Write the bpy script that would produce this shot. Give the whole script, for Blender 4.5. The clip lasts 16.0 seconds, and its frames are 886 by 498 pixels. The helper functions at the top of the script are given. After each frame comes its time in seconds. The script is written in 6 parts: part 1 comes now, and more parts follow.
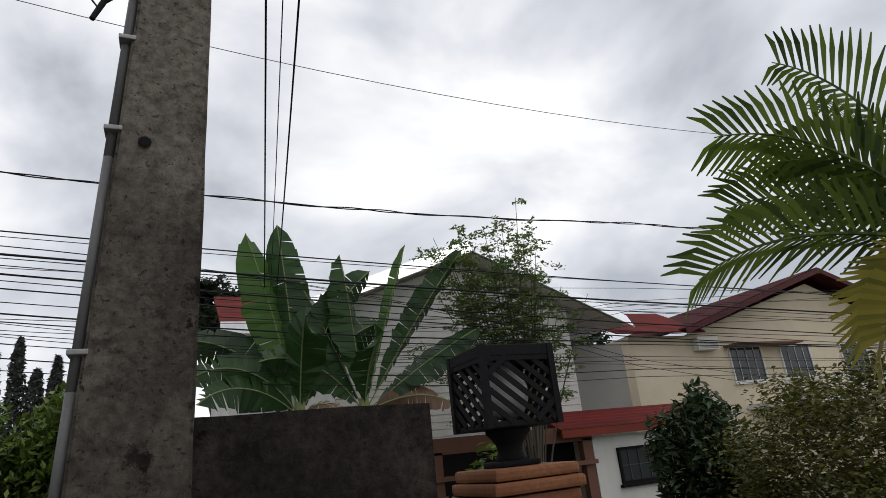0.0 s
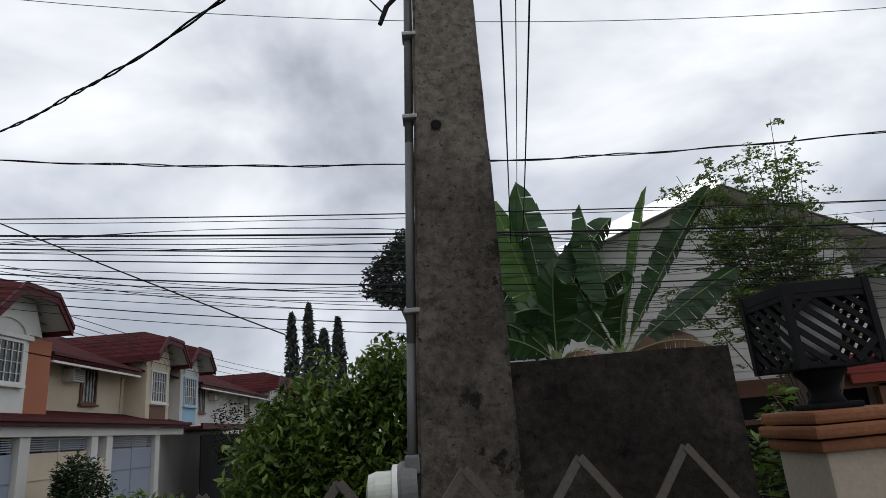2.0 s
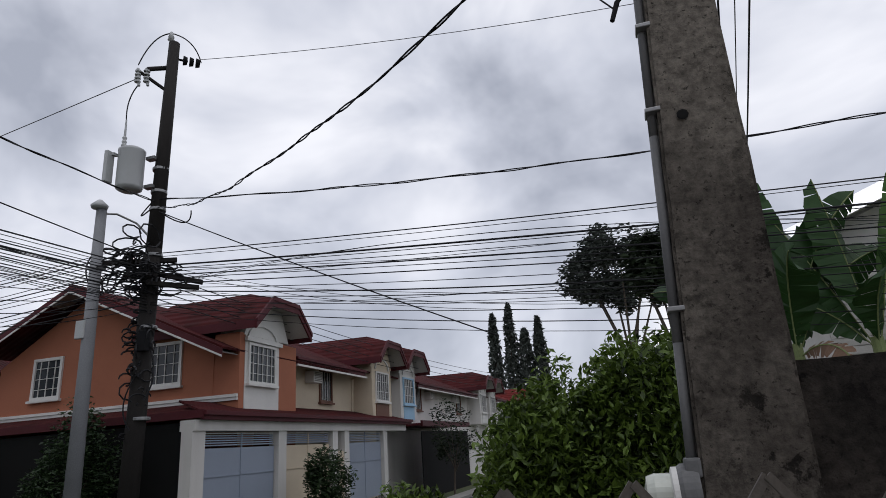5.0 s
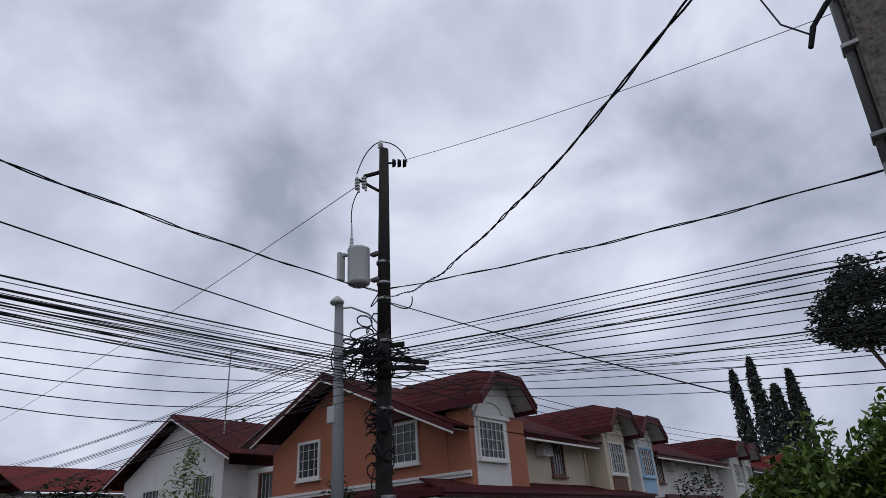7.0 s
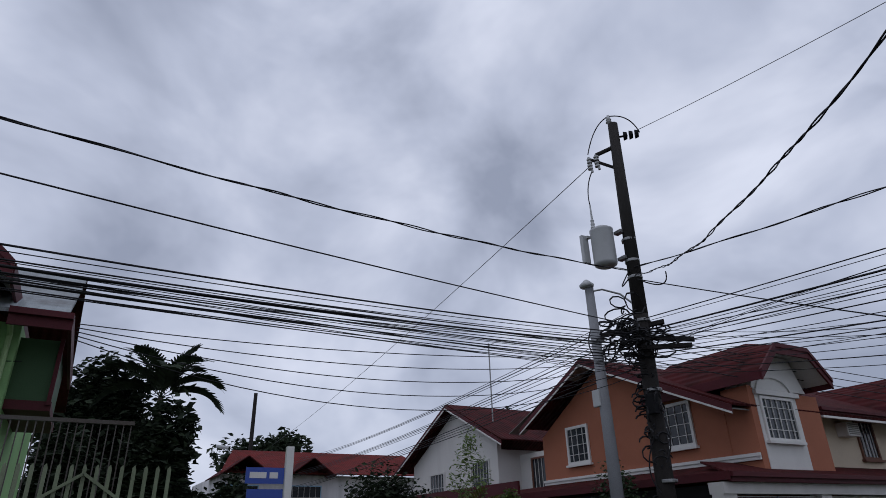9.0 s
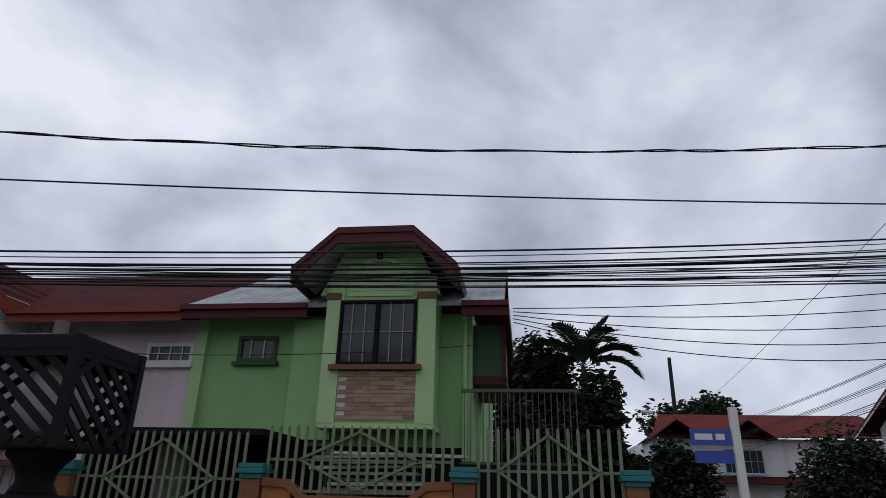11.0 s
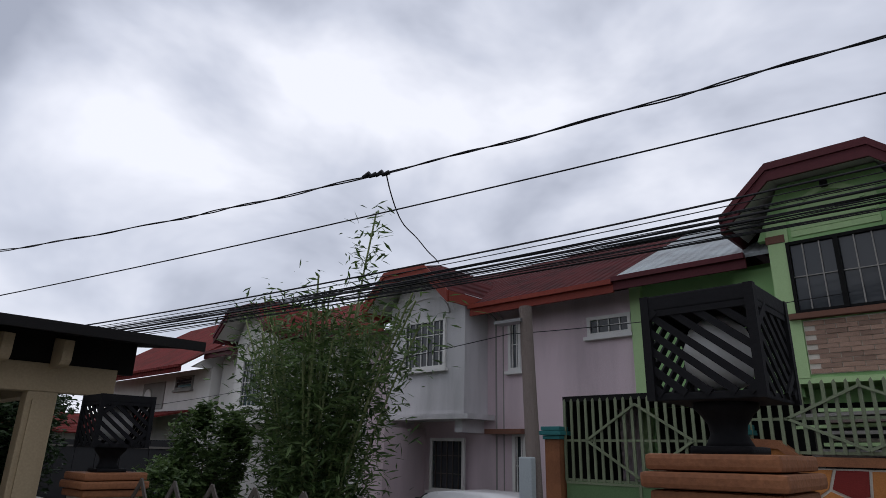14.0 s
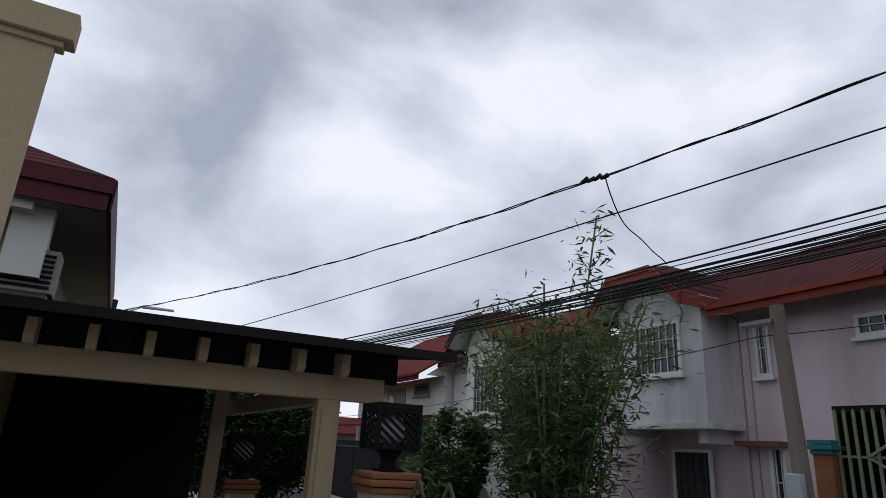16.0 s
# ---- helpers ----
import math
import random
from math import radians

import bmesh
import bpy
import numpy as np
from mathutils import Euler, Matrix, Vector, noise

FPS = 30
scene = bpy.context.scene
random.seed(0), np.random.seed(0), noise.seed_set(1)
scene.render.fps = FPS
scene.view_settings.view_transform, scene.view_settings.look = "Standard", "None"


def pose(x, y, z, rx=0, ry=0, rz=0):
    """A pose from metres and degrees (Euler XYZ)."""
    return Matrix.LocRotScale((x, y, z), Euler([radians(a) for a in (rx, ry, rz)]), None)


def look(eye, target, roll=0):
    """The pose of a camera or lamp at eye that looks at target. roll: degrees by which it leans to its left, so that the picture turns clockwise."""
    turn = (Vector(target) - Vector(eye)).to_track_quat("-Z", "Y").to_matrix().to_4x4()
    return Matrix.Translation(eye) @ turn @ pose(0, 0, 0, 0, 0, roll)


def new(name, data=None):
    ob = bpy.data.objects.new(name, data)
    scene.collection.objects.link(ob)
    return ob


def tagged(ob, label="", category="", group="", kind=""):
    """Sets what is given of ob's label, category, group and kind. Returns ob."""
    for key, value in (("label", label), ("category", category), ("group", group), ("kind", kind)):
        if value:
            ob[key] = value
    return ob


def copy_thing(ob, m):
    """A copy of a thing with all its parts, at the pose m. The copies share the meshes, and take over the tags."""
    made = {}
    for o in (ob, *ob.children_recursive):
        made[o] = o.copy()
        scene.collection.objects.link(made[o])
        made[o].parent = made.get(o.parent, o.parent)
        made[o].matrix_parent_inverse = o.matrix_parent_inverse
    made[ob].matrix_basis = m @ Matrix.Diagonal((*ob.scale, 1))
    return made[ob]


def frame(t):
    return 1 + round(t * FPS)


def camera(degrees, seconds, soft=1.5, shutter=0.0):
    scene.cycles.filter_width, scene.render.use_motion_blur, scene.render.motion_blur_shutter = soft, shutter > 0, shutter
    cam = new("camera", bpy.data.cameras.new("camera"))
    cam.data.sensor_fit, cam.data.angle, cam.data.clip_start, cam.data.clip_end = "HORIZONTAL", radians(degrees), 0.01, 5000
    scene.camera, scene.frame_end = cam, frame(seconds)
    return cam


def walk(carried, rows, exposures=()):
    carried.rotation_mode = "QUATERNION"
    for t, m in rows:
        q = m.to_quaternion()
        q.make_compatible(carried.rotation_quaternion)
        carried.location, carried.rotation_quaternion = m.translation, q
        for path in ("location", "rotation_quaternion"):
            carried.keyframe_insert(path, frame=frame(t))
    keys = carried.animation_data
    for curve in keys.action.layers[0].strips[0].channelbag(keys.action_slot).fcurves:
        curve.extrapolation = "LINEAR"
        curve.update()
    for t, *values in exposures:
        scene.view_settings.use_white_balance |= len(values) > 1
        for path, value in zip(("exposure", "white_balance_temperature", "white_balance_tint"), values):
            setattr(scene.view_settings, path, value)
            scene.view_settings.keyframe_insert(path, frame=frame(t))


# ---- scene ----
cam = camera(71.4, 16.0, soft=0.8)
PATH = [
    (0, (-0.453, 0.045, 1.659), (0.333, 1.768, 2.302), -6.1),
    (0.5, (-0.467, 0.038, 1.655), (0.131, 1.831, 2.308), -5.8),
    (1, (-0.493, 0.031, 1.652), (-0.135, 1.902, 2.262), -5.3),
    (1.5, (-0.6, 0.008, 1.652), (-0.421, 1.917, 2.222), -5.7),
    (2, (-0.699, -0.034, 1.654), (-0.631, 1.885, 2.214), -5.1),
    (2.5, (-0.76, -0.066, 1.646), (-0.743, 1.855, 2.202), -4.2),
    (3, (-0.823, -0.078, 1.646), (-0.907, 1.846, 2.187), -3.7),
    (3.5, (-0.877, -0.078, 1.648), (-1.071, 1.842, 2.172), -3.2),
    (3.7, (-0.894, -0.079, 1.645), (-1.119, 1.837, 2.174), -3.1),
    (5.8, (-0.949, -0.142, 1.694), (-1.714, 1.57, 2.39), -3.5),
    (6, (-0.892, -0.11, 1.687), (-1.709, 1.565, 2.413), -3.1),
    (6.5, (-0.905, -0.184, 1.666), (-1.846, 1.387, 2.469), -3.6),
    (7, (-0.88, -0.163, 1.709), (-1.961, 1.291, 2.556), -3.8),
    (7.5, (-0.898, -0.193, 1.636), (-2.117, 1.13, 2.509), -3.0),
    (8, (-0.92, -0.214, 1.674), (-2.276, 0.959, 2.561), -3.0),
    (8.5, (-0.955, -0.268, 1.688), (-2.395, 0.815, 2.556), -2.5),
    (9, (-1.034, -0.337, 1.685), (-2.611, 0.561, 2.526), -1.6),
    (9.5, (-1.117, -0.393, 1.687), (-2.818, 0.296, 2.48), -2.0),
    (10, (-1.166, -0.406, 1.686), (-2.978, -0.033, 2.446), -2.1),
    (10.2, (-1.141, -0.385, 1.684), (-2.978, -0.169, 2.445), -0.9),
    (12.3, (-1.065, -1.148, 1.58), (-2.832, -1.808, 2.244), -0.1),
    (12.5, (-1.042, -1.191, 1.577), (-2.794, -1.909, 2.221), -0.3),
    (13, (-0.974, -1.29, 1.583), (-2.635, -2.189, 2.239), -0.6),
    (13.5, (-0.919, -1.369, 1.586), (-2.437, -2.494, 2.244), 0.2),
    (14, (-0.889, -1.424, 1.588), (-2.275, -2.723, 2.214), 1.3),
    (14.5, (-0.848, -1.455, 1.584), (-2.119, -2.884, 2.169), 1.5),
    (15, (-0.782, -1.451, 1.594), (-1.918, -2.989, 2.181), 1.8),
    (15.5, (-0.717, -1.468, 1.599), (-1.703, -3.099, 2.206), 2.1),
    (16, (-0.664, -1.479, 1.594), (-1.511, -3.182, 2.212), 3.3),
]
EXPOSURES = [(0, 0.36, 6675, 9.5), (1.5, 0.24, 6425, 9.5), (3.5, 0.19, 6400, 10.5), (6, 0.05, 6175, 14.5), (7.4, -0.22, 5875, 15), (8.1, -0.5, 5750, 14), (8.6, -0.33, 5775, 14.5), (9.2, -0.22, 5825, 15), (10.2, -0.2, 5925, 14), (12.3, 0.09, 6225, 13.5), (14, 0.08, 6175, 13.5), (16, 0.03, 6100, 11)]
walk(cam, [(t, look(eye, target, roll)) for t, eye, target, roll in PATH], EXPOSURES)

# ---- light ----
world = bpy.data.worlds.new("overcast_sky")
scene.world = world
world.use_nodes = True
wn, wl = world.node_tree.nodes, world.node_tree.links
bg = wn["Background"]
coord = wn.new("ShaderNodeTexCoord")
mapp = wn.new("ShaderNodeMapping")
mapp.inputs["Scale"].default_value = (1.0, 1.0, 1.5)
mapp.inputs["Location"].default_value = (0.4, 0.2, 0.0)
cloud = wn.new("ShaderNodeTexNoise")
cloud.inputs["Scale"].default_value = 2.5
cloud.inputs["Detail"].default_value = 5.0
cloud.inputs["Roughness"].default_value = 0.5
cloud.inputs["Distortion"].default_value = 0.25
ramp = wn.new("ShaderNodeValToRGB")
ramp.color_ramp.elements[0].position = 0.36
ramp.color_ramp.elements[0].color = (0.38, 0.405, 0.46, 1)
ramp.color_ramp.elements[1].position = 0.655
ramp.color_ramp.elements[1].color = (0.92, 0.927, 0.945, 1)
mid = ramp.color_ramp.elements.new(0.5)
mid.color = (0.62, 0.645, 0.70, 1)
sky = wn.new("ShaderNodeTexSky")
sky.sky_type = "NISHITA"
sky.sun_disc = False
sky.sun_elevation = radians(55)
sky.sun_rotation = radians(145)
skyscale = wn.new("ShaderNodeMixRGB")
skyscale.blend_type = "MULTIPLY"
skyscale.inputs[0].default_value = 1.0
skyscale.inputs[2].default_value = (0.1, 0.1, 0.1, 1)
blend = wn.new("ShaderNodeMixRGB")
blend.inputs[0].default_value = 0.93
wl.new(coord.outputs["Generated"], mapp.inputs["Vector"])
wl.new(mapp.outputs["Vector"], cloud.inputs["Vector"])
wl.new(cloud.outputs["Fac"], ramp.inputs["Fac"])
wl.new(sky.outputs["Color"], skyscale.inputs[1])
wl.new(skyscale.outputs["Color"], blend.inputs[1])
wl.new(ramp.outputs["Color"], blend.inputs[2])
wl.new(blend.outputs["Color"], bg.inputs["Color"])
bg.inputs["Strength"].default_value = 1.0
sun = new("sun", bpy.data.lights.new("sun", "SUN"))
sun.data.energy, sun.data.angle, sun.data.color = 0.5, radians(40), (1.0, 0.97, 0.93)
sun.matrix_world = look((0, 0, 60), (-16, 22, 0))


# ---- materials ----
def material(name, color, rough=0.7, vary=0.25, scale=6.0, bump=0.2, metal=0.0, stain=None, amount=0.5, streak=False, fine=60.0, rnd=0.0):
    """A painted or raw surface with broad stains, fine grain and relief."""
    m = bpy.data.materials.new(name)
    m.use_nodes = True
    n, l = m.node_tree.nodes, m.node_tree.links
    b = n["Principled BSDF"]
    b.inputs["Roughness"].default_value, b.inputs["Metallic"].default_value = rough, metal
    b.inputs["Specular IOR Level"].default_value = 0.5 if rough < 0.5 else 0.22
    tc = n.new("ShaderNodeNewGeometry")
    mp = n.new("ShaderNodeMapping")
    if streak:
        mp.inputs["Scale"].default_value = (1.0, 1.0, 0.16)
    big, small = n.new("ShaderNodeTexNoise"), n.new("ShaderNodeTexNoise")
    big.inputs["Scale"].default_value, big.inputs["Detail"].default_value = scale * 0.3, 5.0
    big.inputs["Roughness"].default_value = 0.62
    small.inputs["Scale"].default_value, small.inputs["Detail"].default_value = fine, 3.0
    r = n.new("ShaderNodeValToRGB")
    r.color_ramp.elements[0].position, r.color_ramp.elements[1].position = 0.42, 0.68
    dark = stain or tuple(c * (1 - vary) for c in color)
    mix1, mix2 = n.new("ShaderNodeMixRGB"), n.new("ShaderNodeMixRGB")
    mix1.inputs[1].default_value, mix1.inputs[2].default_value = (*color, 1), (*dark, 1)
    mul = n.new("ShaderNodeMath")
    mul.operation, mul.inputs[1].default_value = "MULTIPLY", amount
    mix2.blend_type, mix2.inputs[0].default_value = "OVERLAY", min(1.0, vary * 1.2)
    l.new(tc.outputs["Position"], mp.inputs["Vector"])
    l.new(mp.outputs["Vector"], big.inputs["Vector"])
    l.new(tc.outputs["Position"], small.inputs["Vector"])
    l.new(big.outputs["Fac"], r.inputs["Fac"])
    l.new(r.outputs["Color"], mul.inputs[0])
    l.new(mul.outputs[0], mix1.inputs[0])
    l.new(mix1.outputs[0], mix2.inputs[1])
    l.new(small.outputs["Fac"], mix2.inputs[2])
    last = mix2.outputs[0]
    if rnd:
        oi, hs, mr = n.new("ShaderNodeObjectInfo"), n.new("ShaderNodeHueSaturation"), n.new("ShaderNodeMapRange")
        mr.inputs["To Min"].default_value, mr.inputs["To Max"].default_value = 1 - rnd, 1 + rnd
        l.new(oi.outputs["Random"], mr.inputs["Value"])
        l.new(mr.outputs["Result"], hs.inputs["Value"])
        l.new(last, hs.inputs["Color"])
        last = hs.outputs["Color"]
    l.new(last, b.inputs["Base Color"])
    if bump:
        bp = n.new("ShaderNodeBump")
        bp.inputs["Strength"].default_value, bp.inputs["Distance"].default_value = bump, 0.01
        l.new(small.outputs["Fac"], bp.inputs["Height"])
        l.new(bp.outputs["Normal"], b.inputs["Normal"])
    return m


def roof_material(name, color, stain):
    """Ribbed painted roof sheet, faded and mossy in patches."""
    m = material(name, color, 0.85, 0.35, 4.5, 0.0, stain=stain, amount=0.9)
    m.node_tree.nodes["Principled BSDF"].inputs["Specular IOR Level"].default_value = 0.06
    n, l = m.node_tree.nodes, m.node_tree.links
    g, w, bp = n.new("ShaderNodeNewGeometry"), n.new("ShaderNodeTexWave"), n.new("ShaderNodeBump")
    w.bands_direction = "Y"
    w.inputs["Scale"].default_value = 1.6
    bp.inputs["Strength"].default_value, bp.inputs["Distance"].default_value = 0.6, 0.04
    l.new(g.outputs["Position"], w.inputs["Vector"])
    l.new(w.outputs["Fac"], bp.inputs["Height"])
    l.new(bp.outputs["Normal"], n["Principled BSDF"].inputs["Normal"])
    return m


def leaf_material(name, color, second, rough=0.45, through_it=0.35):
    """Leaves: two tones by leaf, waxy, letting some light through."""
    m = bpy.data.materials.new(name)
    m.use_nodes = True
    n, l = m.node_tree.nodes, m.node_tree.links
    b = n["Principled BSDF"]
    g, r, t, mx, out = n.new("ShaderNodeNewGeometry"), n.new("ShaderNodeValToRGB"), n.new("ShaderNodeBsdfTranslucent"), n.new("ShaderNodeMixShader"), n["Material Output"]
    r.color_ramp.elements[0].color, r.color_ramp.elements[1].color = (*color, 1), (*second, 1)
    ns, ad = n.new("ShaderNodeTexNoise"), n.new("ShaderNodeMath")
    ns.inputs["Scale"].default_value = 3.0
    ad.operation = "ADD"
    sb = n.new("ShaderNodeMath")
    sb.operation, sb.inputs[1].default_value = "SUBTRACT", 0.35
    l.new(g.outputs["Position"], ns.inputs["Vector"])
    l.new(g.outputs["Random Per Island"], ad.inputs[0])
    l.new(ns.outputs["Fac"], sb.inputs[0])
    l.new(sb.outputs[0], ad.inputs[1])
    l.new(ad.outputs[0], r.inputs["Fac"])
    l.new(r.outputs["Color"], b.inputs["Base Color"])
    l.new(r.outputs["Color"], t.inputs["Color"])
    b.inputs["Roughness"].default_value = rough
    b.inputs["Specular IOR Level"].default_value = 0.3
    mx.inputs[0].default_value = through_it
    l.new(b.outputs[0], mx.inputs[1])
    l.new(t.outputs[0], mx.inputs[2])
    l.new(mx.outputs[0], out.inputs["Surface"])
    return m


def glass_material(name, color, rough=0.08):
    m = bpy.data.materials.new(name)
    m.use_nodes = True
    b = m.node_tree.nodes["Principled BSDF"]
    b.inputs["Base Color"].default_value = (*color, 1)
    b.inputs["Roughness"].default_value = rough
    b.inputs["Specular IOR Level"].default_value = 0.35
    return m


def crusted(name, light, mid, dark, crust=0.56, size=1.0):
    """Old cement: cloudy damp stains, dark crusted patches and small pits."""
    m = bpy.data.materials.new(name)
    m.use_nodes = True
    n, l = m.node_tree.nodes, m.node_tree.links
    b = n["Principled BSDF"]
    b.inputs["Roughness"].default_value, b.inputs["Specular IOR Level"].default_value = 0.95, 0.15
    g = n.new("ShaderNodeNewGeometry")

    def layer(scale, detail, lo, hi, rough=0.6):
        t, r = n.new("ShaderNodeTexNoise"), n.new("ShaderNodeMapRange")
        t.inputs["Scale"].default_value, t.inputs["Detail"].default_value, t.inputs["Roughness"].default_value = scale * size, detail, rough
        r.inputs["From Min"].default_value, r.inputs["From Max"].default_value = lo, hi
        l.new(g.outputs["Position"], t.inputs["Vector"])
        l.new(t.outputs["Fac"], r.inputs["Value"])
        return r.outputs["Result"]

    cloudy, patch, zone, pits, grain = layer(1.6, 6, 0.38, 0.62), layer(9, 8, crust, crust + 0.05, 0.75), layer(1.1, 3, 0.45, 0.6), layer(55, 4, 0.60, 0.66, 0.7), layer(24, 6, 0.3, 0.7, 0.7)
    c1, c2, c3, c4 = (n.new("ShaderNodeMixRGB") for _ in range(4))
    c1.inputs[1].default_value, c1.inputs[2].default_value = (*light, 1), (*mid, 1)
    c2.inputs[2].default_value = c3.inputs[2].default_value = (*dark, 1)
    c4.blend_type, c4.inputs[0].default_value = "OVERLAY", 0.55
    mk, pk_ = n.new("ShaderNodeMath"), n.new("ShaderNodeMath")
    mk.operation = pk_.operation = "MULTIPLY"
    pk_.inputs[1].default_value = 0.75
    l.new(cloudy, c1.inputs[0])
    l.new(patch, mk.inputs[0])
    l.new(zone, mk.inputs[1])
    l.new(mk.outputs[0], c2.inputs[0])
    l.new(pits, pk_.inputs[0])
    l.new(pk_.outputs[0], c3.inputs[0])
    l.new(c1.outputs[0], c2.inputs[1])
    l.new(c2.outputs[0], c3.inputs[1])
    l.new(c3.outputs[0], c4.inputs[1])
    l.new(grain, c4.inputs[2])
    l.new(c4.outputs[0], b.inputs["Base Color"])
    bp, ad = n.new("ShaderNodeBump"), n.new("ShaderNodeMath")
    ad.operation = "SUBTRACT"
    l.new(grain, ad.inputs[0])
    l.new(pits, ad.inputs[1])
    bp.inputs["Strength"].default_value, bp.inputs["Distance"].default_value = 0.7, 0.006
    l.new(ad.outputs[0], bp.inputs["Height"])
    l.new(bp.outputs["Normal"], b.inputs["Normal"])
    return m


CONCRETE = crusted("weathered_concrete", (0.15, 0.133, 0.112), (0.06, 0.052, 0.044), (0.016, 0.0138, 0.0118), 0.53, 0.8)
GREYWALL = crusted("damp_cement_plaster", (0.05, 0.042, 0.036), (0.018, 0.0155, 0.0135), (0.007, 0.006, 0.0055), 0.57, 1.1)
MAROON = material("maroon_fascia_paint", (0.078, 0.013, 0.018), 0.6, 0.3, 3.0, 0.1, stain=(0.055, 0.013, 0.013))
REDFASCIA = material("faded_red_fascia_paint", (0.20, 0.034, 0.02), 0.6, 0.35, 3.0, 0.1, stain=(0.13, 0.025, 0.018))
ROOF = roof_material("maroon_roof_sheet", (0.07, 0.0155, 0.016), (0.028, 0.011, 0.0105))
ROOFRED = roof_material("red_roof_sheet", (0.14, 0.024, 0.022), (0.075, 0.022, 0.018))
ROOFGREY = roof_material("galvanised_roof_sheet", (0.33, 0.36, 0.37), (0.20, 0.20, 0.20))
ORANGE = material("orange_house_paint", (0.37, 0.142, 0.082), 0.8, 0.15, 2.0, 0.15, stain=(0.28, 0.108, 0.064))
CREAM = material("cream_house_paint", (0.62, 0.53, 0.40), 0.8, 0.15, 2.0, 0.15, stain=(0.48, 0.40, 0.30))
BLUE = material("light_blue_house_paint", (0.33, 0.52, 0.68), 0.75, 0.15, 2.0, 0.1)
WHITE = material("white_house_paint", (0.68, 0.66, 0.63), 0.8, 0.15, 2.0, 0.1, stain=(0.44, 0.42, 0.39), streak=True)
GREEN = material("bright_green_house_paint", (0.29, 0.49, 0.21), 0.75, 0.12, 2.0, 0.1, stain=(0.185, 0.34, 0.135))
PALEGREEN = material("pale_green_trim_paint", (0.40, 0.56, 0.28), 0.75, 0.12, 2.0, 0.1)
DARKGREEN = material("dark_green_panel", (0.05, 0.10, 0.045), 0.6, 0.2, 3.0, 0.1)
PINK = material("pale_pink_house_paint", (0.63, 0.51, 0.54), 0.85, 0.2, 2.5, 0.2, stain=(0.31, 0.26, 0.27), amount=0.6, streak=True)
GREYWHITE = material("grey_white_stained_paint", (0.66, 0.64, 0.65), 0.85, 0.2, 2.5, 0.2, stain=(0.27, 0.275, 0.27), amount=0.7, streak=True)
SOFFIT = material("soffit_board", (0.27, 0.26, 0.24), 0.85, 0.25, 3.0, 0.1)
PALESOFFIT = material("pale_soffit_board", (0.52, 0.51, 0.48), 0.85, 0.2, 3.0, 0.1, stain=(0.36, 0.34, 0.31))
OLDWOOD = material("weathered_grey_timber", (0.20, 0.165, 0.145), 0.9, 0.4, 8.0, 0.5, stain=(0.085, 0.06, 0.05), streak=True)
SLEEVE = material("pale_blue_grey_sleeve", (0.38, 0.42, 0.43), 0.7, 0.2, 4.0, 0.1)
TRIM = material("white_trim_paint", (0.66, 0.65, 0.62), 0.65, 0.15, 3.0, 0.05)
BROWN = material("brown_trim_paint", (0.16, 0.075, 0.05), 0.6, 0.2, 3.0, 0.05)
# Near black: dark trim, plus shade painted into porches, the carport and a hole.
DARK = material("shade_and_dark_parts", (0.008, 0.008, 0.008), 0.95, 0.2, 3.0, 0.0)
PANE = glass_material("window_glass", (0.035, 0.04, 0.045))
FROST = material("frosted_lamp_glass", (0.62, 0.62, 0.60), 0.35, 0.08, 8.0, 0.0)
BLACKIRON = material("black_painted_iron", (0.006, 0.006, 0.0075), 0.8, 0.3, 10.0, 0.15)
GREYIRON = material("grey_painted_steel", (0.085, 0.077, 0.067), 0.5, 0.3, 8.0, 0.15, stain=(0.06, 0.038, 0.026))
GREENIRON = material("green_painted_steel", (0.18, 0.21, 0.13), 0.55, 0.25, 6.0, 0.1, stain=(0.10, 0.12, 0.07))
GREENSHEET = material("green_gate_sheet", (0.10, 0.17, 0.075), 0.55, 0.2, 3.0, 0.05)
TEAL = material("teal_pillar_cap_paint", (0.035, 0.17, 0.17), 0.6, 0.2, 5.0, 0.1)
CAPPAINT = material("terracotta_cap_paint", (0.24, 0.10, 0.045), 0.7, 0.3, 6.0, 0.25, stain=(0.14, 0.055, 0.028), amount=0.8)
SHAFT = material("cream_pillar_plaster", (0.36, 0.31, 0.245), 0.85, 0.15, 5.0, 0.2)
BEIGE = material("beige_carport_paint", (0.44, 0.35, 0.225), 0.75, 0.15, 4.0, 0.1)
# Dark roof colour, also used on added boards that paint shade below it.
BLACKROOFSHADE = material("dark_carport_roof_and_shade", (0.012, 0.011, 0.011), 0.8, 0.3, 4.0, 0.1)
POLEWOOD = material("creosoted_pole_wood", (0.02, 0.018, 0.017), 0.9, 0.4, 6.0, 0.5, stain=(0.042, 0.037, 0.034), streak=True)
POLEGREY = material("spun_concrete_pole", (0.22, 0.225, 0.235), 0.85, 0.2, 5.0, 0.3)
TANK = material("transformer_grey_paint", (0.42, 0.43, 0.43), 0.45, 0.15, 6.0, 0.05, stain=(0.36, 0.36, 0.35))
CABLE = material("black_cable_sheath", (0.015, 0.015, 0.017), 0.6, 0.1, 20.0, 0.0)
BARECABLE = material("bare_grey_conductor", (0.13, 0.13, 0.14), 0.5, 0.1, 20.0, 0.0)
PVC = material("grey_conduit_pvc", (0.13, 0.13, 0.13), 0.5, 0.15, 8.0, 0.05)
STEEL = material("galvanised_strap", (0.26, 0.26, 0.26), 0.4, 0.2, 10.0, 0.05, metal=0.6)
METERGLASS = material("meter_glass_cover", (0.50, 0.52, 0.46), 0.2, 0.1, 10.0, 0.0)
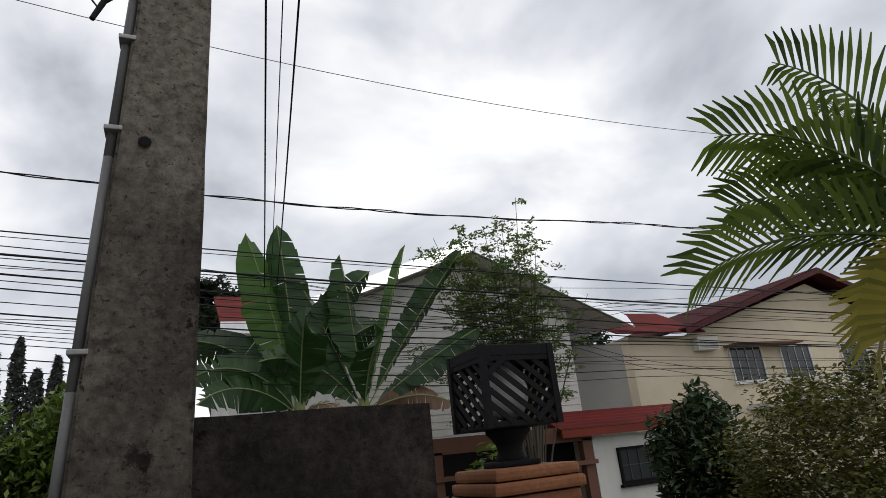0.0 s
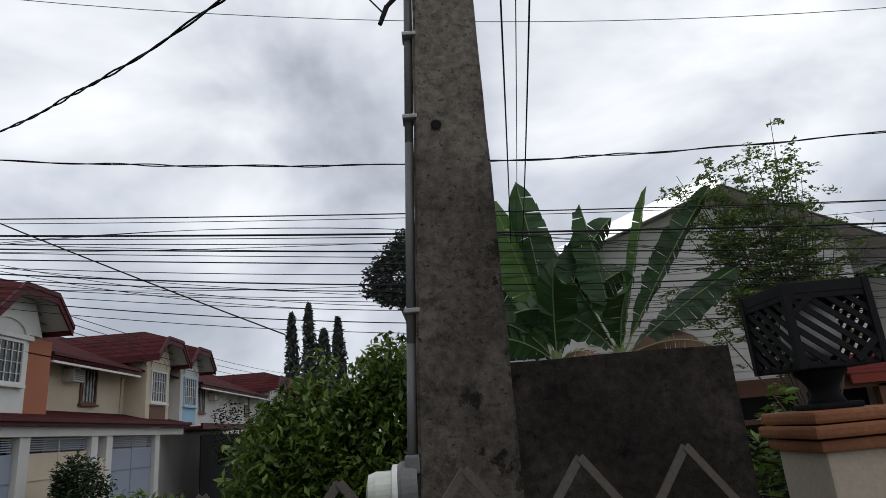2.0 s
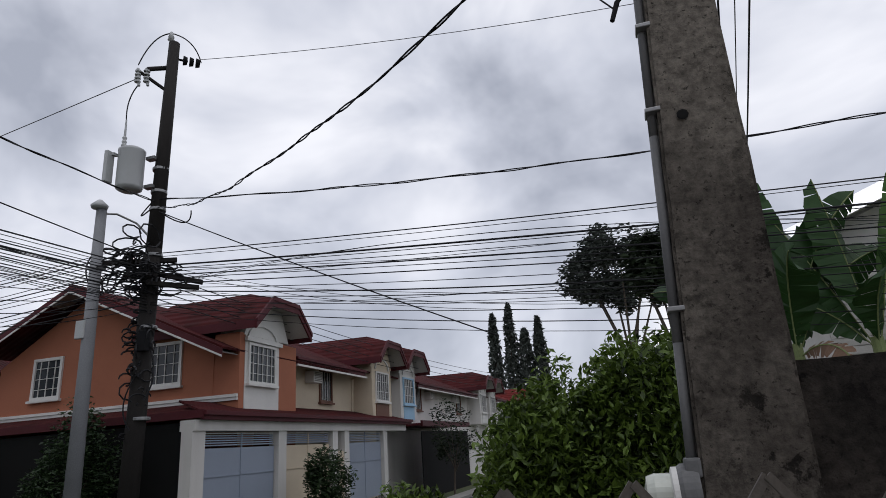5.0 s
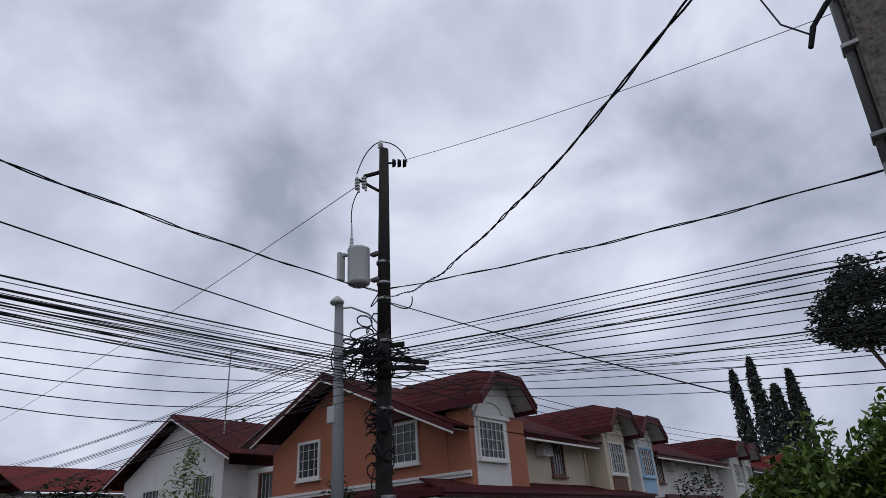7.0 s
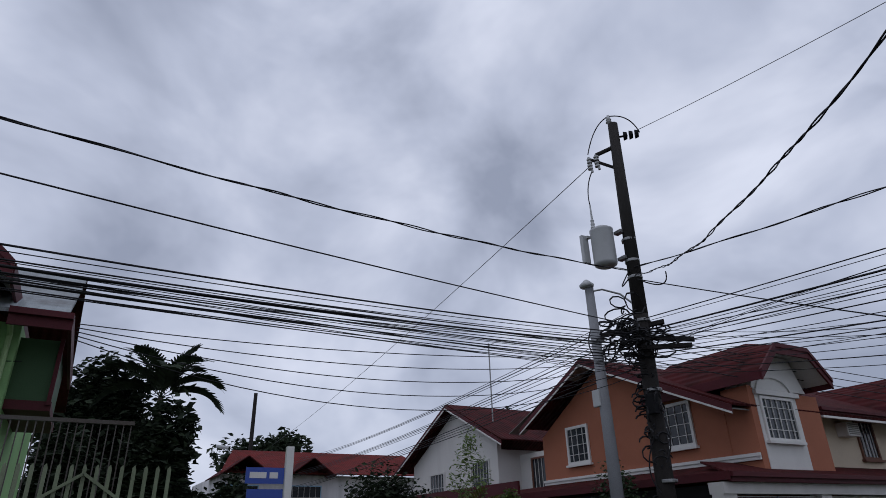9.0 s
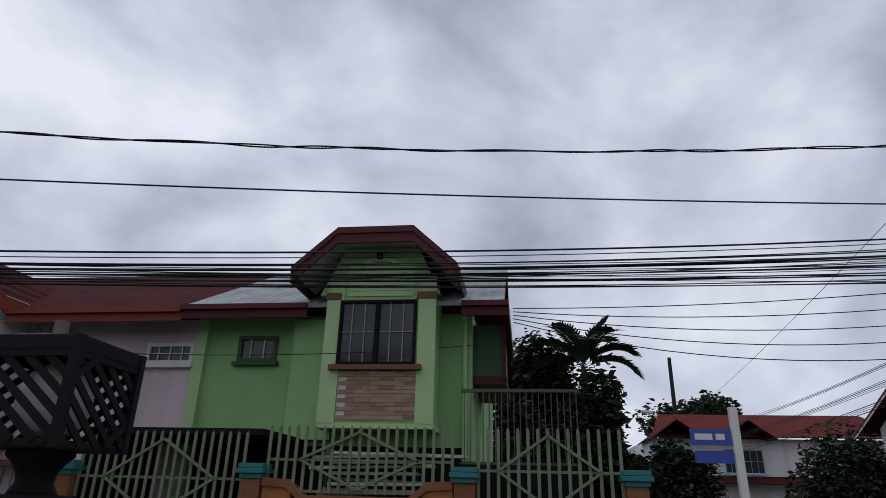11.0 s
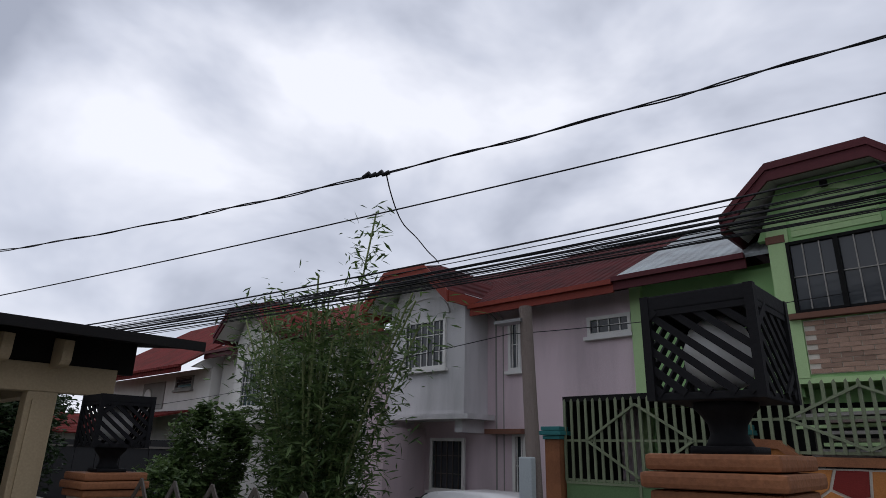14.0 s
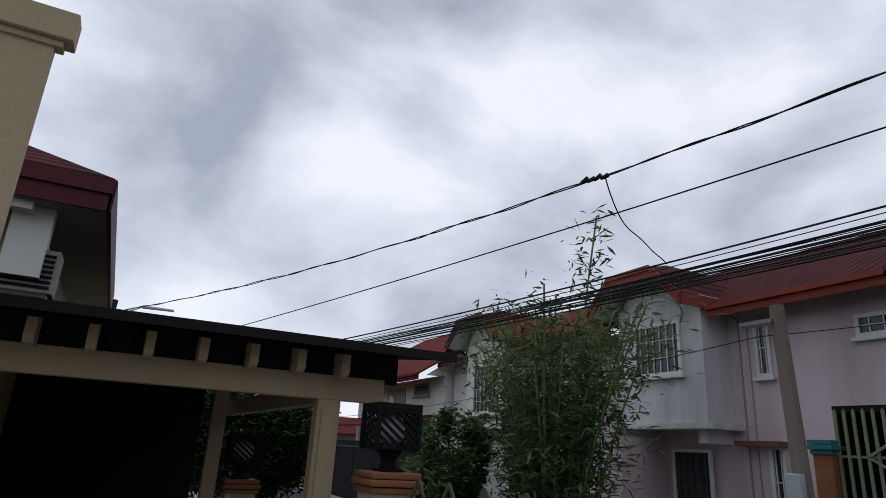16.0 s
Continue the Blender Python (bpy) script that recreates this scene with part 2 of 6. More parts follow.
ASPHALT = material("worn_asphalt", (0.055, 0.055, 0.056), 0.9, 0.3, 3.0, 0.5)
SOIL = material("grass_and_soil", (0.07, 0.09, 0.04), 0.95, 0.4, 3.0, 0.5, stain=(0.10, 0.08, 0.05))
PAVING = material("concrete_paving", (0.28, 0.27, 0.25), 0.9, 0.25, 3.0, 0.4)
GATEBLUE = material("grey_blue_gate_paint", (0.29, 0.33, 0.40), 0.5, 0.12, 3.0, 0.05)
STONEORANGE = material("orange_painted_stone", (0.42, 0.165, 0.045), 0.6, 0.25, 6.0, 0.3, rnd=0.15)
STONERED = material("dark_red_painted_stone", (0.20, 0.02, 0.016), 0.6, 0.25, 6.0, 0.3, rnd=0.15)
GROUT = material("white_mortar_line", (0.62, 0.58, 0.50), 0.8, 0.2, 6.0, 0.2)
TILE = material("brown_stone_tile", (0.33, 0.215, 0.16), 0.7, 0.3, 8.0, 0.4, stain=(0.20, 0.125, 0.09), rnd=0.3)
BARK = material("brown_bark", (0.10, 0.082, 0.066), 0.9, 0.35, 12.0, 0.6)
STEM = material("green_plant_stem", (0.20, 0.24, 0.10), 0.6, 0.3, 10.0, 0.2)
SIGNBLUE = material("blue_sign_enamel", (0.02, 0.06, 0.33), 0.35, 0.1, 6.0, 0.0)
FLASHING = material("bare_metal_flashing", (0.93, 0.94, 0.95), 0.32, 0.08, 4.0, 0.05, metal=0.9)
SILVERROOF = roof_material("unpainted_roof_edge", (0.86, 0.87, 0.88), (0.70, 0.71, 0.72))
CARWHITE = glass_material("white_car_paint", (0.70, 0.70, 0.70), 0.25)
BUSHLEAF = leaf_material("glossy_shrub_leaf", (0.006, 0.016, 0.004), (0.13, 0.20, 0.032), 0.42, 0.25)
DARKLEAF = leaf_material("dark_tree_leaf", (0.012, 0.026, 0.011), (0.04, 0.07, 0.025), 0.5, 0.2)
YELLOWLEAF = leaf_material("olive_shrub_leaf", (0.03, 0.038, 0.009), (0.12, 0.115, 0.022), 0.55, 0.25)
BAMBOOLEAF = leaf_material("narrow_shrub_leaf", (0.026, 0.055, 0.018), (0.13, 0.20, 0.065), 0.5, 0.35)
FINELEAF = leaf_material("feathery_leaf", (0.08, 0.125, 0.04), (0.19, 0.26, 0.085), 0.6, 0.3)
BANANALEAF = leaf_material("banana_leaf", (0.006, 0.019, 0.007), (0.03, 0.078, 0.018), 0.42, 0.14)
DRYLEAF = leaf_material("dry_banana_leaf", (0.12, 0.07, 0.045), (0.20, 0.125, 0.085), 0.8, 0.2)
PALMLEAF = leaf_material("palm_leaflet", (0.014, 0.036, 0.008), (0.13, 0.19, 0.03), 0.4, 0.3)
# Brighter copy of the banana leaf, painting the leaves that catch light.
LITLEAF = leaf_material("lit_banana_leaf", (0.045, 0.10, 0.022), (0.10, 0.20, 0.045), 0.45, 0.4)
YELLOWPALM = leaf_material("yellowing_palm_leaflet", (0.09, 0.10, 0.012), (0.27, 0.23, 0.03), 0.45, 0.35)
# Leaf green lightened and greyed so the colour carries the distance haze.
HAZELEAF = leaf_material("haze_greyed_leaf", (0.045, 0.054, 0.048), (0.085, 0.098, 0.085), 0.8, 0.1)
FARLEAF = leaf_material("far_tree_leaf", (0.010, 0.016, 0.009), (0.028, 0.042, 0.02), 0.8, 0.1)


# ---- building helpers ----
def thing(name, loc, label, category, group="", kind=""):
    e = new(name)
    e.location = loc
    e.empty_display_size = 0.2
    return tagged(e, label, category, group, kind)


def part(name, bm, mat, parent=None, label="", smooth=False):
    """Links a bmesh, in world metres, as one mesh under a thing or a part."""
    me = bpy.data.meshes.new(name)
    if isinstance(bm, bmesh.types.BMesh):
        bmesh.ops.recalc_face_normals(bm, faces=bm.faces)
        bm.to_mesh(me)
        bm.free()
    else:
        me.from_pydata(*bm)
    if smooth:
        for p in me.polygons:
            p.use_smooth = True
    me.materials.append(mat)
    ob = new(name, me)
    if parent:
        ob.parent = parent
        ob.matrix_parent_inverse = Matrix.Translation(-Vector(parent.location)) if not parent.parent else Matrix()
    if label:
        ob["label"] = label
    return ob


def structure(name, bm, mat, label, category):
    return tagged(part(name, bm, mat), label, category, "", "structure")


def box(bm, x0, x1, y0, y1, z0, z1, m=None):
    c = [Vector((x, y, z)) for x in (x0, x1) for y in (y0, y1) for z in (z0, z1)]
    v = [bm.verts.new(m @ p if m else p) for p in c]
    for f in ((0, 1, 3, 2), (4, 6, 7, 5), (0, 4, 5, 1), (2, 3, 7, 6), (0, 2, 6, 4), (1, 5, 7, 3)):
        bm.faces.new([v[i] for i in f])
    return bm


def boxes(*items, m=None, bevel=0.0):
    bm = bmesh.new()
    for it in items:
        box(bm, *it, m=m)
    if bevel:
        bmesh.ops.bevel(bm, geom=bm.edges[:], offset=bevel, segments=2, affect="EDGES", profile=0.6)
    return bm


def prism(bm, pts, depth):
    """A flat polygon of 3D points, pushed along the vector depth."""
    d = Vector(depth)
    a = [bm.verts.new(Vector(p)) for p in pts]
    b = [bm.verts.new(Vector(p) + d) for p in pts]
    bm.faces.new(a)
    bm.faces.new(b[::-1])
    for i in range(len(pts)):
        j = (i + 1) % len(pts)
        bm.faces.new((a[i], a[j], b[j], b[i]))
    return bm


def rod(bm, p, q, r0, r1=None, n=8):
    """A round bar from p to q, tapered from r0 to r1."""
    p, q = Vector(p), Vector(q)
    r1 = r0 if r1 is None else r1
    d = (q - p).normalized()
    s = d.cross(Vector((0, 0, 1)) if abs(d.z) < 0.9 else Vector((1, 0, 0))).normalized()
    u = s.cross(d)
    ring = [[bm.verts.new(c + (s * math.cos(a) + u * math.sin(a)) * r) for a in (2 * math.pi * i / n for i in range(n))] for c, r in ((p, r0), (q, r1))]
    for i in range(n):
        j = (i + 1) % n
        bm.faces.new((ring[0][i], ring[0][j], ring[1][j], ring[1][i]))
    bm.faces.new(ring[0][::-1])
    bm.faces.new(ring[1])
    return bm


def bar(bm, p, q, w, t, n=(0, 0, 1)):
    """A flat bar from p to q, w wide across, t thick along the normal n."""
    p, q, n = Vector(p), Vector(q), Vector(n).normalized()
    d = (q - p).normalized()
    s = d.cross(n).normalized() * w / 2
    k = n * t / 2
    prism(bm, [p + s - k, p - s - k, q - s - k, q + s - k], k * 2)
    return bm


def lathe(bm, centre, profile, n=20):
    """A turned form: profile rows of (radius, height)."""
    cx, cy, cz = centre
    rings = [[bm.verts.new((cx + r * math.cos(2 * math.pi * i / n), cy + r * math.sin(2 * math.pi * i / n), cz + h)) for i in range(n)] for r, h in profile]
    for a, b in zip(rings, rings[1:]):
        for i in range(n):
            j = (i + 1) % n
            bm.faces.new((a[i], a[j], b[j], b[i]))
    bm.faces.new(rings[0][::-1])
    bm.faces.new(rings[-1])
    return bm


def face_frame(origin, right, out):
    """Axes of a wall face: x to the right along it, y up, z out of it."""
    r, o = Vector(right).normalized(), Vector(out).normalized()
    m = Matrix((r, Vector((0, 0, 1)), o)).transposed().to_4x4()
    m.translation = origin
    return m


def window(parent, m, w, h, frame_mat, bars=(4, 3), bar_mat=None, depth=0.06, fr=0.07, sill=True, name="window", label="", pane_mat=None):
    """A window on a wall face m, its lower left corner at the origin: frame, pane, bars, sill."""
    f = part(name, boxes((0, fr, 0, h, 0, depth), (w - fr, w, 0, h, 0, depth), (fr, w - fr, 0, fr, 0, depth), (fr, w - fr, h - fr, h, 0, depth), m=m), frame_mat, parent, label)
    part("pane", boxes((fr, w - fr, fr, h - fr, 0.004, 0.015), m=m), pane_mat or PANE, f)
    if bars[0] or bars[1]:
        for i in range(1, bars[0]):
            x = w * i / bars[0]
            part("window_bar", boxes((x - 0.009, x + 0.009, fr, h - fr, 0.02, 0.045), m=m), bar_mat or frame_mat, f)
        for i in range(1, bars[1]):
            y = h * i / bars[1]
            part("window_bar", boxes((fr, w - fr, y - 0.008, y + 0.008, 0.024, 0.041), m=m), bar_mat or frame_mat, f)
    if sill:
        part("sill", boxes((-0.06, w + 0.06, -0.07, -0.002, 0, depth + 0.06), m=m), frame_mat, f)
    return f


def roof_sheet(pts, thick=0.06):
    """One slab of roof through four corners given in order."""
    bm = bmesh.new()
    a, b, c = (Vector(p) for p in pts[:3])
    n = (b - a).cross(c - a).normalized()
    if n.z < 0:
        n = -n
    prism(bm, [Vector(p) for p in pts], n * thick)
    return bm


def leaves(rng, centres, size, flat=0.35, ratio=2.2, droop=0.0):
    """Folded diamond leaves at the given centres, as vertex and face lists."""
    n = len(centres)
    c = np.asarray(centres, float)
    d = rng.normal(size=(n, 3))
    d[:, 2] = d[:, 2] * flat - droop
    d /= np.linalg.norm(d, axis=1)[:, None]
    s = np.cross(d, rng.normal(size=(n, 3)) * 0.5 + np.array([0, 0, 1.0]))
    s /= np.linalg.norm(s, axis=1)[:, None] + 1e-9
    u = np.cross(s, d)
    ln = size * rng.uniform(0.65, 1.25, (n, 1))
    wd = ln / ratio / 2
    v = np.stack([c - d * ln / 2, c + s * wd + u * wd * 0.35, c + d * ln / 2, c - s * wd + u * wd * 0.35], 1).reshape(-1, 3)
    k = np.arange(n)[:, None] * 4
    f = np.concatenate([k + [0, 1, 2], k + [0, 2, 3]], 0)
    return v.tolist(), [], f.tolist()


def blob_points(rng, n, centre, radii, shell=0.55, lumps=14, lump=0.42, core=0.3):
    """Points in an uneven crown: many overlapping clumps about an ellipsoid."""
    c, r = np.array(centre, float), np.array(radii, float)
    d = rng.normal(size=(lumps, 3))
    d /= np.linalg.norm(d, axis=1)[:, None]
    seeds = c + d * r * rng.uniform(shell, 0.85, (lumps, 1))
    pick = rng.integers(0, lumps, n)
    p = rng.normal(size=(n, 3))
    p /= np.linalg.norm(p, axis=1)[:, None]
    out = seeds[pick] + p * r * lump * rng.uniform(0.35, 1.0, (n, 1)) * rng.uniform(0.7, 1.2, lumps)[pick][:, None]
    inner = rng.random(n) < core
    out[inner] = c + p[inner] * r * 0.8 * rng.uniform(0.0, 1.0, (inner.sum(), 1)) ** 0.4
    return out


def tree(name, label, base, height, radii, n, size, mat, seed, category="tree", trunk=0.12, ratio=2.2, lumps=16, lift=0.0, group="", lump=0.42, flat=0.35, droop=0.0, core=0.3):
    rng = np.random.default_rng(seed)
    t = thing(name, base, label, category, group)
    top = np.array(base) + (0, 0, height - radii[2] + lift)
    bm = bmesh.new()
    bx, by, bz = base
    rod(bm, base, (bx + 0.1, by, bz + (top[2] - bz) * 0.55), trunk, trunk * 0.75)
    for i in range(7):
        a = i * 2.4
        rod(bm, (bx + 0.1, by, bz + (top[2] - bz) * (0.4 + 0.05 * (i % 3))), (top[0] + math.cos(a) * radii[0] * 0.6, top[1] + math.sin(a) * radii[1] * 0.6, top[2] + radii[2] * (0.1 * i - 0.3)), trunk * 0.5, trunk * 0.12, 6)
    part("trunk", bm, BARK, t)
    part("crown", leaves(rng, blob_points(rng, n, top, radii, lumps=lumps, lump=lump, core=core), size, flat, ratio, droop), mat, t)
    return t


def cable(name, pts, r, mat, label, group="", wobble=0.0, seed=0, category="cable"):
    cu = bpy.data.curves.new(name, "CURVE")
    cu.dimensions, cu.bevel_depth, cu.bevel_resolution, cu.use_fill_caps = "3D", r, 1, True
    sp = cu.splines.new("POLY")
    sp.points.add(len(pts) - 1)
    rng = random.Random(seed)
    for p, q in zip(sp.points, pts):
        w = [rng.uniform(-wobble, wobble) for _ in range(3)] if wobble else (0, 0, 0)
        p.co = (q[0] + w[0], q[1] + w[1], q[2] + w[2], 1)
    cu.materials.append(mat)
    ob = new(name, cu)
    return tagged(ob, label, category, group)


def sag(p, q, drop, n=24):
    p, q = Vector(p), Vector(q)
    return [p.lerp(q, i / n) - Vector((0, 0, drop * 4 * (i / n) * (1 - i / n))) for i in range(n + 1)]


def twisted_cable(name, pts, r, label, group="", turn=0.55, seed=0):
    """Two strands wound about each other along the given line."""
    cu = bpy.data.curves.new(name, "CURVE")
    cu.dimensions, cu.bevel_depth, cu.bevel_resolution, cu.use_fill_caps = "3D", r, 1, True
    pts = [Vector(p) for p in pts]
    fine, run = [], 0.0
    for a, b in zip(pts, pts[1:]):
        m = max(2, int((b - a).length / 0.1))
        for i in range(m):
            fine.append((a.lerp(b, i / m), run + (b - a).length * i / m, (b - a).normalized()))
        run += (b - a).length
    rng = random.Random(seed)
    for k in (0, 1):
        sp = cu.splines.new("POLY")
        sp.points.add(len(fine) - 1)
        for q, (c, d, t) in zip(sp.points, fine):
            s = t.cross(Vector((0, 0, 1))).normalized()
            u = s.cross(t)
            a = d * 2 * math.pi / turn + k * math.pi + 0.7 * math.sin(d * 1.3)
            w = r * (1.0 + 0.25 * math.sin(d * 2.1 + seed))
            q.co = (*(c + s * math.cos(a) * w + u * (math.sin(a) * w + 0.012 * math.sin(d * 2.7 + k))), 1)
    cu.materials.append(CABLE)
    return tagged(new(name, cu), label, "cable", group)


# ---- ground and streets ----
structure("ground", boxes((-900, 900, -900, 900, -0.9, -0.47)), SOIL, "grassy soil ground reaching the horizon", "ground")
structure("road", boxes((-8.2, -4.0, -120, 120, -0.468, -0.45), (-200, -8.2, 4.6, 9.4, -0.468, -0.45), (-4.0, 120, 4.6, 9.4, -0.468, -0.45)), ASPHALT, "worn grey asphalt streets meeting at a crossing", "road")
structure("pavement", boxes((-8.9, -8.2, -120, 4.2, -0.47, -0.33), (-8.9, -8.2, 9.8, 120, -0.47, -0.33), (-4.0, -3.5, -120, 4.2, -0.47, -0.33)), PAVING, "narrow raised concrete kerb pavement", "pavement")
structure("yard_floor", boxes((-3.4, 12, -20, 3.1, -0.47, 0.0)), PAVING, "plain concrete yard floor inside the fence", "floor")


# ---- houses ----
def dormer(h, yc, face, front, back, z, wall_mat, fascia_mat, roof_mat, soffit_mat, half=(0.65, 1.41), dz=0.68, sign=1):
    """A clipped gable over a bay: roof shell, front fascia, side eaves, gable wall."""
    e, a = half[1], half[0]
    prof = [(yc - e, z), (yc - a, z + dz), (yc + a, z + dz), (yc + e, z)]
    bm = bmesh.new()
    for (y0, z0), (y1, z1) in zip(prof, prof[1:]):
        prism(bm, [(front, y0, z0), (front, y1, z1), (back, y1, z1), (back, y0, z0)], (0, 0, 0.05))
    part("bay_roof", bm, roof_mat, h)
    for (y0, z0), (y1, z1) in zip(prof, prof[1:]):
        bm = bmesh.new()
        prism(bm, [(front, y0, z0 + 0.07), (front, y1, z1 + 0.07), (front, y1, z1 - 0.20), (front, y0, z0 - 0.20)], (0.05, 0, 0))
        fb = part("bay_fascia", bm, fascia_mat, h)
        bm = bmesh.new()
        prism(bm, [(front + 0.05, y0, z0 + 0.085), (front + 0.05, y1, z1 + 0.085), (front + 0.05, y1, z1 - 0.03), (front + 0.05, y0, z0 - 0.03)], (0.03, 0, 0))
        part("fascia_lip", bm, fascia_mat, fb)
    for s in (-1, 1):
        part("bay_eave", boxes((back, front, yc + s * e - 0.02, yc + s * e + 0.02, z - 0.18, z + 0.06)), fascia_mat, h)
    bm = bmesh.new()
    inner = [(yc - e + 0.05, z - 0.03), (yc - a, z + dz - 0.04), (yc + a, z + dz - 0.04), (yc + e - 0.05, z - 0.03)]
    for (y0, z0), (y1, z1) in zip(inner, inner[1:]):
        prism(bm, [(front - 0.01, y0, z0), (front - 0.01, y1, z1), (face - 0.6, y1, z1), (face - 0.6, y0, z0)], (0, 0, -0.015))
    part("bay_soffit", bm, PALESOFFIT if soffit_mat == SOFFIT else soffit_mat, h)
    ax, top = front - 1.2, z + dz + 0.045
    pts = [(front, yc - a, top), (front, yc + a, top), (back, yc + a, top), (back, yc - a, top), (ax, yc, top + 0.42), (back, yc, top + 0.42)]
    bm = bmesh.new()
    v = [bm.verts.new(c) for c in pts]
    for f in ((0, 1, 4), (0, 4, 5, 3), (1, 2, 5, 4), (3, 5, 2), (0, 3, 2, 1)):
        bm.faces.new([v[i] for i in f])
    part("bay_ridge", bm, roof_mat, h)
    bm = bmesh.new()
    prism(bm, [(face + 0.006, yc - e + 0.35, z - 0.25), (face + 0.006, yc - a, z + dz - 0.08), (face + 0.006, yc + a, z + dz - 0.08), (face + 0.006, yc + e - 0.35, z - 0.25)], (-0.15, 0, 0))
    part("bay_gable", bm, wall_mat, h)


def arch(h, face, yc, z, r, mat):
    """A half-round moulding above a bay window."""
    bm = bmesh.new()
    for i in range(14):
        a0, a1 = math.pi * i / 14, math.pi * (i + 1) / 14
        bar(bm, (face + 0.03, yc + r * math.cos(a0), z + r * 0.62 * math.sin(a0)), (face + 0.03, yc + r * math.cos(a1), z + r * 0.62 * math.sin(a1)), 0.07, 0.06, (1, 0, 0))
    part("arch_moulding", bm, mat, h)


def gutter(h, x, y0, y1, z, mat):
    part("eave_fascia", boxes((x - 0.02, x + 0.03, y0, y1, z - 0.18, z + 0.05), (x + 0.03, x + 0.11, y0, y1, z - 0.03, z + 0.06)), mat, h)


def downpipe(h, x, y, z0, z1, mat, r=0.04):
    bm = bmesh.new()
    rod(bm, (x, y, z0), (x, y, z1), r)
    rod(bm, (x, y, z1), (x + 0.35, y, z1 + 0.15), r)
    part("downpipe", bm, mat, h)


F = -11.13   # bay faces
WALL = -11.93  # recessed street walls


def bay_box(h, y0, y1, z0, z1, mat, pilasters=None, pw=0.3):
    part("bay_wall", boxes((WALL, F, y0, y1, z0, z1)), mat, h)
    if pilasters:
        for a in (y0 - 0.02, y1 - pw + 0.02):
            part("pilaster", boxes((F, F + 0.04, a, a + pw, z0, z1)), pilasters, h)


# green house
g = thing("green_house", (-14, -4, 0), "bright green two-storey house with maroon clipped-gable bay", "house")
part("wall", boxes((-19, WALL, -6.62, -1.50, -0.48, 4.75)), GREEN, g)
bay_box(g, -3.95, -2.07, 2.72, 5.2, GREEN, PALEGREEN, 0.30)
dormer(g, -3.05, F, -10.59, -14.5, 5.14, GREEN, MAROON, ROOF, SOFFIT, (0.66, 1.42), 0.7)
part("gable_siding", boxes(*[(F - 0.02, F + 0.025 - 0.004 * (i % 2), -3.62, -2.45, 4.86 + i * 0.1, 4.95 + i * 0.1) for i in range(6)]), PALEGREEN, g, "pale green horizontal siding")
for a, c in ((-3.99, -3.72), (-2.38, -2.04)):
    part("siding_cap", boxes((F, F + 0.06, a, c, 4.80, 4.92)), BROWN, g)
arch(g, F, -3.05, 5.27, 0.42, PALEGREEN)
window(g, face_frame((F, -3.72, 3.66), (0, 1, 0), (1, 0, 0)), 1.34, 1.12, DARK, (6, 2), SOFFIT, fr=0.05, name="bay_window", label="dark-framed sliding window with white grille")
part("window_mullion", boxes((F + 0.02, F + 0.075, -3.09, -3.02, 3.68, 4.76)), DARK, g)
part("window_ledge", boxes((F, F + 0.14, -3.82, -2.26, 3.57, 3.65)), BROWN, g)
panel = part("stone_panel", boxes((F + 0.002, F + 0.012, -3.66, -2.27, 2.77, 3.55)), GROUT, g)
small = window(g, face_frame((WALL, -5.87, 3.88), (0, 1, 0), (1, 0, 0)), 0.75, 0.48, DARKGREEN, (3, 1), TRIM, fr=0.07, name="side_window")
part("wall_panel", boxes((WALL, WALL + 0.28, -4.72, -3.9, 2.5, 4.6)), GREEN, g)
part("party_pilaster", boxes((WALL, WALL + 0.12, -6.70, -6.48, -0.48, 4.78)), PALEGREEN, g)
part("main_roof", roof_sheet([(-11.2, -6.7, 4.70), (-11.2, -0.9, 4.70), (-15.6, -0.95, 6.9), (-15.6, -6.7, 6.9)]), ROOFGREY, g, "galvanised roof sheets with red patches")
part("rear_roof", roof_sheet([(-15.6, -6.7, 6.9), (-15.6, -0.95, 6.9), (-20, -0.95, 4.8), (-20, -6.7, 4.8)]), ROOF, g)
gutter(g, -11.2, -1.62, -0.82, 4.70, MAROON)
gutter(g, -11.2, -6.7, -4.35, 4.70, MAROON)
part("side_fascia", boxes((-15.6, -11.25, -0.87, -0.82, 4.54, 4.78)), MAROON, g)
part("side_wing", boxes((-14.5, -12.15, -1.52, -0.95, 3.66, 4.6)), DARKGREEN, g, "dark green overhanging side bay")
part("side_wing_edge", boxes((-14.5, -12.13, -1.54, -0.90, 3.52, 3.66), (-12.15, -12.09, -0.97, -0.91, 3.6, 4.62)), MAROON, g)
part("wing_corner", boxes((-12.15, -12.08, -1.58, -1.51, 3.4, 4.66)), TRIM, g)
downpipe(g, -11.86, -1.62, 0.2, 4.55, PALEGREEN)
part("eave_lamp", boxes((-11.0, -10.9, -3.10, -3.00, 5.5, 5.6), bevel=0.02), DARK, g)
# Flat black sheet on the wall paints the porch's shade.
part("ground_recess", boxes((WALL, WALL + 0.02, -6.4, -1.6, -0.4, 2.42)), DARK, g, "near-black sheet painting the shade of the porch opening under the bay")
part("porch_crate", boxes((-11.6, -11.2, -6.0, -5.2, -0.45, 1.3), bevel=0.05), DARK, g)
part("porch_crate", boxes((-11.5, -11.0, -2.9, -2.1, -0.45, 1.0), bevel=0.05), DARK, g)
# Added black backing keeps the view behind the gate in painted shade.
part("porch_side", boxes((WALL + 0.03, -10.08, -7.2, -7.12, -0.45, 2.42)), DARK, g, "added porch side wall, near black for shade")
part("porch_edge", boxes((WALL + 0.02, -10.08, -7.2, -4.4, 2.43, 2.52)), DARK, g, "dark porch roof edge")
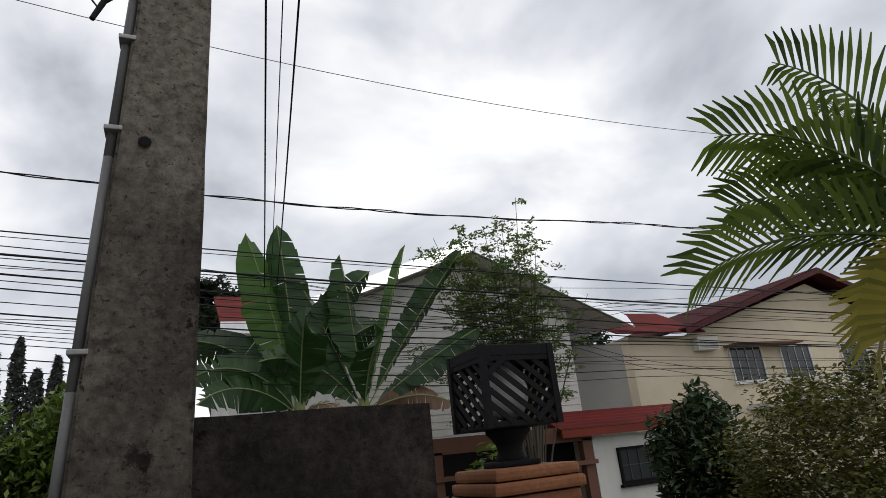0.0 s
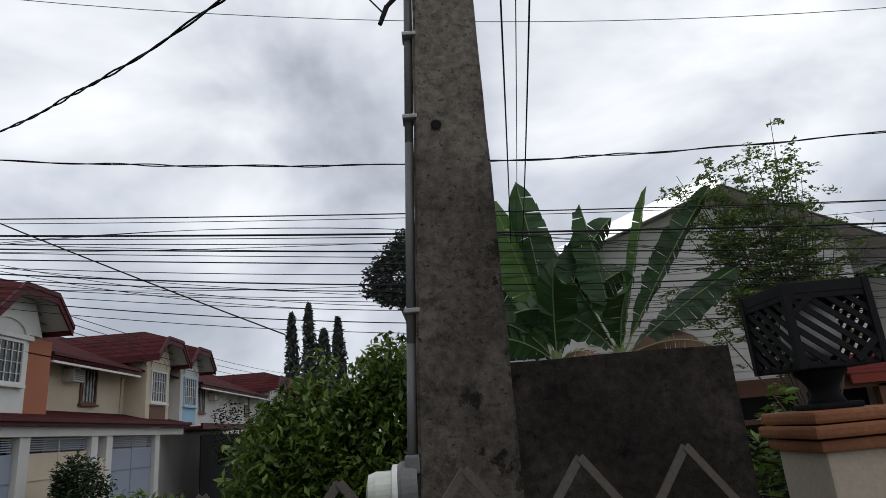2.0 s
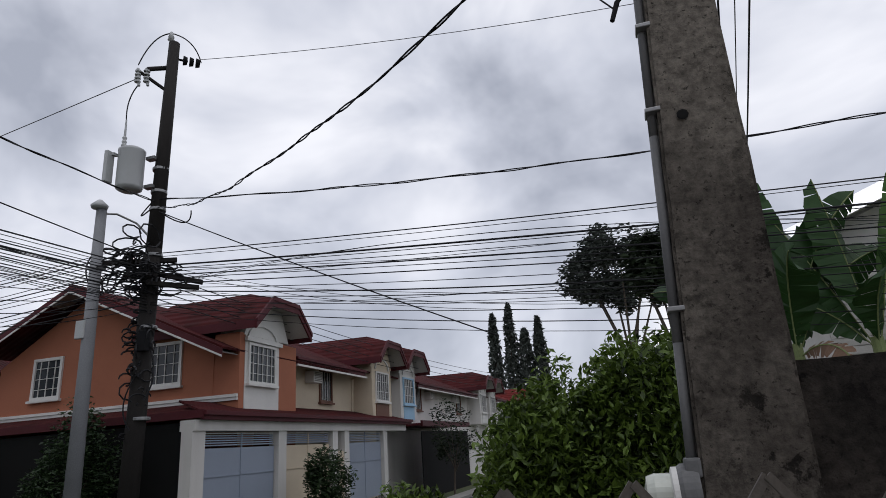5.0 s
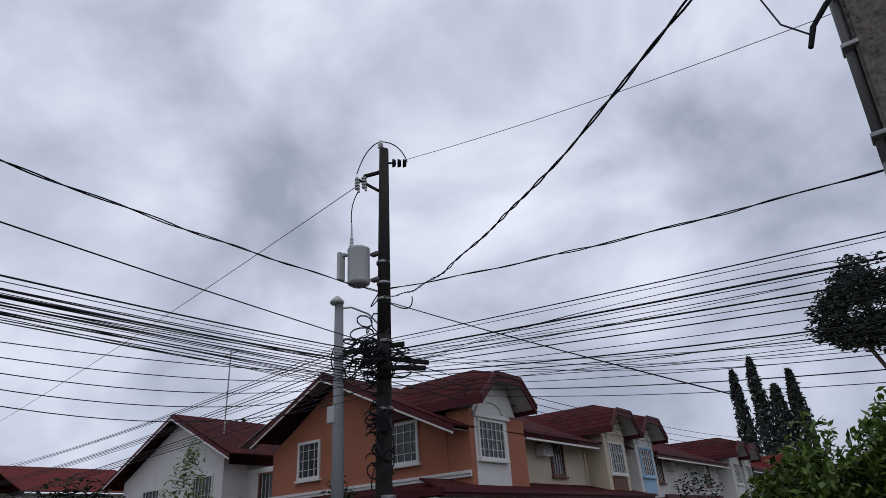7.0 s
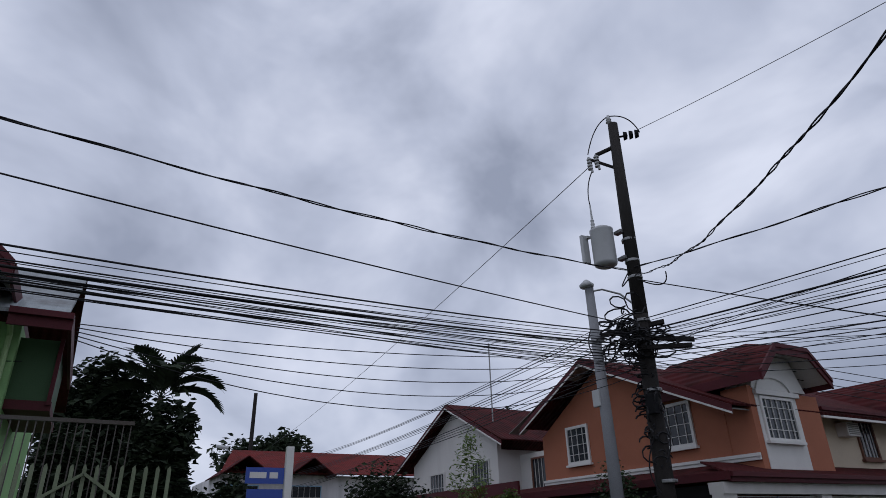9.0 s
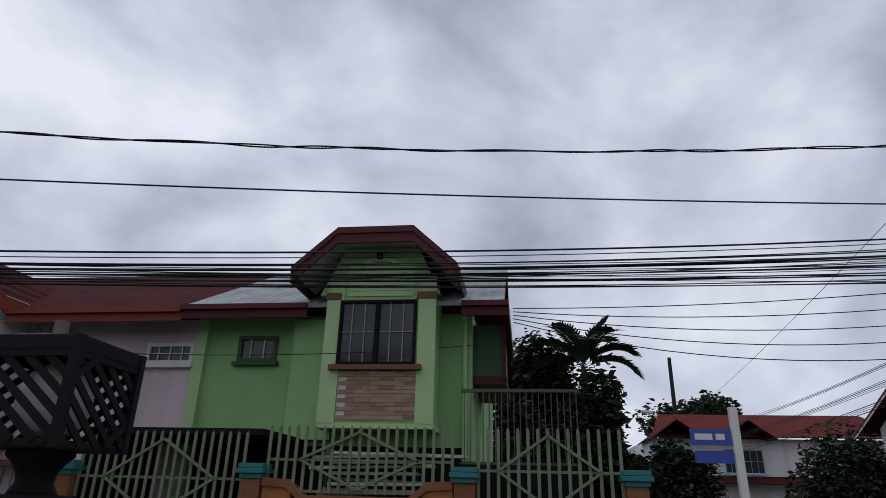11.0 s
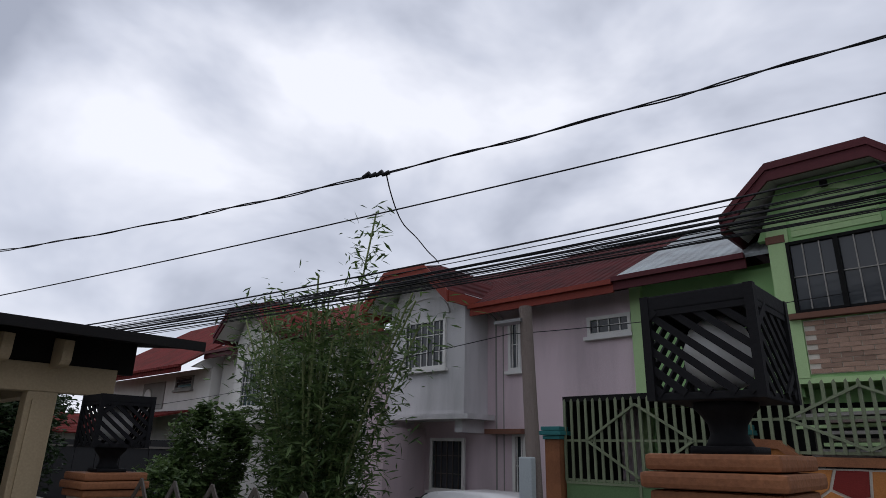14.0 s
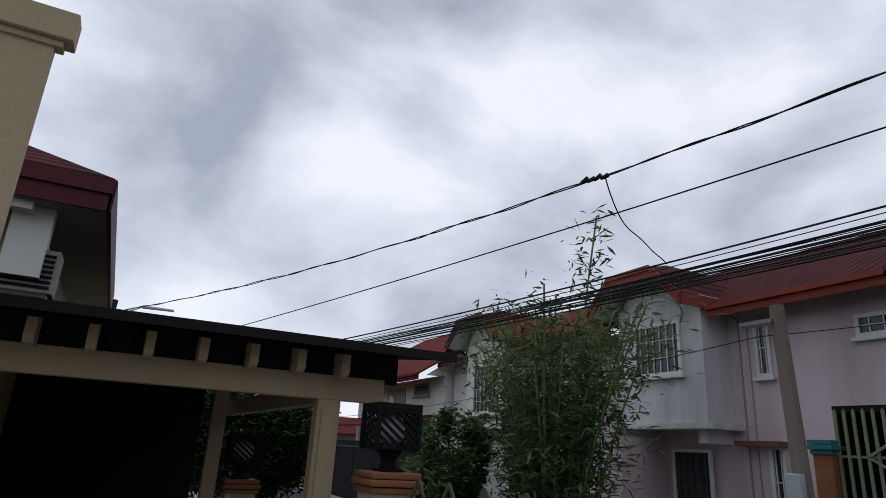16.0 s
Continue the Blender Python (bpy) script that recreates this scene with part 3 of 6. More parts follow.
part("bay_foot", boxes((WALL, F + 0.03, -3.98, -2.04, 2.64, 2.72)), PALEGREEN, g)
for i in range(11):
    for k in range(5):
        w = 1.37 / 5
        off = (i % 2) * w / 2
        y0 = -3.65 + k * w + off
        y1 = min(y0 + w - 0.012, -2.28)
        if y1 - y0 > 0.05:
            part("tile", boxes((F + 0.012, F + 0.024 + 0.008 * ((i * 7 + k * 3) % 4) / 3, y0, y1, 2.78 + i * 0.069, 2.78 + i * 0.069 + 0.062)), TILE, panel)

# pink house
p = thing("pink_house", (-14, -10.5, 0), "stained pale pink two-storey house with orange-red roof edges", "house")
part("wall", boxes((-19, WALL, -14.4, -6.68, -0.48, 4.7)), PINK, p)
bay_box(p, -12.72, -10.3, 2.38, 5.0, GREYWHITE)
part("bay_ledge", boxes((WALL, F + 0.12, -12.8, -10.1, 2.27, 2.38)), GREYWHITE, p)
for a in (-10.6, -12.8):
    part("bay_corbel", boxes((WALL, F - 0.05, a, a + 0.2, 2.0, 2.27)), GREYWHITE, p)
dormer(p, -11.66, F, -10.5, -14.8, 4.88, GREYWHITE, REDFASCIA, ROOF, SOFFIT, (0.66, 1.42), 0.72)
arch(p, F, -11.52, 4.62, 0.75, GREYWHITE)
window(p, face_frame((F, -12.2, 3.38), (0, 1, 0), (1, 0, 0)), 1.36, 1.16, TRIM, (7, 3), TRIM, name="bay_window", label="white grilled bay window")
window(p, face_frame((WALL, -9.68, 3.3), (0, 1, 0), (1, 0, 0)), 0.34, 1.15, TRIM, (3, 2), TRIM, name="narrow_window")
window(p, face_frame((WALL, -7.69, 3.84), (0, 1, 0), (1, 0, 0)), 0.95, 0.40, TRIM, (4, 2), TRIM, name="small_window")
window(p, face_frame((WALL + 0.1, -11.9, 0.75), (0, 1, 0), (1, 0, 0)), 1.05, 1.15, TRIM, (6, 3), GREYIRON, name="lower_window")
window(p, face_frame((WALL, -9.6, 0.7), (0, 1, 0), (1, 0, 0)), 0.34, 1.3, TRIM, (3, 2), TRIM, name="lower_narrow_window")
part("wall_ledge", boxes((WALL, WALL + 0.3, -10.15, -9.2, 1.98, 2.08)), BROWN, p)
part("side_stub", boxes((-12.0, -10.6, -12.35, -12.2, -0.48, 2.1)), PINK, p, "peeling pink stub wall")
part("main_roof", roof_sheet([(-11.2, -14.5, 4.66), (-11.2, -6.7, 4.66), (-15.6, -6.7, 6.9), (-15.6, -14.5, 6.9)]), ROOF, p)
part("rear_roof", roof_sheet([(-15.6, -14.5, 6.9), (-15.6, -6.7, 6.9), (-20, -6.7, 4.8), (-20, -14.5, 4.8)]), ROOF, p)
gutter(p, -11.2, -10.2, -6.7, 4.66, REDFASCIA)
gutter(p, -11.2, -14.5, -13.1, 4.66, REDFASCIA)
downpipe(p, -11.93, -10.05, 0.2, 4.5, SOFFIT, 0.022)
downpipe(p, -11.93, -9.85, 0.2, 4.5, SOFFIT, 0.015)

# third house, white, and fourth
q = thing("white_row_house", (-14, -18, 0), "white two-storey row house with ribbed red roof", "house")
part("wall", boxes((-19, WALL, -22.5, -14.45, -0.48, 4.7)), WHITE, q)
bay_box(q, -20.1, -17.8, 2.3, 5.0, WHITE)
dormer(q, -19.0, F, -10.5, -14.8, 4.98, WHITE, MAROON, ROOFRED, WHITE, (0.75, 1.55), 0.75)
arch(q, F, -18.85, 4.4, 0.8, WHITE)
window(q, face_frame((F, -19.6, 2.75), (0, 1, 0), (1, 0, 0)), 1.45, 1.55, TRIM, (6, 4), TRIM, name="bay_window")
part("main_roof", roof_sheet([(-11.25, -22.6, 4.72), (-11.25, -14.5, 4.72), (-15.6, -14.5, 6.9), (-15.6, -22.6, 6.9)]), ROOFRED, q)
gutter(q, -11.25, -17.2, -14.5, 4.72, MAROON)
gutter(q, -11.25, -22.6, -20.3, 4.72, MAROON)
q = thing("low_white_house", (-13, -27, 0), "white house with red roof and oval wall plaque", "house")
part("wall", boxes((-19, -11.6, -32, -22.6, -0.48, 4.3)), WHITE, q)
part("main_roof", roof_sheet([(-10.4, -32.5, 4.2), (-10.4, -22.5, 4.2), (-15.2, -22.5, 7.2), (-15.2, -32.5, 7.2)]), ROOFRED, q)
gutter(q, -10.4, -32.5, -22.5, 4.2, ROOFRED)
bm = bmesh.new()
prism(bm, [(-10.9, -22.65, 4.25), (-15.2, -22.65, 7.05), (-19, -22.65, 4.3)], (0, -0.2, 0))
part("gable_wall", bm, WHITE, q)
part("lower_roof", roof_sheet([(-9.2, -32, 2.3), (-9.2, -23.5, 2.3), (-11.6, -23.5, 2.8), (-11.6, -32, 2.8)]), ROOFRED, q)
part("wall_plaque", boxes((-11.6, -11.55, -28.2, -26.2, 2.95, 4.0), bevel=0.02), SOFFIT, q, "grey relief plaque with an oval")
part("plaque_oval", lathe(bmesh.new(), (0, 0, 0), [(0.3, 0), (0.32, 0.03), (0.3, 0.05)]), TRIM, q).matrix_basis = Matrix.Translation((-11.55, -27.6, 3.45)) @ Matrix.Rotation(radians(90), 4, "Y")
window(q, face_frame((-11.6, -25.3, 3.6), (0, 1, 0), (1, 0, 0)), 1.4, 0.5, SOFFIT, (1, 5), SOFFIT, name="louvre_window")

# orange corner house
o = thing("orange_house", (-15, 17, 0), "orange two-storey corner house with maroon roof and white trim", "house")
part("wall", boxes((-19.75, -11.95, 14.3, 17.3, -0.48, 4.8)), ORANGE, o)
bm = bmesh.new()
prism(bm, [(-19.75, 14.3, 4.8), (-16.5, 14.3, 6.7), (-11.95, 14.3, 4.8)], (0, 0.2, 0))
part("gable_wall", bm, ORANGE, o)
part("bay_wall", boxes((-11.96, F, 14.55, 16.25, 2.9, 5.2)), TRIM, o, "white bay front")
part("bay_side", boxes((-11.95, F - 0.01, 16.26, 17.25, -0.48, 4.9), (-11.95, F - 0.015, 14.32, 14.545, -0.48, 5.0)), ORANGE, o)
window(o, face_frame((F, 14.66, 3.63), (0, 1, 0), (1, 0, 0)), 1.37, 1.12, TRIM, (6, 4), TRIM, name="bay_window", label="white grilled bay window")
arch(o, F, 15.35, 4.85, 0.72, TRIM)
part("bay_cornice", boxes((F, F + 0.1, 14.5, 16.3, 4.78, 4.9)), TRIM, o)
dormer(o, 15.62, F, -10.55, -14.6, 5.2, TRIM, MAROON, ROOF, SOFFIT, (0.7, 1.5), 0.75)
for x in (-18.38, -14.1):
    window(o, face_frame((x, 14.3, 3.72), (1, 0, 0), (0, -1, 0)), 1.12, 1.24, TRIM, (4, 4), TRIM, fr=0.09, name="gable_window", label="white multi-pane window")
for i in range(2):
    part("trim_band", boxes((-19.8, -11.15, 14.3 - 0.05 - 0.03 * i, 14.3, 3.17 + 0.085 * i, 3.25 + 0.085 * i)), TRIM, o)
part("roof_east", roof_sheet([(-16.5, 13.6, 6.88), (-16.5, 21.0, 6.88), (-11.15, 21.0, 4.45), (-11.15, 13.6, 4.45)]), ROOF, o)
part("roof_west", roof_sheet([(-16.5, 13.6, 6.88), (-16.5, 21.0, 6.88), (-20.1, 21.0, 5.15), (-20.1, 13.6, 5.15)]), ROOF, o)
bm = bmesh.new()
prism(bm, [(-20.1, 13.58, 4.95), (-16.5, 13.58, 6.70), (-11.15, 13.58, 4.27), (-11.15, 13.58, 4.45), (-16.5, 13.58, 6.90), (-20.1, 13.58, 5.17)], (0, -0.03, 0))
part("rake_board", bm, MAROON, o)
bm = bmesh.new()
prism(bm, [(-20.1, 13.55, 4.93), (-16.5, 13.55, 6.66), (-11.15, 13.55, 4.23), (-11.15, 13.55, 4.28), (-16.5, 13.55, 6.72), (-20.1, 13.55, 4.98)], (0, -0.025, 0))
part("rake_moulding", bm, TRIM, o)
part("eave_soffit", roof_sheet([(-16.5, 13.63, 6.79), (-16.5, 14.3, 6.79), (-11.2, 14.3, 4.36), (-11.2, 13.63, 4.36)], 0.02), SOFFIT, o)
part("eave_soffit", roof_sheet([(-16.5, 13.63, 6.79), (-16.5, 14.3, 6.79), (-20.9, 14.3, 5.08), (-20.9, 13.63, 5.08)], 0.02), SOFFIT, o)
downpipe(o, -11.85, 14.5, 3.3, 4.35, ORANGE)
part("pent_roof", roof_sheet([(-11.95, 13.0, 3.12), (-11.95, 25.5, 3.12), (-10.45, 25.5, 2.72), (-10.45, 12.0, 2.72)], 0.05), ROOF, o)
part("pent_roof", roof_sheet([(-11.95, 14.28, 3.12), (-22.0, 14.28, 3.1), (-22.0, 12.6, 2.72), (-10.45, 12.0, 2.72)], 0.05), ROOF, o)
part("pent_fascia", boxes((-10.46, -10.40, 12.0, 25.5, 2.58, 2.76), (-10.41, -10.33, 12.0, 25.5, 2.68, 2.78), (-22, -10.4, 11.98, 12.03, 2.62, 2.8)), MAROON, o)
part("garage_beam", boxes((-10.95, -10.55, 11.9, 25.2, 2.34, 2.58)), WHITE, o)
for a, c in ((11.9, 12.35), (15.45, 15.85), (18.65, 19.0), (19.5, 19.85), (22.85, 23.2)):
    part("garage_post", boxes((-10.9, -10.6, a, c, -0.48, 2.34)), WHITE, o)
part("garden_wall", boxes((-10.85, -10.65, 19.0, 19.5, -0.48, 1.7)), CREAM, o)
# Eave shade is put into this wall's near-black colour.
part("south_wall", boxes((-22, -10.95, 12.1, 12.25, -0.48, 2.55)), DARK, o, "wall under the eave, coloured near black for shade")


def sheet_gate(parent, y0, y1, mat=GATEBLUE, label="grey-blue sheet metal garage gate"):
    gt = part("garage_gate", boxes((-10.78, -10.72, y0, y1, 0.05, 1.95)), mat, parent, label)
    part("gate_seam", boxes((-10.72, -10.70, y0, y1, 1.3, 1.33), (-10.72, -10.70, (y0 + y1) / 2 - 0.02, (y0 + y1) / 2 + 0.02, 0.1, 2.3)), mat, gt)
    for i in range(6):
        part("louvre", boxes((-10.79, -10.72, y0 + 0.05, y1 - 0.05, 2.0 + i * 0.055, 2.03 + i * 0.055)), TRIM if i == 5 else GATEBLUE, gt)


sheet_gate(o, 12.4, 15.4)
sheet_gate(o, 15.9, 18.6, CREAM, "cream wall panel with louvres above")
sheet_gate(o, 19.9, 22.8)


def window_aircon(parent, m, w=0.62, h=0.4):
    a = part("aircon", boxes((0, w, 0, h, 0, 0.35), m=m, bevel=0.02), TRIM, parent, "white window air conditioner")
    part("aircon_grille", boxes(*[(0.05, w - 0.05, 0.05 + i * 0.055, 0.08 + i * 0.055, 0.35, 0.362) for i in range(6)], m=m), SOFFIT, a)
    return a


def row_pair(name, label, y0, y1, yc, mat, panel_mat, trim_mat, roof_mat, mirrored=False, z=0.0):
    """A row house facing the street: wall, bay with clipped gable, windows, eaves."""
    h = thing(name, (-15, (y0 + y1) / 2, 0), label, "house", "row houses along the street")
    part("wall", boxes((-19, WALL, y0, y1, -0.48, 4.8 + z)), mat, h)
    part("bay_wall", boxes((WALL, F, yc - 1.0, yc + 1.0, 2.8, 5.2)), mat, h)
    part("bay_panel", boxes((F, F + 0.03, yc - 0.66, yc + 0.66, 2.85, 3.42)), panel_mat, h)
    window(h, face_frame((F, yc - 0.68, 3.52), (0, 1, 0), (1, 0, 0)), 1.36, 1.2, trim_mat, (6, 3), TRIM, name="bay_window")
    arch(h, F, yc, 4.82, 0.7, TRIM)
    dormer(h, yc, F, -10.55, -15.0, 5.12, mat, MAROON, roof_mat, SOFFIT, (0.7, 1.45), 0.72)
    part("roof_east", roof_sheet([(-16.5, y0, 6.8), (-16.5, y1, 6.8), (-11.2, y1, 4.6), (-11.2, y0, 4.6)]), roof_mat, h)
    part("roof_west", roof_sheet([(-16.5, y0, 6.8), (-16.5, y1, 6.8), (-20, y1, 5.2), (-20, y0, 5.2)]), roof_mat, h)
    a, b = (yc + 1.5, y1) if mirrored else (y0, yc - 1.5)
    gutter(h, -11.2, a, b, 4.6, MAROON)
    part("gutter_edge", boxes((-11.18, -11.1, a, b, 4.36, 4.42)), TRIM, h)
    yw = (yc + 3.0) if mirrored else (yc - 3.9)
    window(h, face_frame((WALL, yw, 3.42), (0, 1, 0), (1, 0, 0)), 0.95, 1.15, BROWN, (5, 1), TRIM, name="street_window")
    window_aircon(h, face_frame((WALL, yw + (1.6 if mirrored else -1.0), 4.02), (0, 1, 0), (1, 0, 0)))
    downpipe(h, -11.9, yc - 1.25 if not mirrored else yc + 1.25, 2.9, 4.4, mat)
    return h


row_pair("cream_row_house", "cream two-storey row house with brown panel below its bay", 17.32, 25.75, 24.1, CREAM, BROWN, TRIM, ROOF)
part("orange_strip", boxes((WALL, WALL + 0.5, 17.26, 17.36, 2.9, 4.75)), ORANGE, o)
row_pair("blue_row_house", "row house with light blue bay and faded roof", 25.77, 34.0, 27.2, WHITE, BLUE, BLUE, ROOF, True)
row_pair("grey_row_house", "off-white row house with rusty red roof", 34.02, 43.0, 41.6, WHITE, TRIM, TRIM, ROOF)
row_pair("white_row_house", "white row house with rusty red roof", 43.02, 51.5, 44.4, WHITE, TRIM, TRIM, ROOF, True)
row_pair("far_red_roof_house", "far row house with bright red roof", 51.52, 61.0, 59.5, WHITE, TRIM, TRIM, ROOFRED)
porch = thing("entry_porch", (-10.2, 30, 0), "dark porch roof with red edge before the row houses", "porch")
part("porch_roof", boxes((-12.0, -10.2, 26.2, 34, 2.55, 2.65), (-10.25, -10.15, 26.2, 34, 2.5, 2.75)), MAROON, porch)
part("porch_grille", boxes((-10.3, -10.25, 26.3, 33.8, -0.48, 2.3)), DARK, porch)

# white gabled house up the side street
h = thing("white_gable_house", (-27, 16, 0), "white house with maroon front gable and barred windows", "house")
part("wall", boxes((-31.0, -23.4, 14.4, 22, -0.48, 4.8)), WHITE, h)
bm = bmesh.new()
prism(bm, [(-31.0, 14.4, 4.8), (-26.7, 14.4, 6.9), (-23.4, 14.4, 5.2), (-23.4, 14.4, 4.8)], (0, 0.2, 0))
part("gable_wall", bm, WHITE, h)
part("roof_east", roof_sheet([(-26.7, 13.9, 7.1), (-26.7, 22, 7.1), (-22.3, 22, 5.0), (-22.3, 13.9, 5.0)]), ROOF, h)
part("roof_west", roof_sheet([(-26.7, 13.9, 7.1), (-26.7, 22, 7.1), (-32.2, 22, 4.6), (-32.2, 13.9, 4.6)]), ROOF, h)
bm = bmesh.new()
prism(bm, [(-32.2, 13.88, 4.4), (-26.7, 13.88, 6.9), (-22.3, 13.88, 4.8), (-22.3, 13.88, 4.98), (-26.7, 13.88, 7.12), (-32.2, 13.88, 4.6)], (0, -0.03, 0))
part("rake_board", bm, MAROON, h)
bm = bmesh.new()
prism(bm, [(-32.2, 13.85, 4.4), (-26.7, 13.85, 6.9), (-22.3, 13.85, 4.8), (-22.3, 13.85, 4.86), (-26.7, 13.85, 6.97), (-32.2, 13.85, 4.47)], (0, -0.02, 0))
part("rake_moulding", bm, TRIM, h)
window(h, face_frame((-25.4, 14.4, 3.0), (1, 0, 0), (0, -1, 0)), 1.4, 1.5, TRIM, (6, 2), TRIM, name="front_window")
window(h, face_frame((-29.2, 14.4, 3.0), (1, 0, 0), (0, -1, 0)), 1.4, 1.3, TRIM, (5, 2), TRIM, name="front_window")
part("balcony_front", boxes((-28.6, -20.0, 12.85, 12.95, 2.3, 3.3)), MAROON, h, "dark red balcony front")
part("front_garden_wall", boxes((-28.6, -20.0, 12.7, 12.84, -0.48, 2.2)), CREAM, h)
part("side_link", boxes((-23.4, -20.0, 15.5, 20, -0.48, 4.6)), WHITE, h)
window(h, face_frame((-22.6, 15.5, 2.9), (1, 0, 0), (0, -1, 0)), 2.0, 1.5, BROWN, (9, 1), TRIM, name="link_window")
part("pent_roof", roof_sheet([(-32, 14.4, 2.9), (-20, 14.4, 2.9), (-20, 12.4, 2.35), (-32, 12.4, 2.35)]), MAROON, h)
h.location.x += 0.5

# white sided house behind the banana plants
h = thing("white_sided_house", (7, 18, 0), "white lap-sided house with bright bare-metal gable edge", "house")
part("wall", boxes((2.9, 9.55, 14.2, 24, -0.48, 4.4)), WHITE, h)
bm = bmesh.new()
prism(bm, [(2.9, 14.2, 4.4), (2.9, 14.2, 5.3), (6.47, 14.2, 6.6), (9.55, 14.2, 5.3), (9.55, 14.2, 4.4)], (0, 0.2, 0))
part("gable_wall", bm, WHITE, h)
part("siding", boxes(*[(2.92, 9.5, 14.16, 14.2, 2.0 + i * 0.17, 2.155 + i * 0.17) for i in range(19)]), WHITE, h, "white lapped boards")
part("roof_east", roof_sheet([(6.47, 13.66, 6.82), (6.47, 24, 6.82), (11.2, 24, 4.78), (11.2, 13.66, 4.78)]), SILVERROOF, h)
part("roof_west", roof_sheet([(6.47, 13.66, 6.82), (6.47, 24, 6.82), (1.8, 24, 5.05), (1.8, 13.66, 5.05)]), SILVERROOF, h)
bm = bmesh.new()
for (xa, za), (xb, zb) in (((1.8, 5.07), (6.47, 6.85)), ((6.47, 6.85), (11.2, 4.80))):
    prism(bm, [(xa, 13.44, za - 0.24), (xb, 13.44, zb - 0.24), (xb, 13.70, zb + 0.14), (xa, 13.70, za + 0.14)], (0, -0.02, 0.02))
part("rake_board", bm, FLASHING, h, "shiny bare metal rake flashing")
part("eave_soffit", roof_sheet([(6.47, 13.68, 6.7), (6.47, 14.2, 6.7), (11.1, 14.2, 4.68), (11.1, 13.68, 4.68)], 0.02), TRIM, h)
part("eave_soffit", roof_sheet([(6.47, 13.68, 6.7), (6.47, 14.2, 6.7), (1.9, 14.2, 4.96), (1.9, 13.68, 4.96)], 0.02), TRIM, h)
part("side_wing", boxes((9.57, 11.9, 15.0, 22, -0.48, 4.4)), SOFFIT, h, "grey weathered side wall")
part("porch_roof", roof_sheet([(8.0, 13.0, 1.98), (13.2, 13.0, 1.98), (13.2, 14.15, 2.45), (8.0, 14.15, 2.45)]), ROOFRED, h, "red porch roof")
part("porch_fascia", boxes((8.0, 13.2, 12.95, 13.0, 1.84, 2.02)), REDFASCIA, h)
part("porch_beam", boxes((4.6, 9.0, 13.2, 13.4, 1.75, 2.1), (8.7, 8.95, 13.2, 13.4, -0.48, 1.8), (4.7, 5.0, 13.2, 13.4, -0.48, 1.8), (4.6, 9.0, 13.1, 13.25, 1.2, 1.3)), BROWN, h)
# Black sheet behind the beam paints the porch's inner shade.
part("porch_dark", boxes((4.6, 8.9, 13.9, 14.1, -0.48, 2.0)), DARK, h)
part("front_wall", boxes((9.05, 13.1, 13.3, 13.5, -0.48, 1.82)), WHITE, h)
window(h, face_frame((9.72, 13.3, 0.64), (1, 0, 0), (0, -1, 0)), 1.25, 0.86, DARK, (4, 2), GREYIRON, name="dark_window", label="dark window with iron bars")
h = thing("red_roofed_house", (1, 22, 0), "house with red roof behind the banana plants", "house")
part("wall", boxes((1.0, 2.85, 19, 28, -0.48, 6.0)), WHITE, h)
part("main_roof", roof_sheet([(0.7, 18.4, 6.1), (4.2, 18.4, 6.1), (4.2, 22, 7.9), (0.7, 22, 7.9)]), ROOFRED, h)
part("roof_edge", boxes((0.7, 4.2, 18.3, 18.42, 5.85, 6.2)), SILVERROOF, h)
window(h, face_frame((1.2, 19, 3.6), (1, 0, 0), (0, -1, 0)), 1.4, 1.5, TRIM, (4, 2), TRIM, name="front_window")
h.location.z -= 0.2
h = thing("cream_gable_house", (22, 22, 0), "cream two-storey house with red roof and balcony", "house")
part("wall", boxes((15.6, 33, 19, 28, -0.48, 6.3)), CREAM, h)
bm = bmesh.new()
prism(bm, [(18.5, 19, 6.3), (26.5, 19, 8.6), (33.0, 19, 6.3)], (0, 0.2, 0))
part("gable_wall", bm, CREAM, h)
part("roof_west", roof_sheet([(17.8, 18.2, 6.4), (26.5, 18.2, 9.1), (26.5, 28, 9.1), (17.8, 28, 6.4)]), ROOF, h)
part("roof_east", roof_sheet([(26.5, 18.2, 9.1), (34.5, 18.2, 6.4), (34.5, 28, 6.4), (26.5, 28, 9.1)]), ROOF, h)
part("lower_roof", roof_sheet([(14.6, 18.4, 6.3), (19.0, 18.4, 6.3), (20.0, 22, 7.9), (14.6, 22, 7.9)]), ROOFRED, h)
bm = bmesh.new()
prism(bm, [(17.8, 18.18, 6.2), (26.5, 18.18, 8.9), (34.5, 18.18, 6.2), (34.5, 18.18, 6.42), (26.5, 18.18, 9.12), (17.8, 18.18, 6.42)], (0, -0.04, 0))
part("rake_board", bm, MAROON, h)
window_aircon(h, face_frame((18.75, 19, 5.65), (1, 0, 0), (0, -1, 0)), 1.1, 0.52)
for x in (20.6, 23.6, 27.5):
    window(h, face_frame((x, 19, 4.3), (1, 0, 0), (0, -1, 0)), 1.9, 1.5, TRIM, (4, 1), TRIM, name="upper_window")
part("window_canopy", boxes((20.4, 24.2, 18.2, 19, 5.75, 5.82)), BROWN, h)
bal = part("balcony", boxes((21.0, 29, 17.4, 19, 3.2, 3.4), (21.0, 29, 17.4, 17.5, 4.15, 4.25)), TRIM, h, "white balustrade balcony")
for i in range(20):
    part("baluster", lathe(bmesh.new(), (21.2 + i * 0.4, 17.46, 3.4), [(0.05, 0), (0.1, 0.2), (0.05, 0.5), (0.07, 0.75)], 8), TRIM, bal)
h.location.z -= 0.9


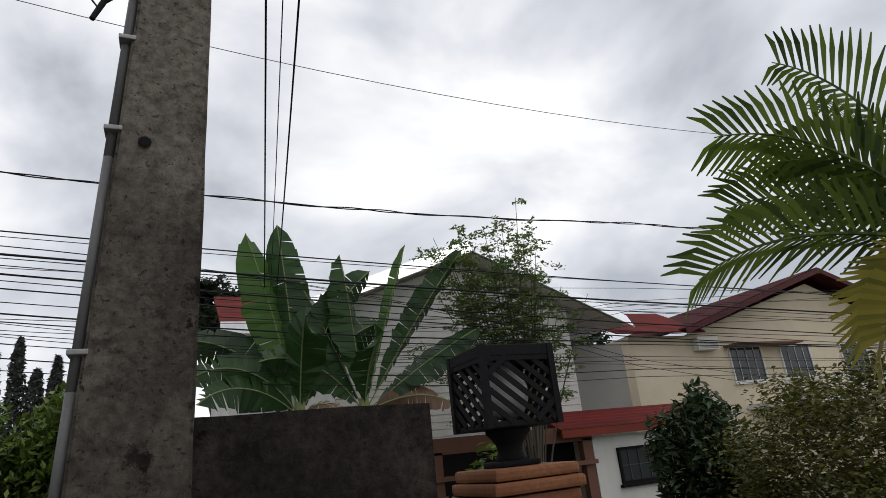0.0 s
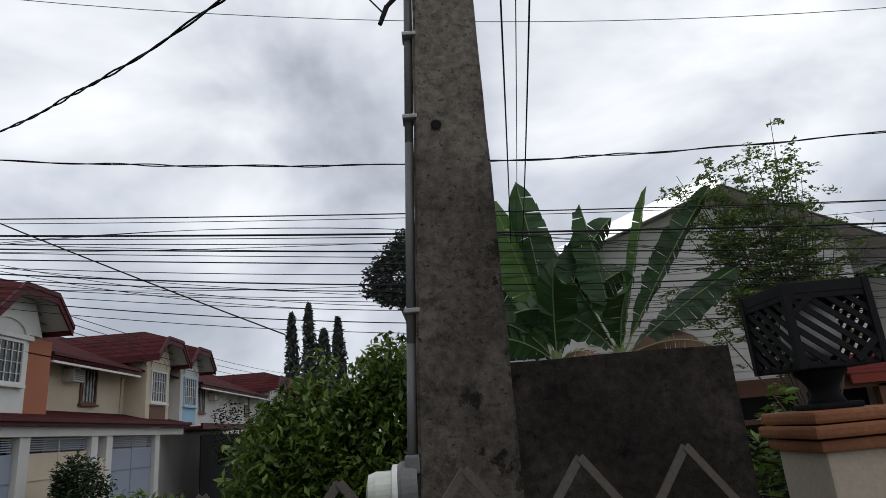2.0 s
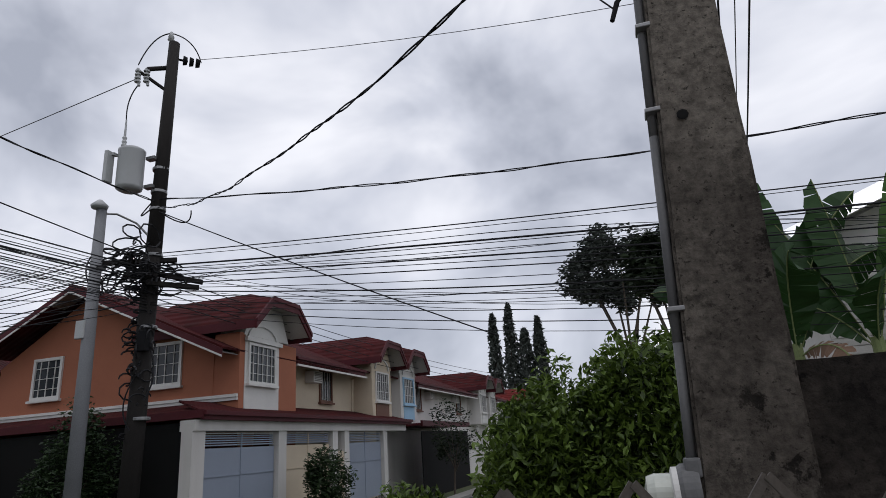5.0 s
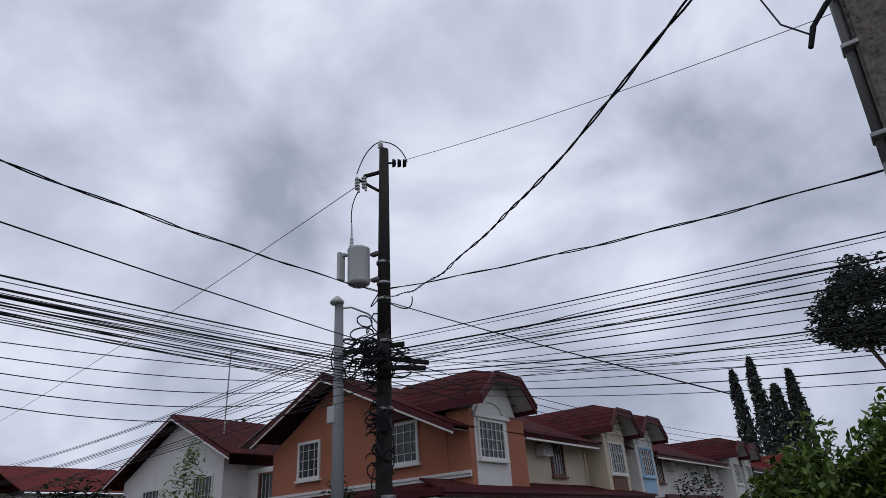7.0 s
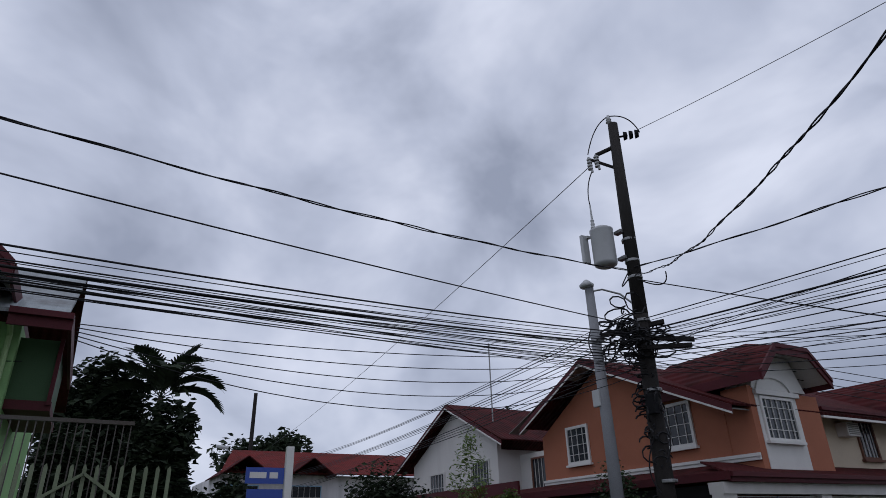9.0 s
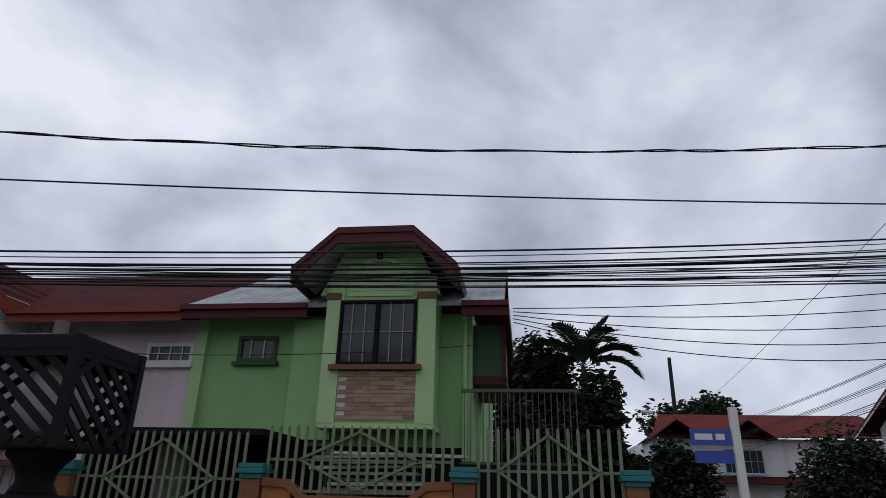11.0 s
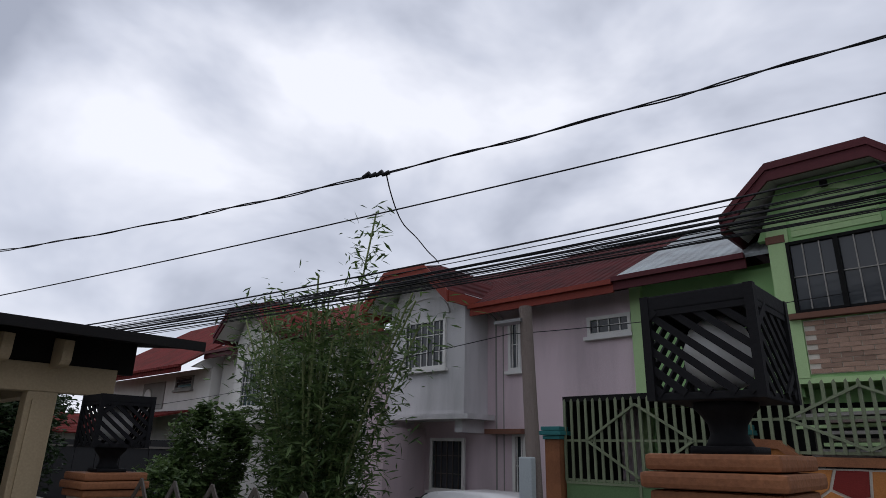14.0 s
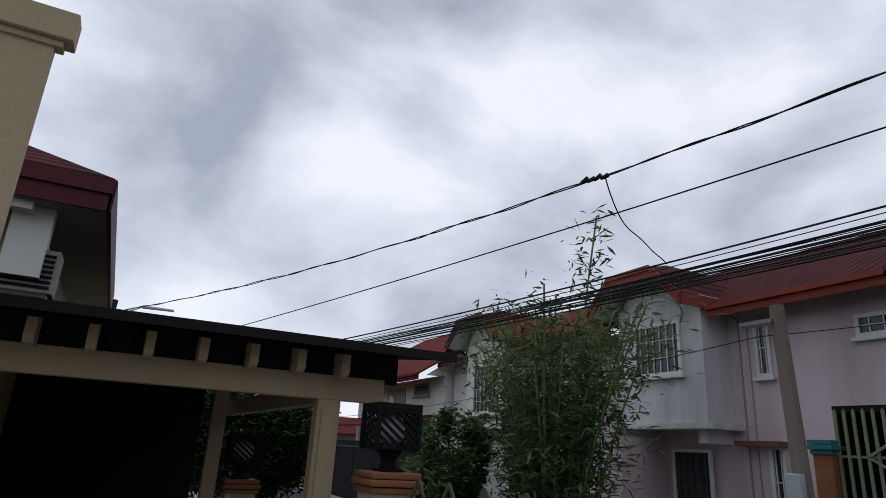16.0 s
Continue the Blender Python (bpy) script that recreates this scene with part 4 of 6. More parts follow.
# ---- yard: pole, wall, pillars, fences ----
def tapered(bm, rows):
    """A four-sided tapered shaft: rows of (x0, x1, y0, y1, z)."""
    rings = [[bm.verts.new(c) for c in ((x0, y0, z), (x1, y0, z), (x1, y1, z), (x0, y1, z))] for x0, x1, y0, y1, z in rows]
    for a, b in zip(rings, rings[1:]):
        for i in range(4):
            bm.faces.new((a[i], a[(i + 1) % 4], b[(i + 1) % 4], b[i]))
    bm.faces.new(rings[0][::-1])
    bm.faces.new(rings[-1])
    return bm


pole = thing("service_pole", (-0.56, 2.65, 0), "weathered grey square concrete pole with conduit and meter", "pole")
bm = tapered(bmesh.new(), [(-0.872 + 0.06 * z, -0.407 + 0.013 * z, 2.45, 2.91 - 0.047 * z, z) for z in (0, 1.4, 2.0, 3.1, 4.0, 5.0)])
bmesh.ops.subdivide_edges(bm, edges=bm.edges[:], cuts=5, use_grid_fill=True)
bmesh.ops.bevel(bm, geom=[e for e in bm.edges if e.calc_face_angle(0) > 1.0], offset=0.012, segments=2, affect="EDGES")
for v in bm.verts:
    v.co += noise.noise_vector(v.co * 5) * 0.006
part("shaft", bm, CONCRETE, pole)
hole = lathe(bmesh.new(), (0, 0, 0), [(0.022, 0), (0.025, 0.006), (0.018, 0.008)], 9)
part("bolt_hole", hole, DARK, pole).matrix_basis = Matrix.Translation((-0.593, 2.448, 2.955)) @ Matrix.Rotation(radians(90), 4, "X")
bm = bmesh.new()
for z0, z1 in ((1.5, 2.0), (2.0, 2.9), (2.9, 4.1), (4.1, 4.8)):
    rod(bm, (-0.893 + 0.06 * z0, 2.50, z0), (-0.893 + 0.06 * z1, 2.50, z1), 0.02, None, 12)
part("conduit", bm, PVC, pole, "grey plastic conduit", True)
for z in (2.13, 3.01, 3.44, 4.3):
    part("strap", boxes((-0.921 + 0.06 * z, -0.855 + 0.06 * z, 2.445, 2.53, z - 0.010, z + 0.010), bevel=0.004), STEEL, pole)
mt = thing("electric_meter", (-0.8, 2.62, 1.3), "round electric meter with glass cover on the pole", "meter")
turn = Matrix.Translation((-0.785, 2.52, 1.44)) @ Matrix.Rotation(radians(-90), 4, "Y")
part("socket", lathe(bmesh.new(), (0, 0, 0), [(0.105, 0), (0.11, 0.02), (0.11, 0.06), (0.1, 0.075)], 28), PVC, mt).matrix_basis = turn
part("glass_cover", lathe(bmesh.new(), (0, 0, 0), [(0.078, 0.07), (0.08, 0.16), (0.07, 0.19), (0.03, 0.2)], 28), METERGLASS, mt).matrix_basis = turn
part("ring", lathe(bmesh.new(), (0, 0, 0), [(0.09, 0.07), (0.1, 0.075), (0.1, 0.095), (0.085, 0.1)], 28), TRIM, mt).matrix_basis = turn
part("hub", boxes((-0.83, -0.77, 2.45, 2.54, 1.5, 1.57), bevel=0.01), PVC, mt)
bm = bmesh.new()
for a, b in (((-0.66, 2.47, 3.72), (-0.70, 2.43, 3.66)), ((-0.70, 2.43, 3.66), (-0.775, 2.42, 3.57)), ((-0.775, 2.42, 3.57), (-0.81, 2.41, 3.47))):
    rod(bm, a, b, 0.013, 0.011)
part("service_clamp", bm, BLACKIRON, pole, "black cable clamp")
bm = bmesh.new()
for a, b in (((-0.79, 2.415, 3.53), (-0.88, 2.43, 3.66)), ((-0.88, 2.43, 3.66), (-0.93, 2.5, 3.95)), ((-0.93, 2.5, 3.95), (-0.85, 2.75, 4.75))):
    rod(bm, a, b, 0.004, None, 6)
part("tie_wire", bm, CABLE, pole, "thin black tie wire")

wall = thing("cement_wall", (0.1, 2.62, 0), "damp dark grey cement-plastered boundary wall", "wall")
bm = boxes((-0.40, 0.552, 2.55, 2.69, -0.45, 1.895))
bmesh.ops.subdivide_edges(bm, edges=bm.edges[:], cuts=7, use_grid_fill=True)
for v in bm.verts:
    v.co += noise.noise_vector(v.co * 2.5) * 0.009
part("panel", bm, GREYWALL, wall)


def gate_pillar(loc, label, dz=0.0, s=0.215):
    x, y, z = loc
    t = thing("gate_pillar", (x, y, z), label, "pillar", "gate pillars with lanterns")
    z += dz
    part("shaft", boxes((x - s + 0.045, x + s - 0.045, y - s + 0.045, y + s - 0.045, 0, z + 1.375), bevel=0.012), SHAFT, t)
    for i, (w, a, b) in enumerate(((s - 0.02, 1.37, 1.415), (s, 1.42, 1.468), (s - 0.015, 1.472, 1.52))):
        bm = boxes((x - w, x + w, y - w, y + w, z + a, z + b), bevel=0.014)
        for v in bm.verts:
            v.co += noise.noise_vector(v.co * 6) * 0.005
        part("cap_course", bm, CAPPAINT, t)
    return t


def lantern(loc, s=0.168):
    """A square slatted iron lantern on a turned neck."""
    x, y, z = loc
    t = thing("lantern", loc, "black iron slatted square lantern with frosted glass shade", "lantern", "pillar lanterns")
    part("foot", boxes((x - 0.095, x + 0.095, y - 0.095, y + 0.095, z, z + 0.025), bevel=0.01), BLACKIRON, t)
    part("neck", lathe(bmesh.new(), (x, y, z + 0.022), [(0.075, 0), (0.065, 0.02), (0.055, 0.04), (0.06, 0.07), (0.08, 0.1), (0.1, 0.12), (0.1, 0.14)], 20), BLACKIRON, t, "", True)
    z0, z1 = z + 0.16, z + 0.505
    part("tray", boxes((x - s, x + s, y - s, y + s, z0, z0 + 0.025), bevel=0.005), BLACKIRON, t)
    part("lid", boxes((x - s - 0.01, x + s + 0.01, y - s - 0.01, y + s + 0.01, z1 - 0.05, z1), bevel=0.005), BLACKIRON, t)
    for sx in (-1, 1):
        for sy in (-1, 1):
            part("post", boxes((x + sx * s - 0.014, x + sx * s + 0.014, y + sy * s - 0.014, y + sy * s + 0.014, z0, z1)), BLACKIRON, t)
    lo, hi = z0 + 0.02, z1 - 0.05
    for k, (r, o) in enumerate((((0, 1, 0), (1, 0, 0)), ((1, 0, 0), (0, -1, 0)), ((0, -1, 0), (-1, 0, 0)), ((-1, 0, 0), (0, 1, 0)))):
        m = face_frame((x + o[0] * s, y + o[1] * s, 0), r, o)
        panel = part("side_rail", boxes((-s, s, hi - 0.02, hi, -0.008, 0.008), m=m), BLACKIRON, t)
        n = 7
        for fam, sl in ((0, -1), (1, 1)):
            for i in range(-n, n + 1):
                c = i * (2 * s / 4.4)
                ends = []
                for px in (-s, s):
                    py = (lo + hi) / 2 + sl * 0.8 * (px - c)
                    ends.append((px, py))
                (ax, ay), (bx, by) = ends
                pts = []
                for tt in (0.0, 1.0):
                    pts.append((ax + (bx - ax) * tt, ay + (by - ay) * tt))
                # clip to the panel's height
                def clip(p0, p1):
                    (u0, v0), (u1, v1) = p0, p1
                    ts = sorted(((lo - v0) / (v1 - v0), (hi - v0) / (v1 - v0)))
                    a, b = max(0.0, ts[0]), min(1.0, ts[1])
                    return None if b - a < 0.04 else ((u0 + (u1 - u0) * a, v0 + (v1 - v0) * a), (u0 + (u1 - u0) * b, v0 + (v1 - v0) * b))
                got = clip(*pts)
                if not got:
                    continue
                (u0, v0), (u1, v1) = got
                mid = (u0 + u1) / 2
                if fam == 1 and abs(mid) < s * (0.72 if k % 2 == 0 else 0.45):
                    continue
                bm = bmesh.new()
                bar(bm, m @ Vector((u0, v0, 0.006 * fam)), m @ Vector((u1, v1, 0.006 * fam)), 0.024, 0.008, o)
                part("slat", bm, BLACKIRON, panel)
    part("shade", lathe(bmesh.new(), (x, y, z0 + 0.04), [(0.04, 0), (0.085, 0.02), (0.11, 0.07), (0.115, 0.13), (0.09, 0.2), (0.04, 0.24)], 20), FROST, t, "frosted glass shade", True)
    return t


PILLARS = [((0.925, 2.56, 0), 0.08), ((-3.035, -2.155, 0), 0.08), ((-2.62, -6.15, 0), -0.11), ((-2.12, -9.4, 0), -0.38)]
for loc, dz in PILLARS:
    gate_pillar(loc, "cream gate pillar with stepped terracotta cap", dz)
one = lantern((0.915, 2.565, 1.60))
for loc, dz in PILLARS[1:]:
    copy_thing(one, Matrix.Translation((loc[0], loc[1], 1.52 + dz)))


def lattice_fence(p, q, top, label, n):
    """Bent flat bars meeting in peaks, with rails below."""
    t = thing("lattice_fence", ((p[0] + q[0]) / 2, (p[1] + q[1]) / 2, 0), label, "fence")
    p, q = Vector((*p, 0)), Vector((*q, 0))
    d = (q - p) / n
    nrm = Vector((d.y, -d.x, 0)).normalized()
    for i in range(n):
        for k in (0, 1):
            a = p + d * (i + 0.5) + Vector((0, 0, top))
            b = p + d * (i + 0.5 + (0.75 if k else -0.75)) + Vector((0, 0, top - d.length * 0.95))
            bm = bmesh.new()
            bar(bm, a + nrm * 0.004 * k, b + nrm * 0.012 * (1 if k else -1), 0.028, 0.01, nrm)
            part("lattice_bar", bm, GREYIRON, t)
    for z in (top - 0.62, 0.15):
        bm = bmesh.new()
        bar(bm, p + Vector((0, 0, z)), q + Vector((0, 0, z)), 0.04, 0.03, nrm)
        part("rail", bm, GREYIRON, t)
    for i in range(n + 1):
        part("upright", boxes((p.x + d.x * i - 0.012, p.x + d.x * i + 0.012, p.y + d.y * i - 0.012, p.y + d.y * i + 0.012, 0, top - 0.6)), GREYIRON, t)
    return t


lattice_fence((0.363, 2.263), (-3.165, 1.57), 1.525, "rusty grey steel lattice fence with peaked top beside the pole", 9)
lattice_fence((-3.0, -2.4), (-2.66, -5.9), 1.38, "grey steel lattice fence with peaked top along the street", 9)
lattice_fence((-3.18, 1.5), (-3.05, -1.9), 1.38, "grey steel lattice fence with peaked top between corner and pillar", 9)

# carport and own house
cp = thing("carport", (-0.5, -8.5, 0), "beige timber carport with dark roof and exposed rafter ends", "carport")
part("beam", boxes((-2.87, 4.5, -7.12, -6.98, 2.065, 2.28), bevel=0.008), BEIGE, cp)
part("end_beam", boxes((-2.45, -2.31, -12.5, -7.12, 2.04, 2.25)), BEIGE, cp)
part("roof", roof_sheet([(-3.3, -6.42, 2.46), (4.5, -6.42, 2.50), (4.5, -13.0, 3.2), (-3.3, -13.0, 3.16)], 0.04), BLACKROOFSHADE, cp)
part("roof_edge", boxes((-3.32, 4.5, -6.44, -6.40, 2.445, 2.52)), BLACKROOFSHADE, cp)
for i in range(18):
    x = -2.43 + i * 0.395
    bm = bmesh.new()
    prism(bm, [(x, -6.72, 2.44), (x, -6.72, 2.29), (x, -6.75, 2.26), (x, -6.80, 2.25), (x, -6.98, 2.25), (x, -6.98, 2.48)], (0.07, 0, 0))
    part("rafter", bm, BEIGE, cp)
part("post", boxes((-2.46, -2.25, -7.13, -6.97, 0.1, 2.065), bevel=0.012), BEIGE, cp)
part("post_trim", boxes((-2.42, -2.29, -6.97, -6.95, 0.2, 2.0)), BEIGE, cp)
part("post", boxes((-2.02, -1.84, -10.6, -10.45, 0.1, 2.75)), BEIGE, cp)
# Added black board fills the gap above the beam with painted shade.
part("fascia_board", boxes((-3.0, 4.5, -7.1, -7.0, 2.252, 2.52)), BLACKROOFSHADE, cp)
# Added black walls and ceiling close the carport and colour its inside as shade.
part("back_wall", boxes((-2.0, 4.5, -13.1, -12.95, 0, 3.1)), DARK, cp, "added back wall, near black for the carport's shade")
part("end_wall", boxes((4.4, 4.5, -12.95, -7.0, 0, 3.1)), DARK, cp, "added unseen end wall, near black, closing off the light")
part("ceiling_board", roof_sheet([(-2.9, -7.1, 2.40), (4.4, -7.1, 2.44), (4.4, -12.9, 3.08), (-2.9, -12.9, 3.04)], 0.02), BLACKROOFSHADE, cp)
cp.location.z -= 0.1
oh = thing("own_house", (3, -12, 0), "two-storey house with ribbed maroon roof beside the carport", "house")
part("wall", boxes((1.3, 7, -20, -9.9, 0, 4.5)), BEIGE, oh)
part("roof", roof_sheet([(0.38, -9.1, 4.75), (7.5, -9.1, 4.75), (7.5, -11.0, 5.85), (2.6, -11.0, 5.85)]), ROOF, oh)
part("roof", roof_sheet([(0.38, -9.1, 4.75), (0.38, -16, 4.75), (2.6, -16, 5.85), (2.6, -11.0, 5.85)]), ROOF, oh)
part("eave_fascia", boxes((0.36, 7.5, -9.12, -9.07, 4.4, 4.75), (0.36, 7.5, -9.07, -9.03, 4.6, 4.78), (0.34, 0.39, -16, -9.07, 4.4, 4.78)), MAROON, oh)
part("eave_soffit", boxes((0.39, 7.5, -16, -9.12, 4.40, 4.42)), SOFFIT, oh)
part("soffit_trim", boxes((1.1, 1.3, -16, -9.2, 4.3, 4.4), (0.9, 1.3, -9.6, -9.4, 3.6, 4.4)), TRIM, oh)
part("corner_wall", boxes((0.54, 4, -5.06, -5.0, 0, 3.99)), BEIGE, oh)
part("corner_eave", boxes((0.455, 4, -5.09, -4.95, 4.03, 4.2), (0.5, 4, -5.07, -4.98, 3.99, 4.03), bevel=0.008), BEIGE, oh)
oh.location += Vector((-0.55, 0, -0.45))
oa = thing("aircon_condenser", (1.05, -9.85, 3.5), "old grey air conditioner unit on a bracket", "air conditioner")
part("casing", boxes((0.75, 1.3, -9.88, -9.5, 3.45, 3.95), bevel=0.02), SOFFIT, oa)
part("grille", boxes(*[(0.79, 1.26, -9.50, -9.48, 3.5 + i * 0.06, 3.53 + i * 0.06) for i in range(7)]), DARK, oa)
part("bracket", boxes((0.8, 1.3, -9.86, -9.52, 3.40, 3.45)), GREYIRON, oa)
oa.location += Vector((-0.55, 0, -0.45))

# ---- green house front fence ----
FX = -10.0


def clip_half(poly, p, q):
    """The part of a polygon nearer to p than to q."""
    mx, my, dx, dy = (p[0] + q[0]) / 2, (p[1] + q[1]) / 2, q[0] - p[0], q[1] - p[1]
    side = [(v[0] - mx) * dx + (v[1] - my) * dy for v in poly]
    out = []
    for i, v in enumerate(poly):
        j = (i + 1) % len(poly)
        if side[i] <= 0:
            out.append(v)
        if side[i] * side[j] < 0:
            k = side[i] / (side[i] - side[j])
            out.append((v[0] + (poly[j][0] - v[0]) * k, v[1] + (poly[j][1] - v[1]) * k))
    return out


def stone_wall(y0, y1, z0, z1, seed):
    t = thing("stone_wall", (FX, (y0 + y1) / 2, z0), "low wall of orange and dark red painted stones with white joints", "wall")
    w = part("mortar", boxes((FX - 0.1, FX + 0.06, y0, y1, z0, z1)), GROUT, t)
    rng = random.Random(seed)
    nu, nv = int((y1 - y0) / 0.34), int((z1 - z0) / 0.30)
    seeds = [(y0 + (i + 0.5 + rng.uniform(-0.32, 0.32) + 0.5 * (j % 2) - 0.25) * (y1 - y0) / nu, z0 + (j + 0.5 + rng.uniform(-0.3, 0.3)) * (z1 - z0) / nv) for i in range(nu) for j in range(nv)]
    for k, sd in enumerate(seeds):
        poly = [(y0, z0), (y1, z0), (y1, z1), (y0, z1)]
        for other in seeds:
            if other != sd and poly:
                poly = clip_half(poly, sd, other)
        if len(poly) < 3:
            continue
        cy, cz = sum(v[0] for v in poly) / len(poly), sum(v[1] for v in poly) / len(poly)
        size = max(math.hypot(v[0] - cy, v[1] - cz) for v in poly)
        f = max(0.3, 1 - 0.028 / size)
        bm = bmesh.new()
        prism(bm, [(FX + 0.05, cy + (v[0] - cy) * f, cz + (v[1] - cz) * f) for v in poly], (0.035 + rng.uniform(0, 0.015), 0, 0))
        part("stone", bm, STONERED if (k * 7 + k // nv) % 5 < 2 else STONEORANGE, w)
    bm = bmesh.new()
    prof = [(y0, z1 + 0.24), (y0 + 0.35, z1 + 0.22), (y0 + 0.6, z1 + 0.02), (y1 - 0.6, z1 + 0.02), (y1 - 0.35, z1 + 0.22), (y1, z1 + 0.24)]
    for (a, za), (b, zb) in zip(prof, prof[1:]):
        prism(bm, [(FX - 0.12, a, za), (FX - 0.12, b, zb), (FX - 0.12, b, zb + 0.11), (FX - 0.12, a, za + 0.11)], (0.24, 0, 0))
    part("coping", bm, CAPPAINT, t)
    part("shoulder", boxes((FX - 0.08, FX + 0.06, y0, y0 + 0.42, z1, z1 + 0.24)), STONEORANGE, t)
    part("shoulder", boxes((FX - 0.08, FX + 0.06, y1 - 0.42, y1, z1, z1 + 0.24)), STONEORANGE, t)
    return t


def picket_panel(y0, y1, z0, z1, label, sheet=None, diamond=True):
    t = thing("picket_gate" if sheet else "picket_fence", (FX, (y0 + y1) / 2, z0), label, "gate" if sheet else "fence", "green picket panels")
    n = max(3, int(round((y1 - y0) / 0.135)))
    for i in range(n + 1):
        y = y0 + (y1 - y0) * i / n
        bm = bmesh.new()
        prism(bm, [(FX - 0.012, y - 0.022, z0), (FX - 0.012, y + 0.022, z0), (FX - 0.012, y + 0.022, z1 - 0.05), (FX - 0.012, y + 0.004, z1), (FX - 0.012, y - 0.022, z1 - 0.03)], (0.024, 0, 0))
        part("picket", bm, GREENIRON, t)
    for z in (z0 + 0.02, (z0 + z1) / 2 - 0.02):
        part("rail", boxes((FX - 0.03, FX - 0.012, y0, y1, z - 0.018, z + 0.018)), GREENIRON, t)
    if diamond:
        c, hw, hh, zc = (y0 + y1) / 2, min(0.85, (y1 - y0) * 0.36), (z1 - z0) * 0.42, (z0 + z1) / 2 - 0.02
        pts = [(FX + 0.03, c - hw, zc), (FX + 0.03, c, zc + hh), (FX + 0.03, c + hw, zc), (FX + 0.03, c, zc - hh)]
        for a, b in zip(pts, pts[1:] + pts[:1]):
            bm = bmesh.new()
            bar(bm, a, b, 0.035, 0.03, (1, 0, 0))
            part("diamond_bar", bm, GREENIRON, t)
    if sheet:
        part("sheet", boxes((FX - 0.02, FX + 0.01, y0, y1, -0.4, z0)), GREENSHEET, t)
        part("sheet_edge", boxes((FX - 0.03, FX + 0.02, y0, y1, z0 - 0.04, z0 - 0.005), (FX + 0.01, FX + 0.03, (y0 + y1) / 2 - 0.02, (y0 + y1) / 2 + 0.02, -0.4, z0)), GREENIRON, t)
    return t


for y in (-7.3, -4.42, -1.42, 0.83):
    t = thing("fence_pillar", (FX, y, -0.45), "orange fence pillar with teal moulded cap", "pillar", "teal capped pillars")
    part("shaft", boxes((FX - 0.13, FX + 0.13, y - 0.14, y + 0.14, -0.45, 1.83), bevel=0.01), CAPPAINT, t)
    for i, (w, a, b) in enumerate(((0.16, 1.83, 1.89), (0.20, 1.895, 1.96), (0.18, 1.965, 2.03))):
        part("cap_course", boxes((FX - w, FX + w, y - w, y + w, a, b), bevel=0.008), TEAL, t)
stone_wall(-4.26, -1.58, -0.45, 1.50, 4)
picket_panel(-4.24, -1.6, 1.66, 2.57, "pale green steel picket panel above the stone wall")
picket_panel(-1.24, 0.66, 1.46, 2.57, "green steel gate with pickets and closed lower sheet", GREENSHEET)
picket_panel(-7.12, -4.6, 1.2, 2.47, "green steel gate with diamond pickets and closed lower sheet", GREENSHEET)
part("number_bars", boxes((FX + 0.012, FX + 0.02, 0.28, 0.35, 1.1, 1.22), (FX + 0.012, FX + 0.02, 0.40, 0.47, 1.1, 1.22)), DARK, [ob for ob in scene.objects if ob.name.startswith("picket_gate")][0])
st = thing("timber_stack", (-10.75, -2.9, -0.45), "pale old boards stacked on a rack behind the fence", "boards")
rb = random.Random(41)
for i in range(9):
    z, y, w = 1.62 + i * 0.075, -3.9 + rb.uniform(0, 0.5), rb.uniform(1.2, 2.1)
    part("board", boxes((-10.95, -10.7 + rb.uniform(0, 0.12), y, y + w, z, z + 0.045), m=Matrix.Translation((-10.8, y, z)) @ Matrix.Rotation(rb.uniform(-0.04, 0.04), 4, "X") @ Matrix.Translation((10.8, -y, -z))), (OLDWOOD, SOFFIT, PALEGREEN)[i % 3], st)
for y in (-3.7, -2.3):
    part("rack_post", boxes((-10.98, -10.92, y, y + 0.06, -0.45, 2.35)), GREYIRON, st)
rl = thing("terrace_railing", (-10.6, -0.4, 2.0), "dark grey steel railing of thin bars beside the house", "railing")
for i in range(19):
    part("baluster", boxes((-10.61, -10.59, -1.2 + i * 0.092, -1.185 + i * 0.092, 1.9, 2.95)), GREYIRON, rl)
part("top_rail", boxes((-10.63, -10.57, -1.25, 0.5, 2.94, 2.99)), GREYIRON, rl)
part("bottom_rail", boxes((-10.62, -10.58, -1.25, 0.5, 1.9, 1.94)), GREYIRON, rl)
# Base is blackened by colour to carry the shade behind the pickets.
part("slab", boxes((-12.0, -10.55, -1.3, 0.55, -0.65, 1.9)), DARK, rl, "base coloured near black for the shade behind the gate")
rl.location += Vector((0, -0.3, 0.2))


# ---- utility poles ----
up = thing("utility_pole", (-11.3, 11.1, -0.45), "dark weathered utility pole with bolted hardware", "utility pole")
part("shaft", rod(rod(bmesh.new(), (-11.52, 11.1, -0.45), (-11.32, 11.1, 6.5), 0.22, 0.18, 14), (-11.32, 11.1, 6.5), (-11.18, 11.1, 12.15), 0.18, 0.135, 14), POLEWOOD, up, "", True)
part("top_insulator", lathe(bmesh.new(), (-11.3, 11.1, 12.15), [(0.03, 0), (0.04, 0.12), (0.09, 0.14), (0.05, 0.2), (0.08, 0.22), (0.05, 0.3), (0.04, 0.38)], 12), TANK, up, "grey pin insulator", True)
bm = bmesh.new()
rod(bm, (-11.2, 11.18, 11.74), (-10.98, 11.4, 11.74), 0.03)
for i in range(3):
    rod(bm, (-11.06 + i * 0.11, 11.32 + i * 0.11, 11.74), (-10.99 + i * 0.11, 11.39 + i * 0.11, 11.74), 0.13, 0.1, 14)
part("strain_insulator", bm, BLACKIRON, up, "black bell insulators")
bm = bmesh.new()
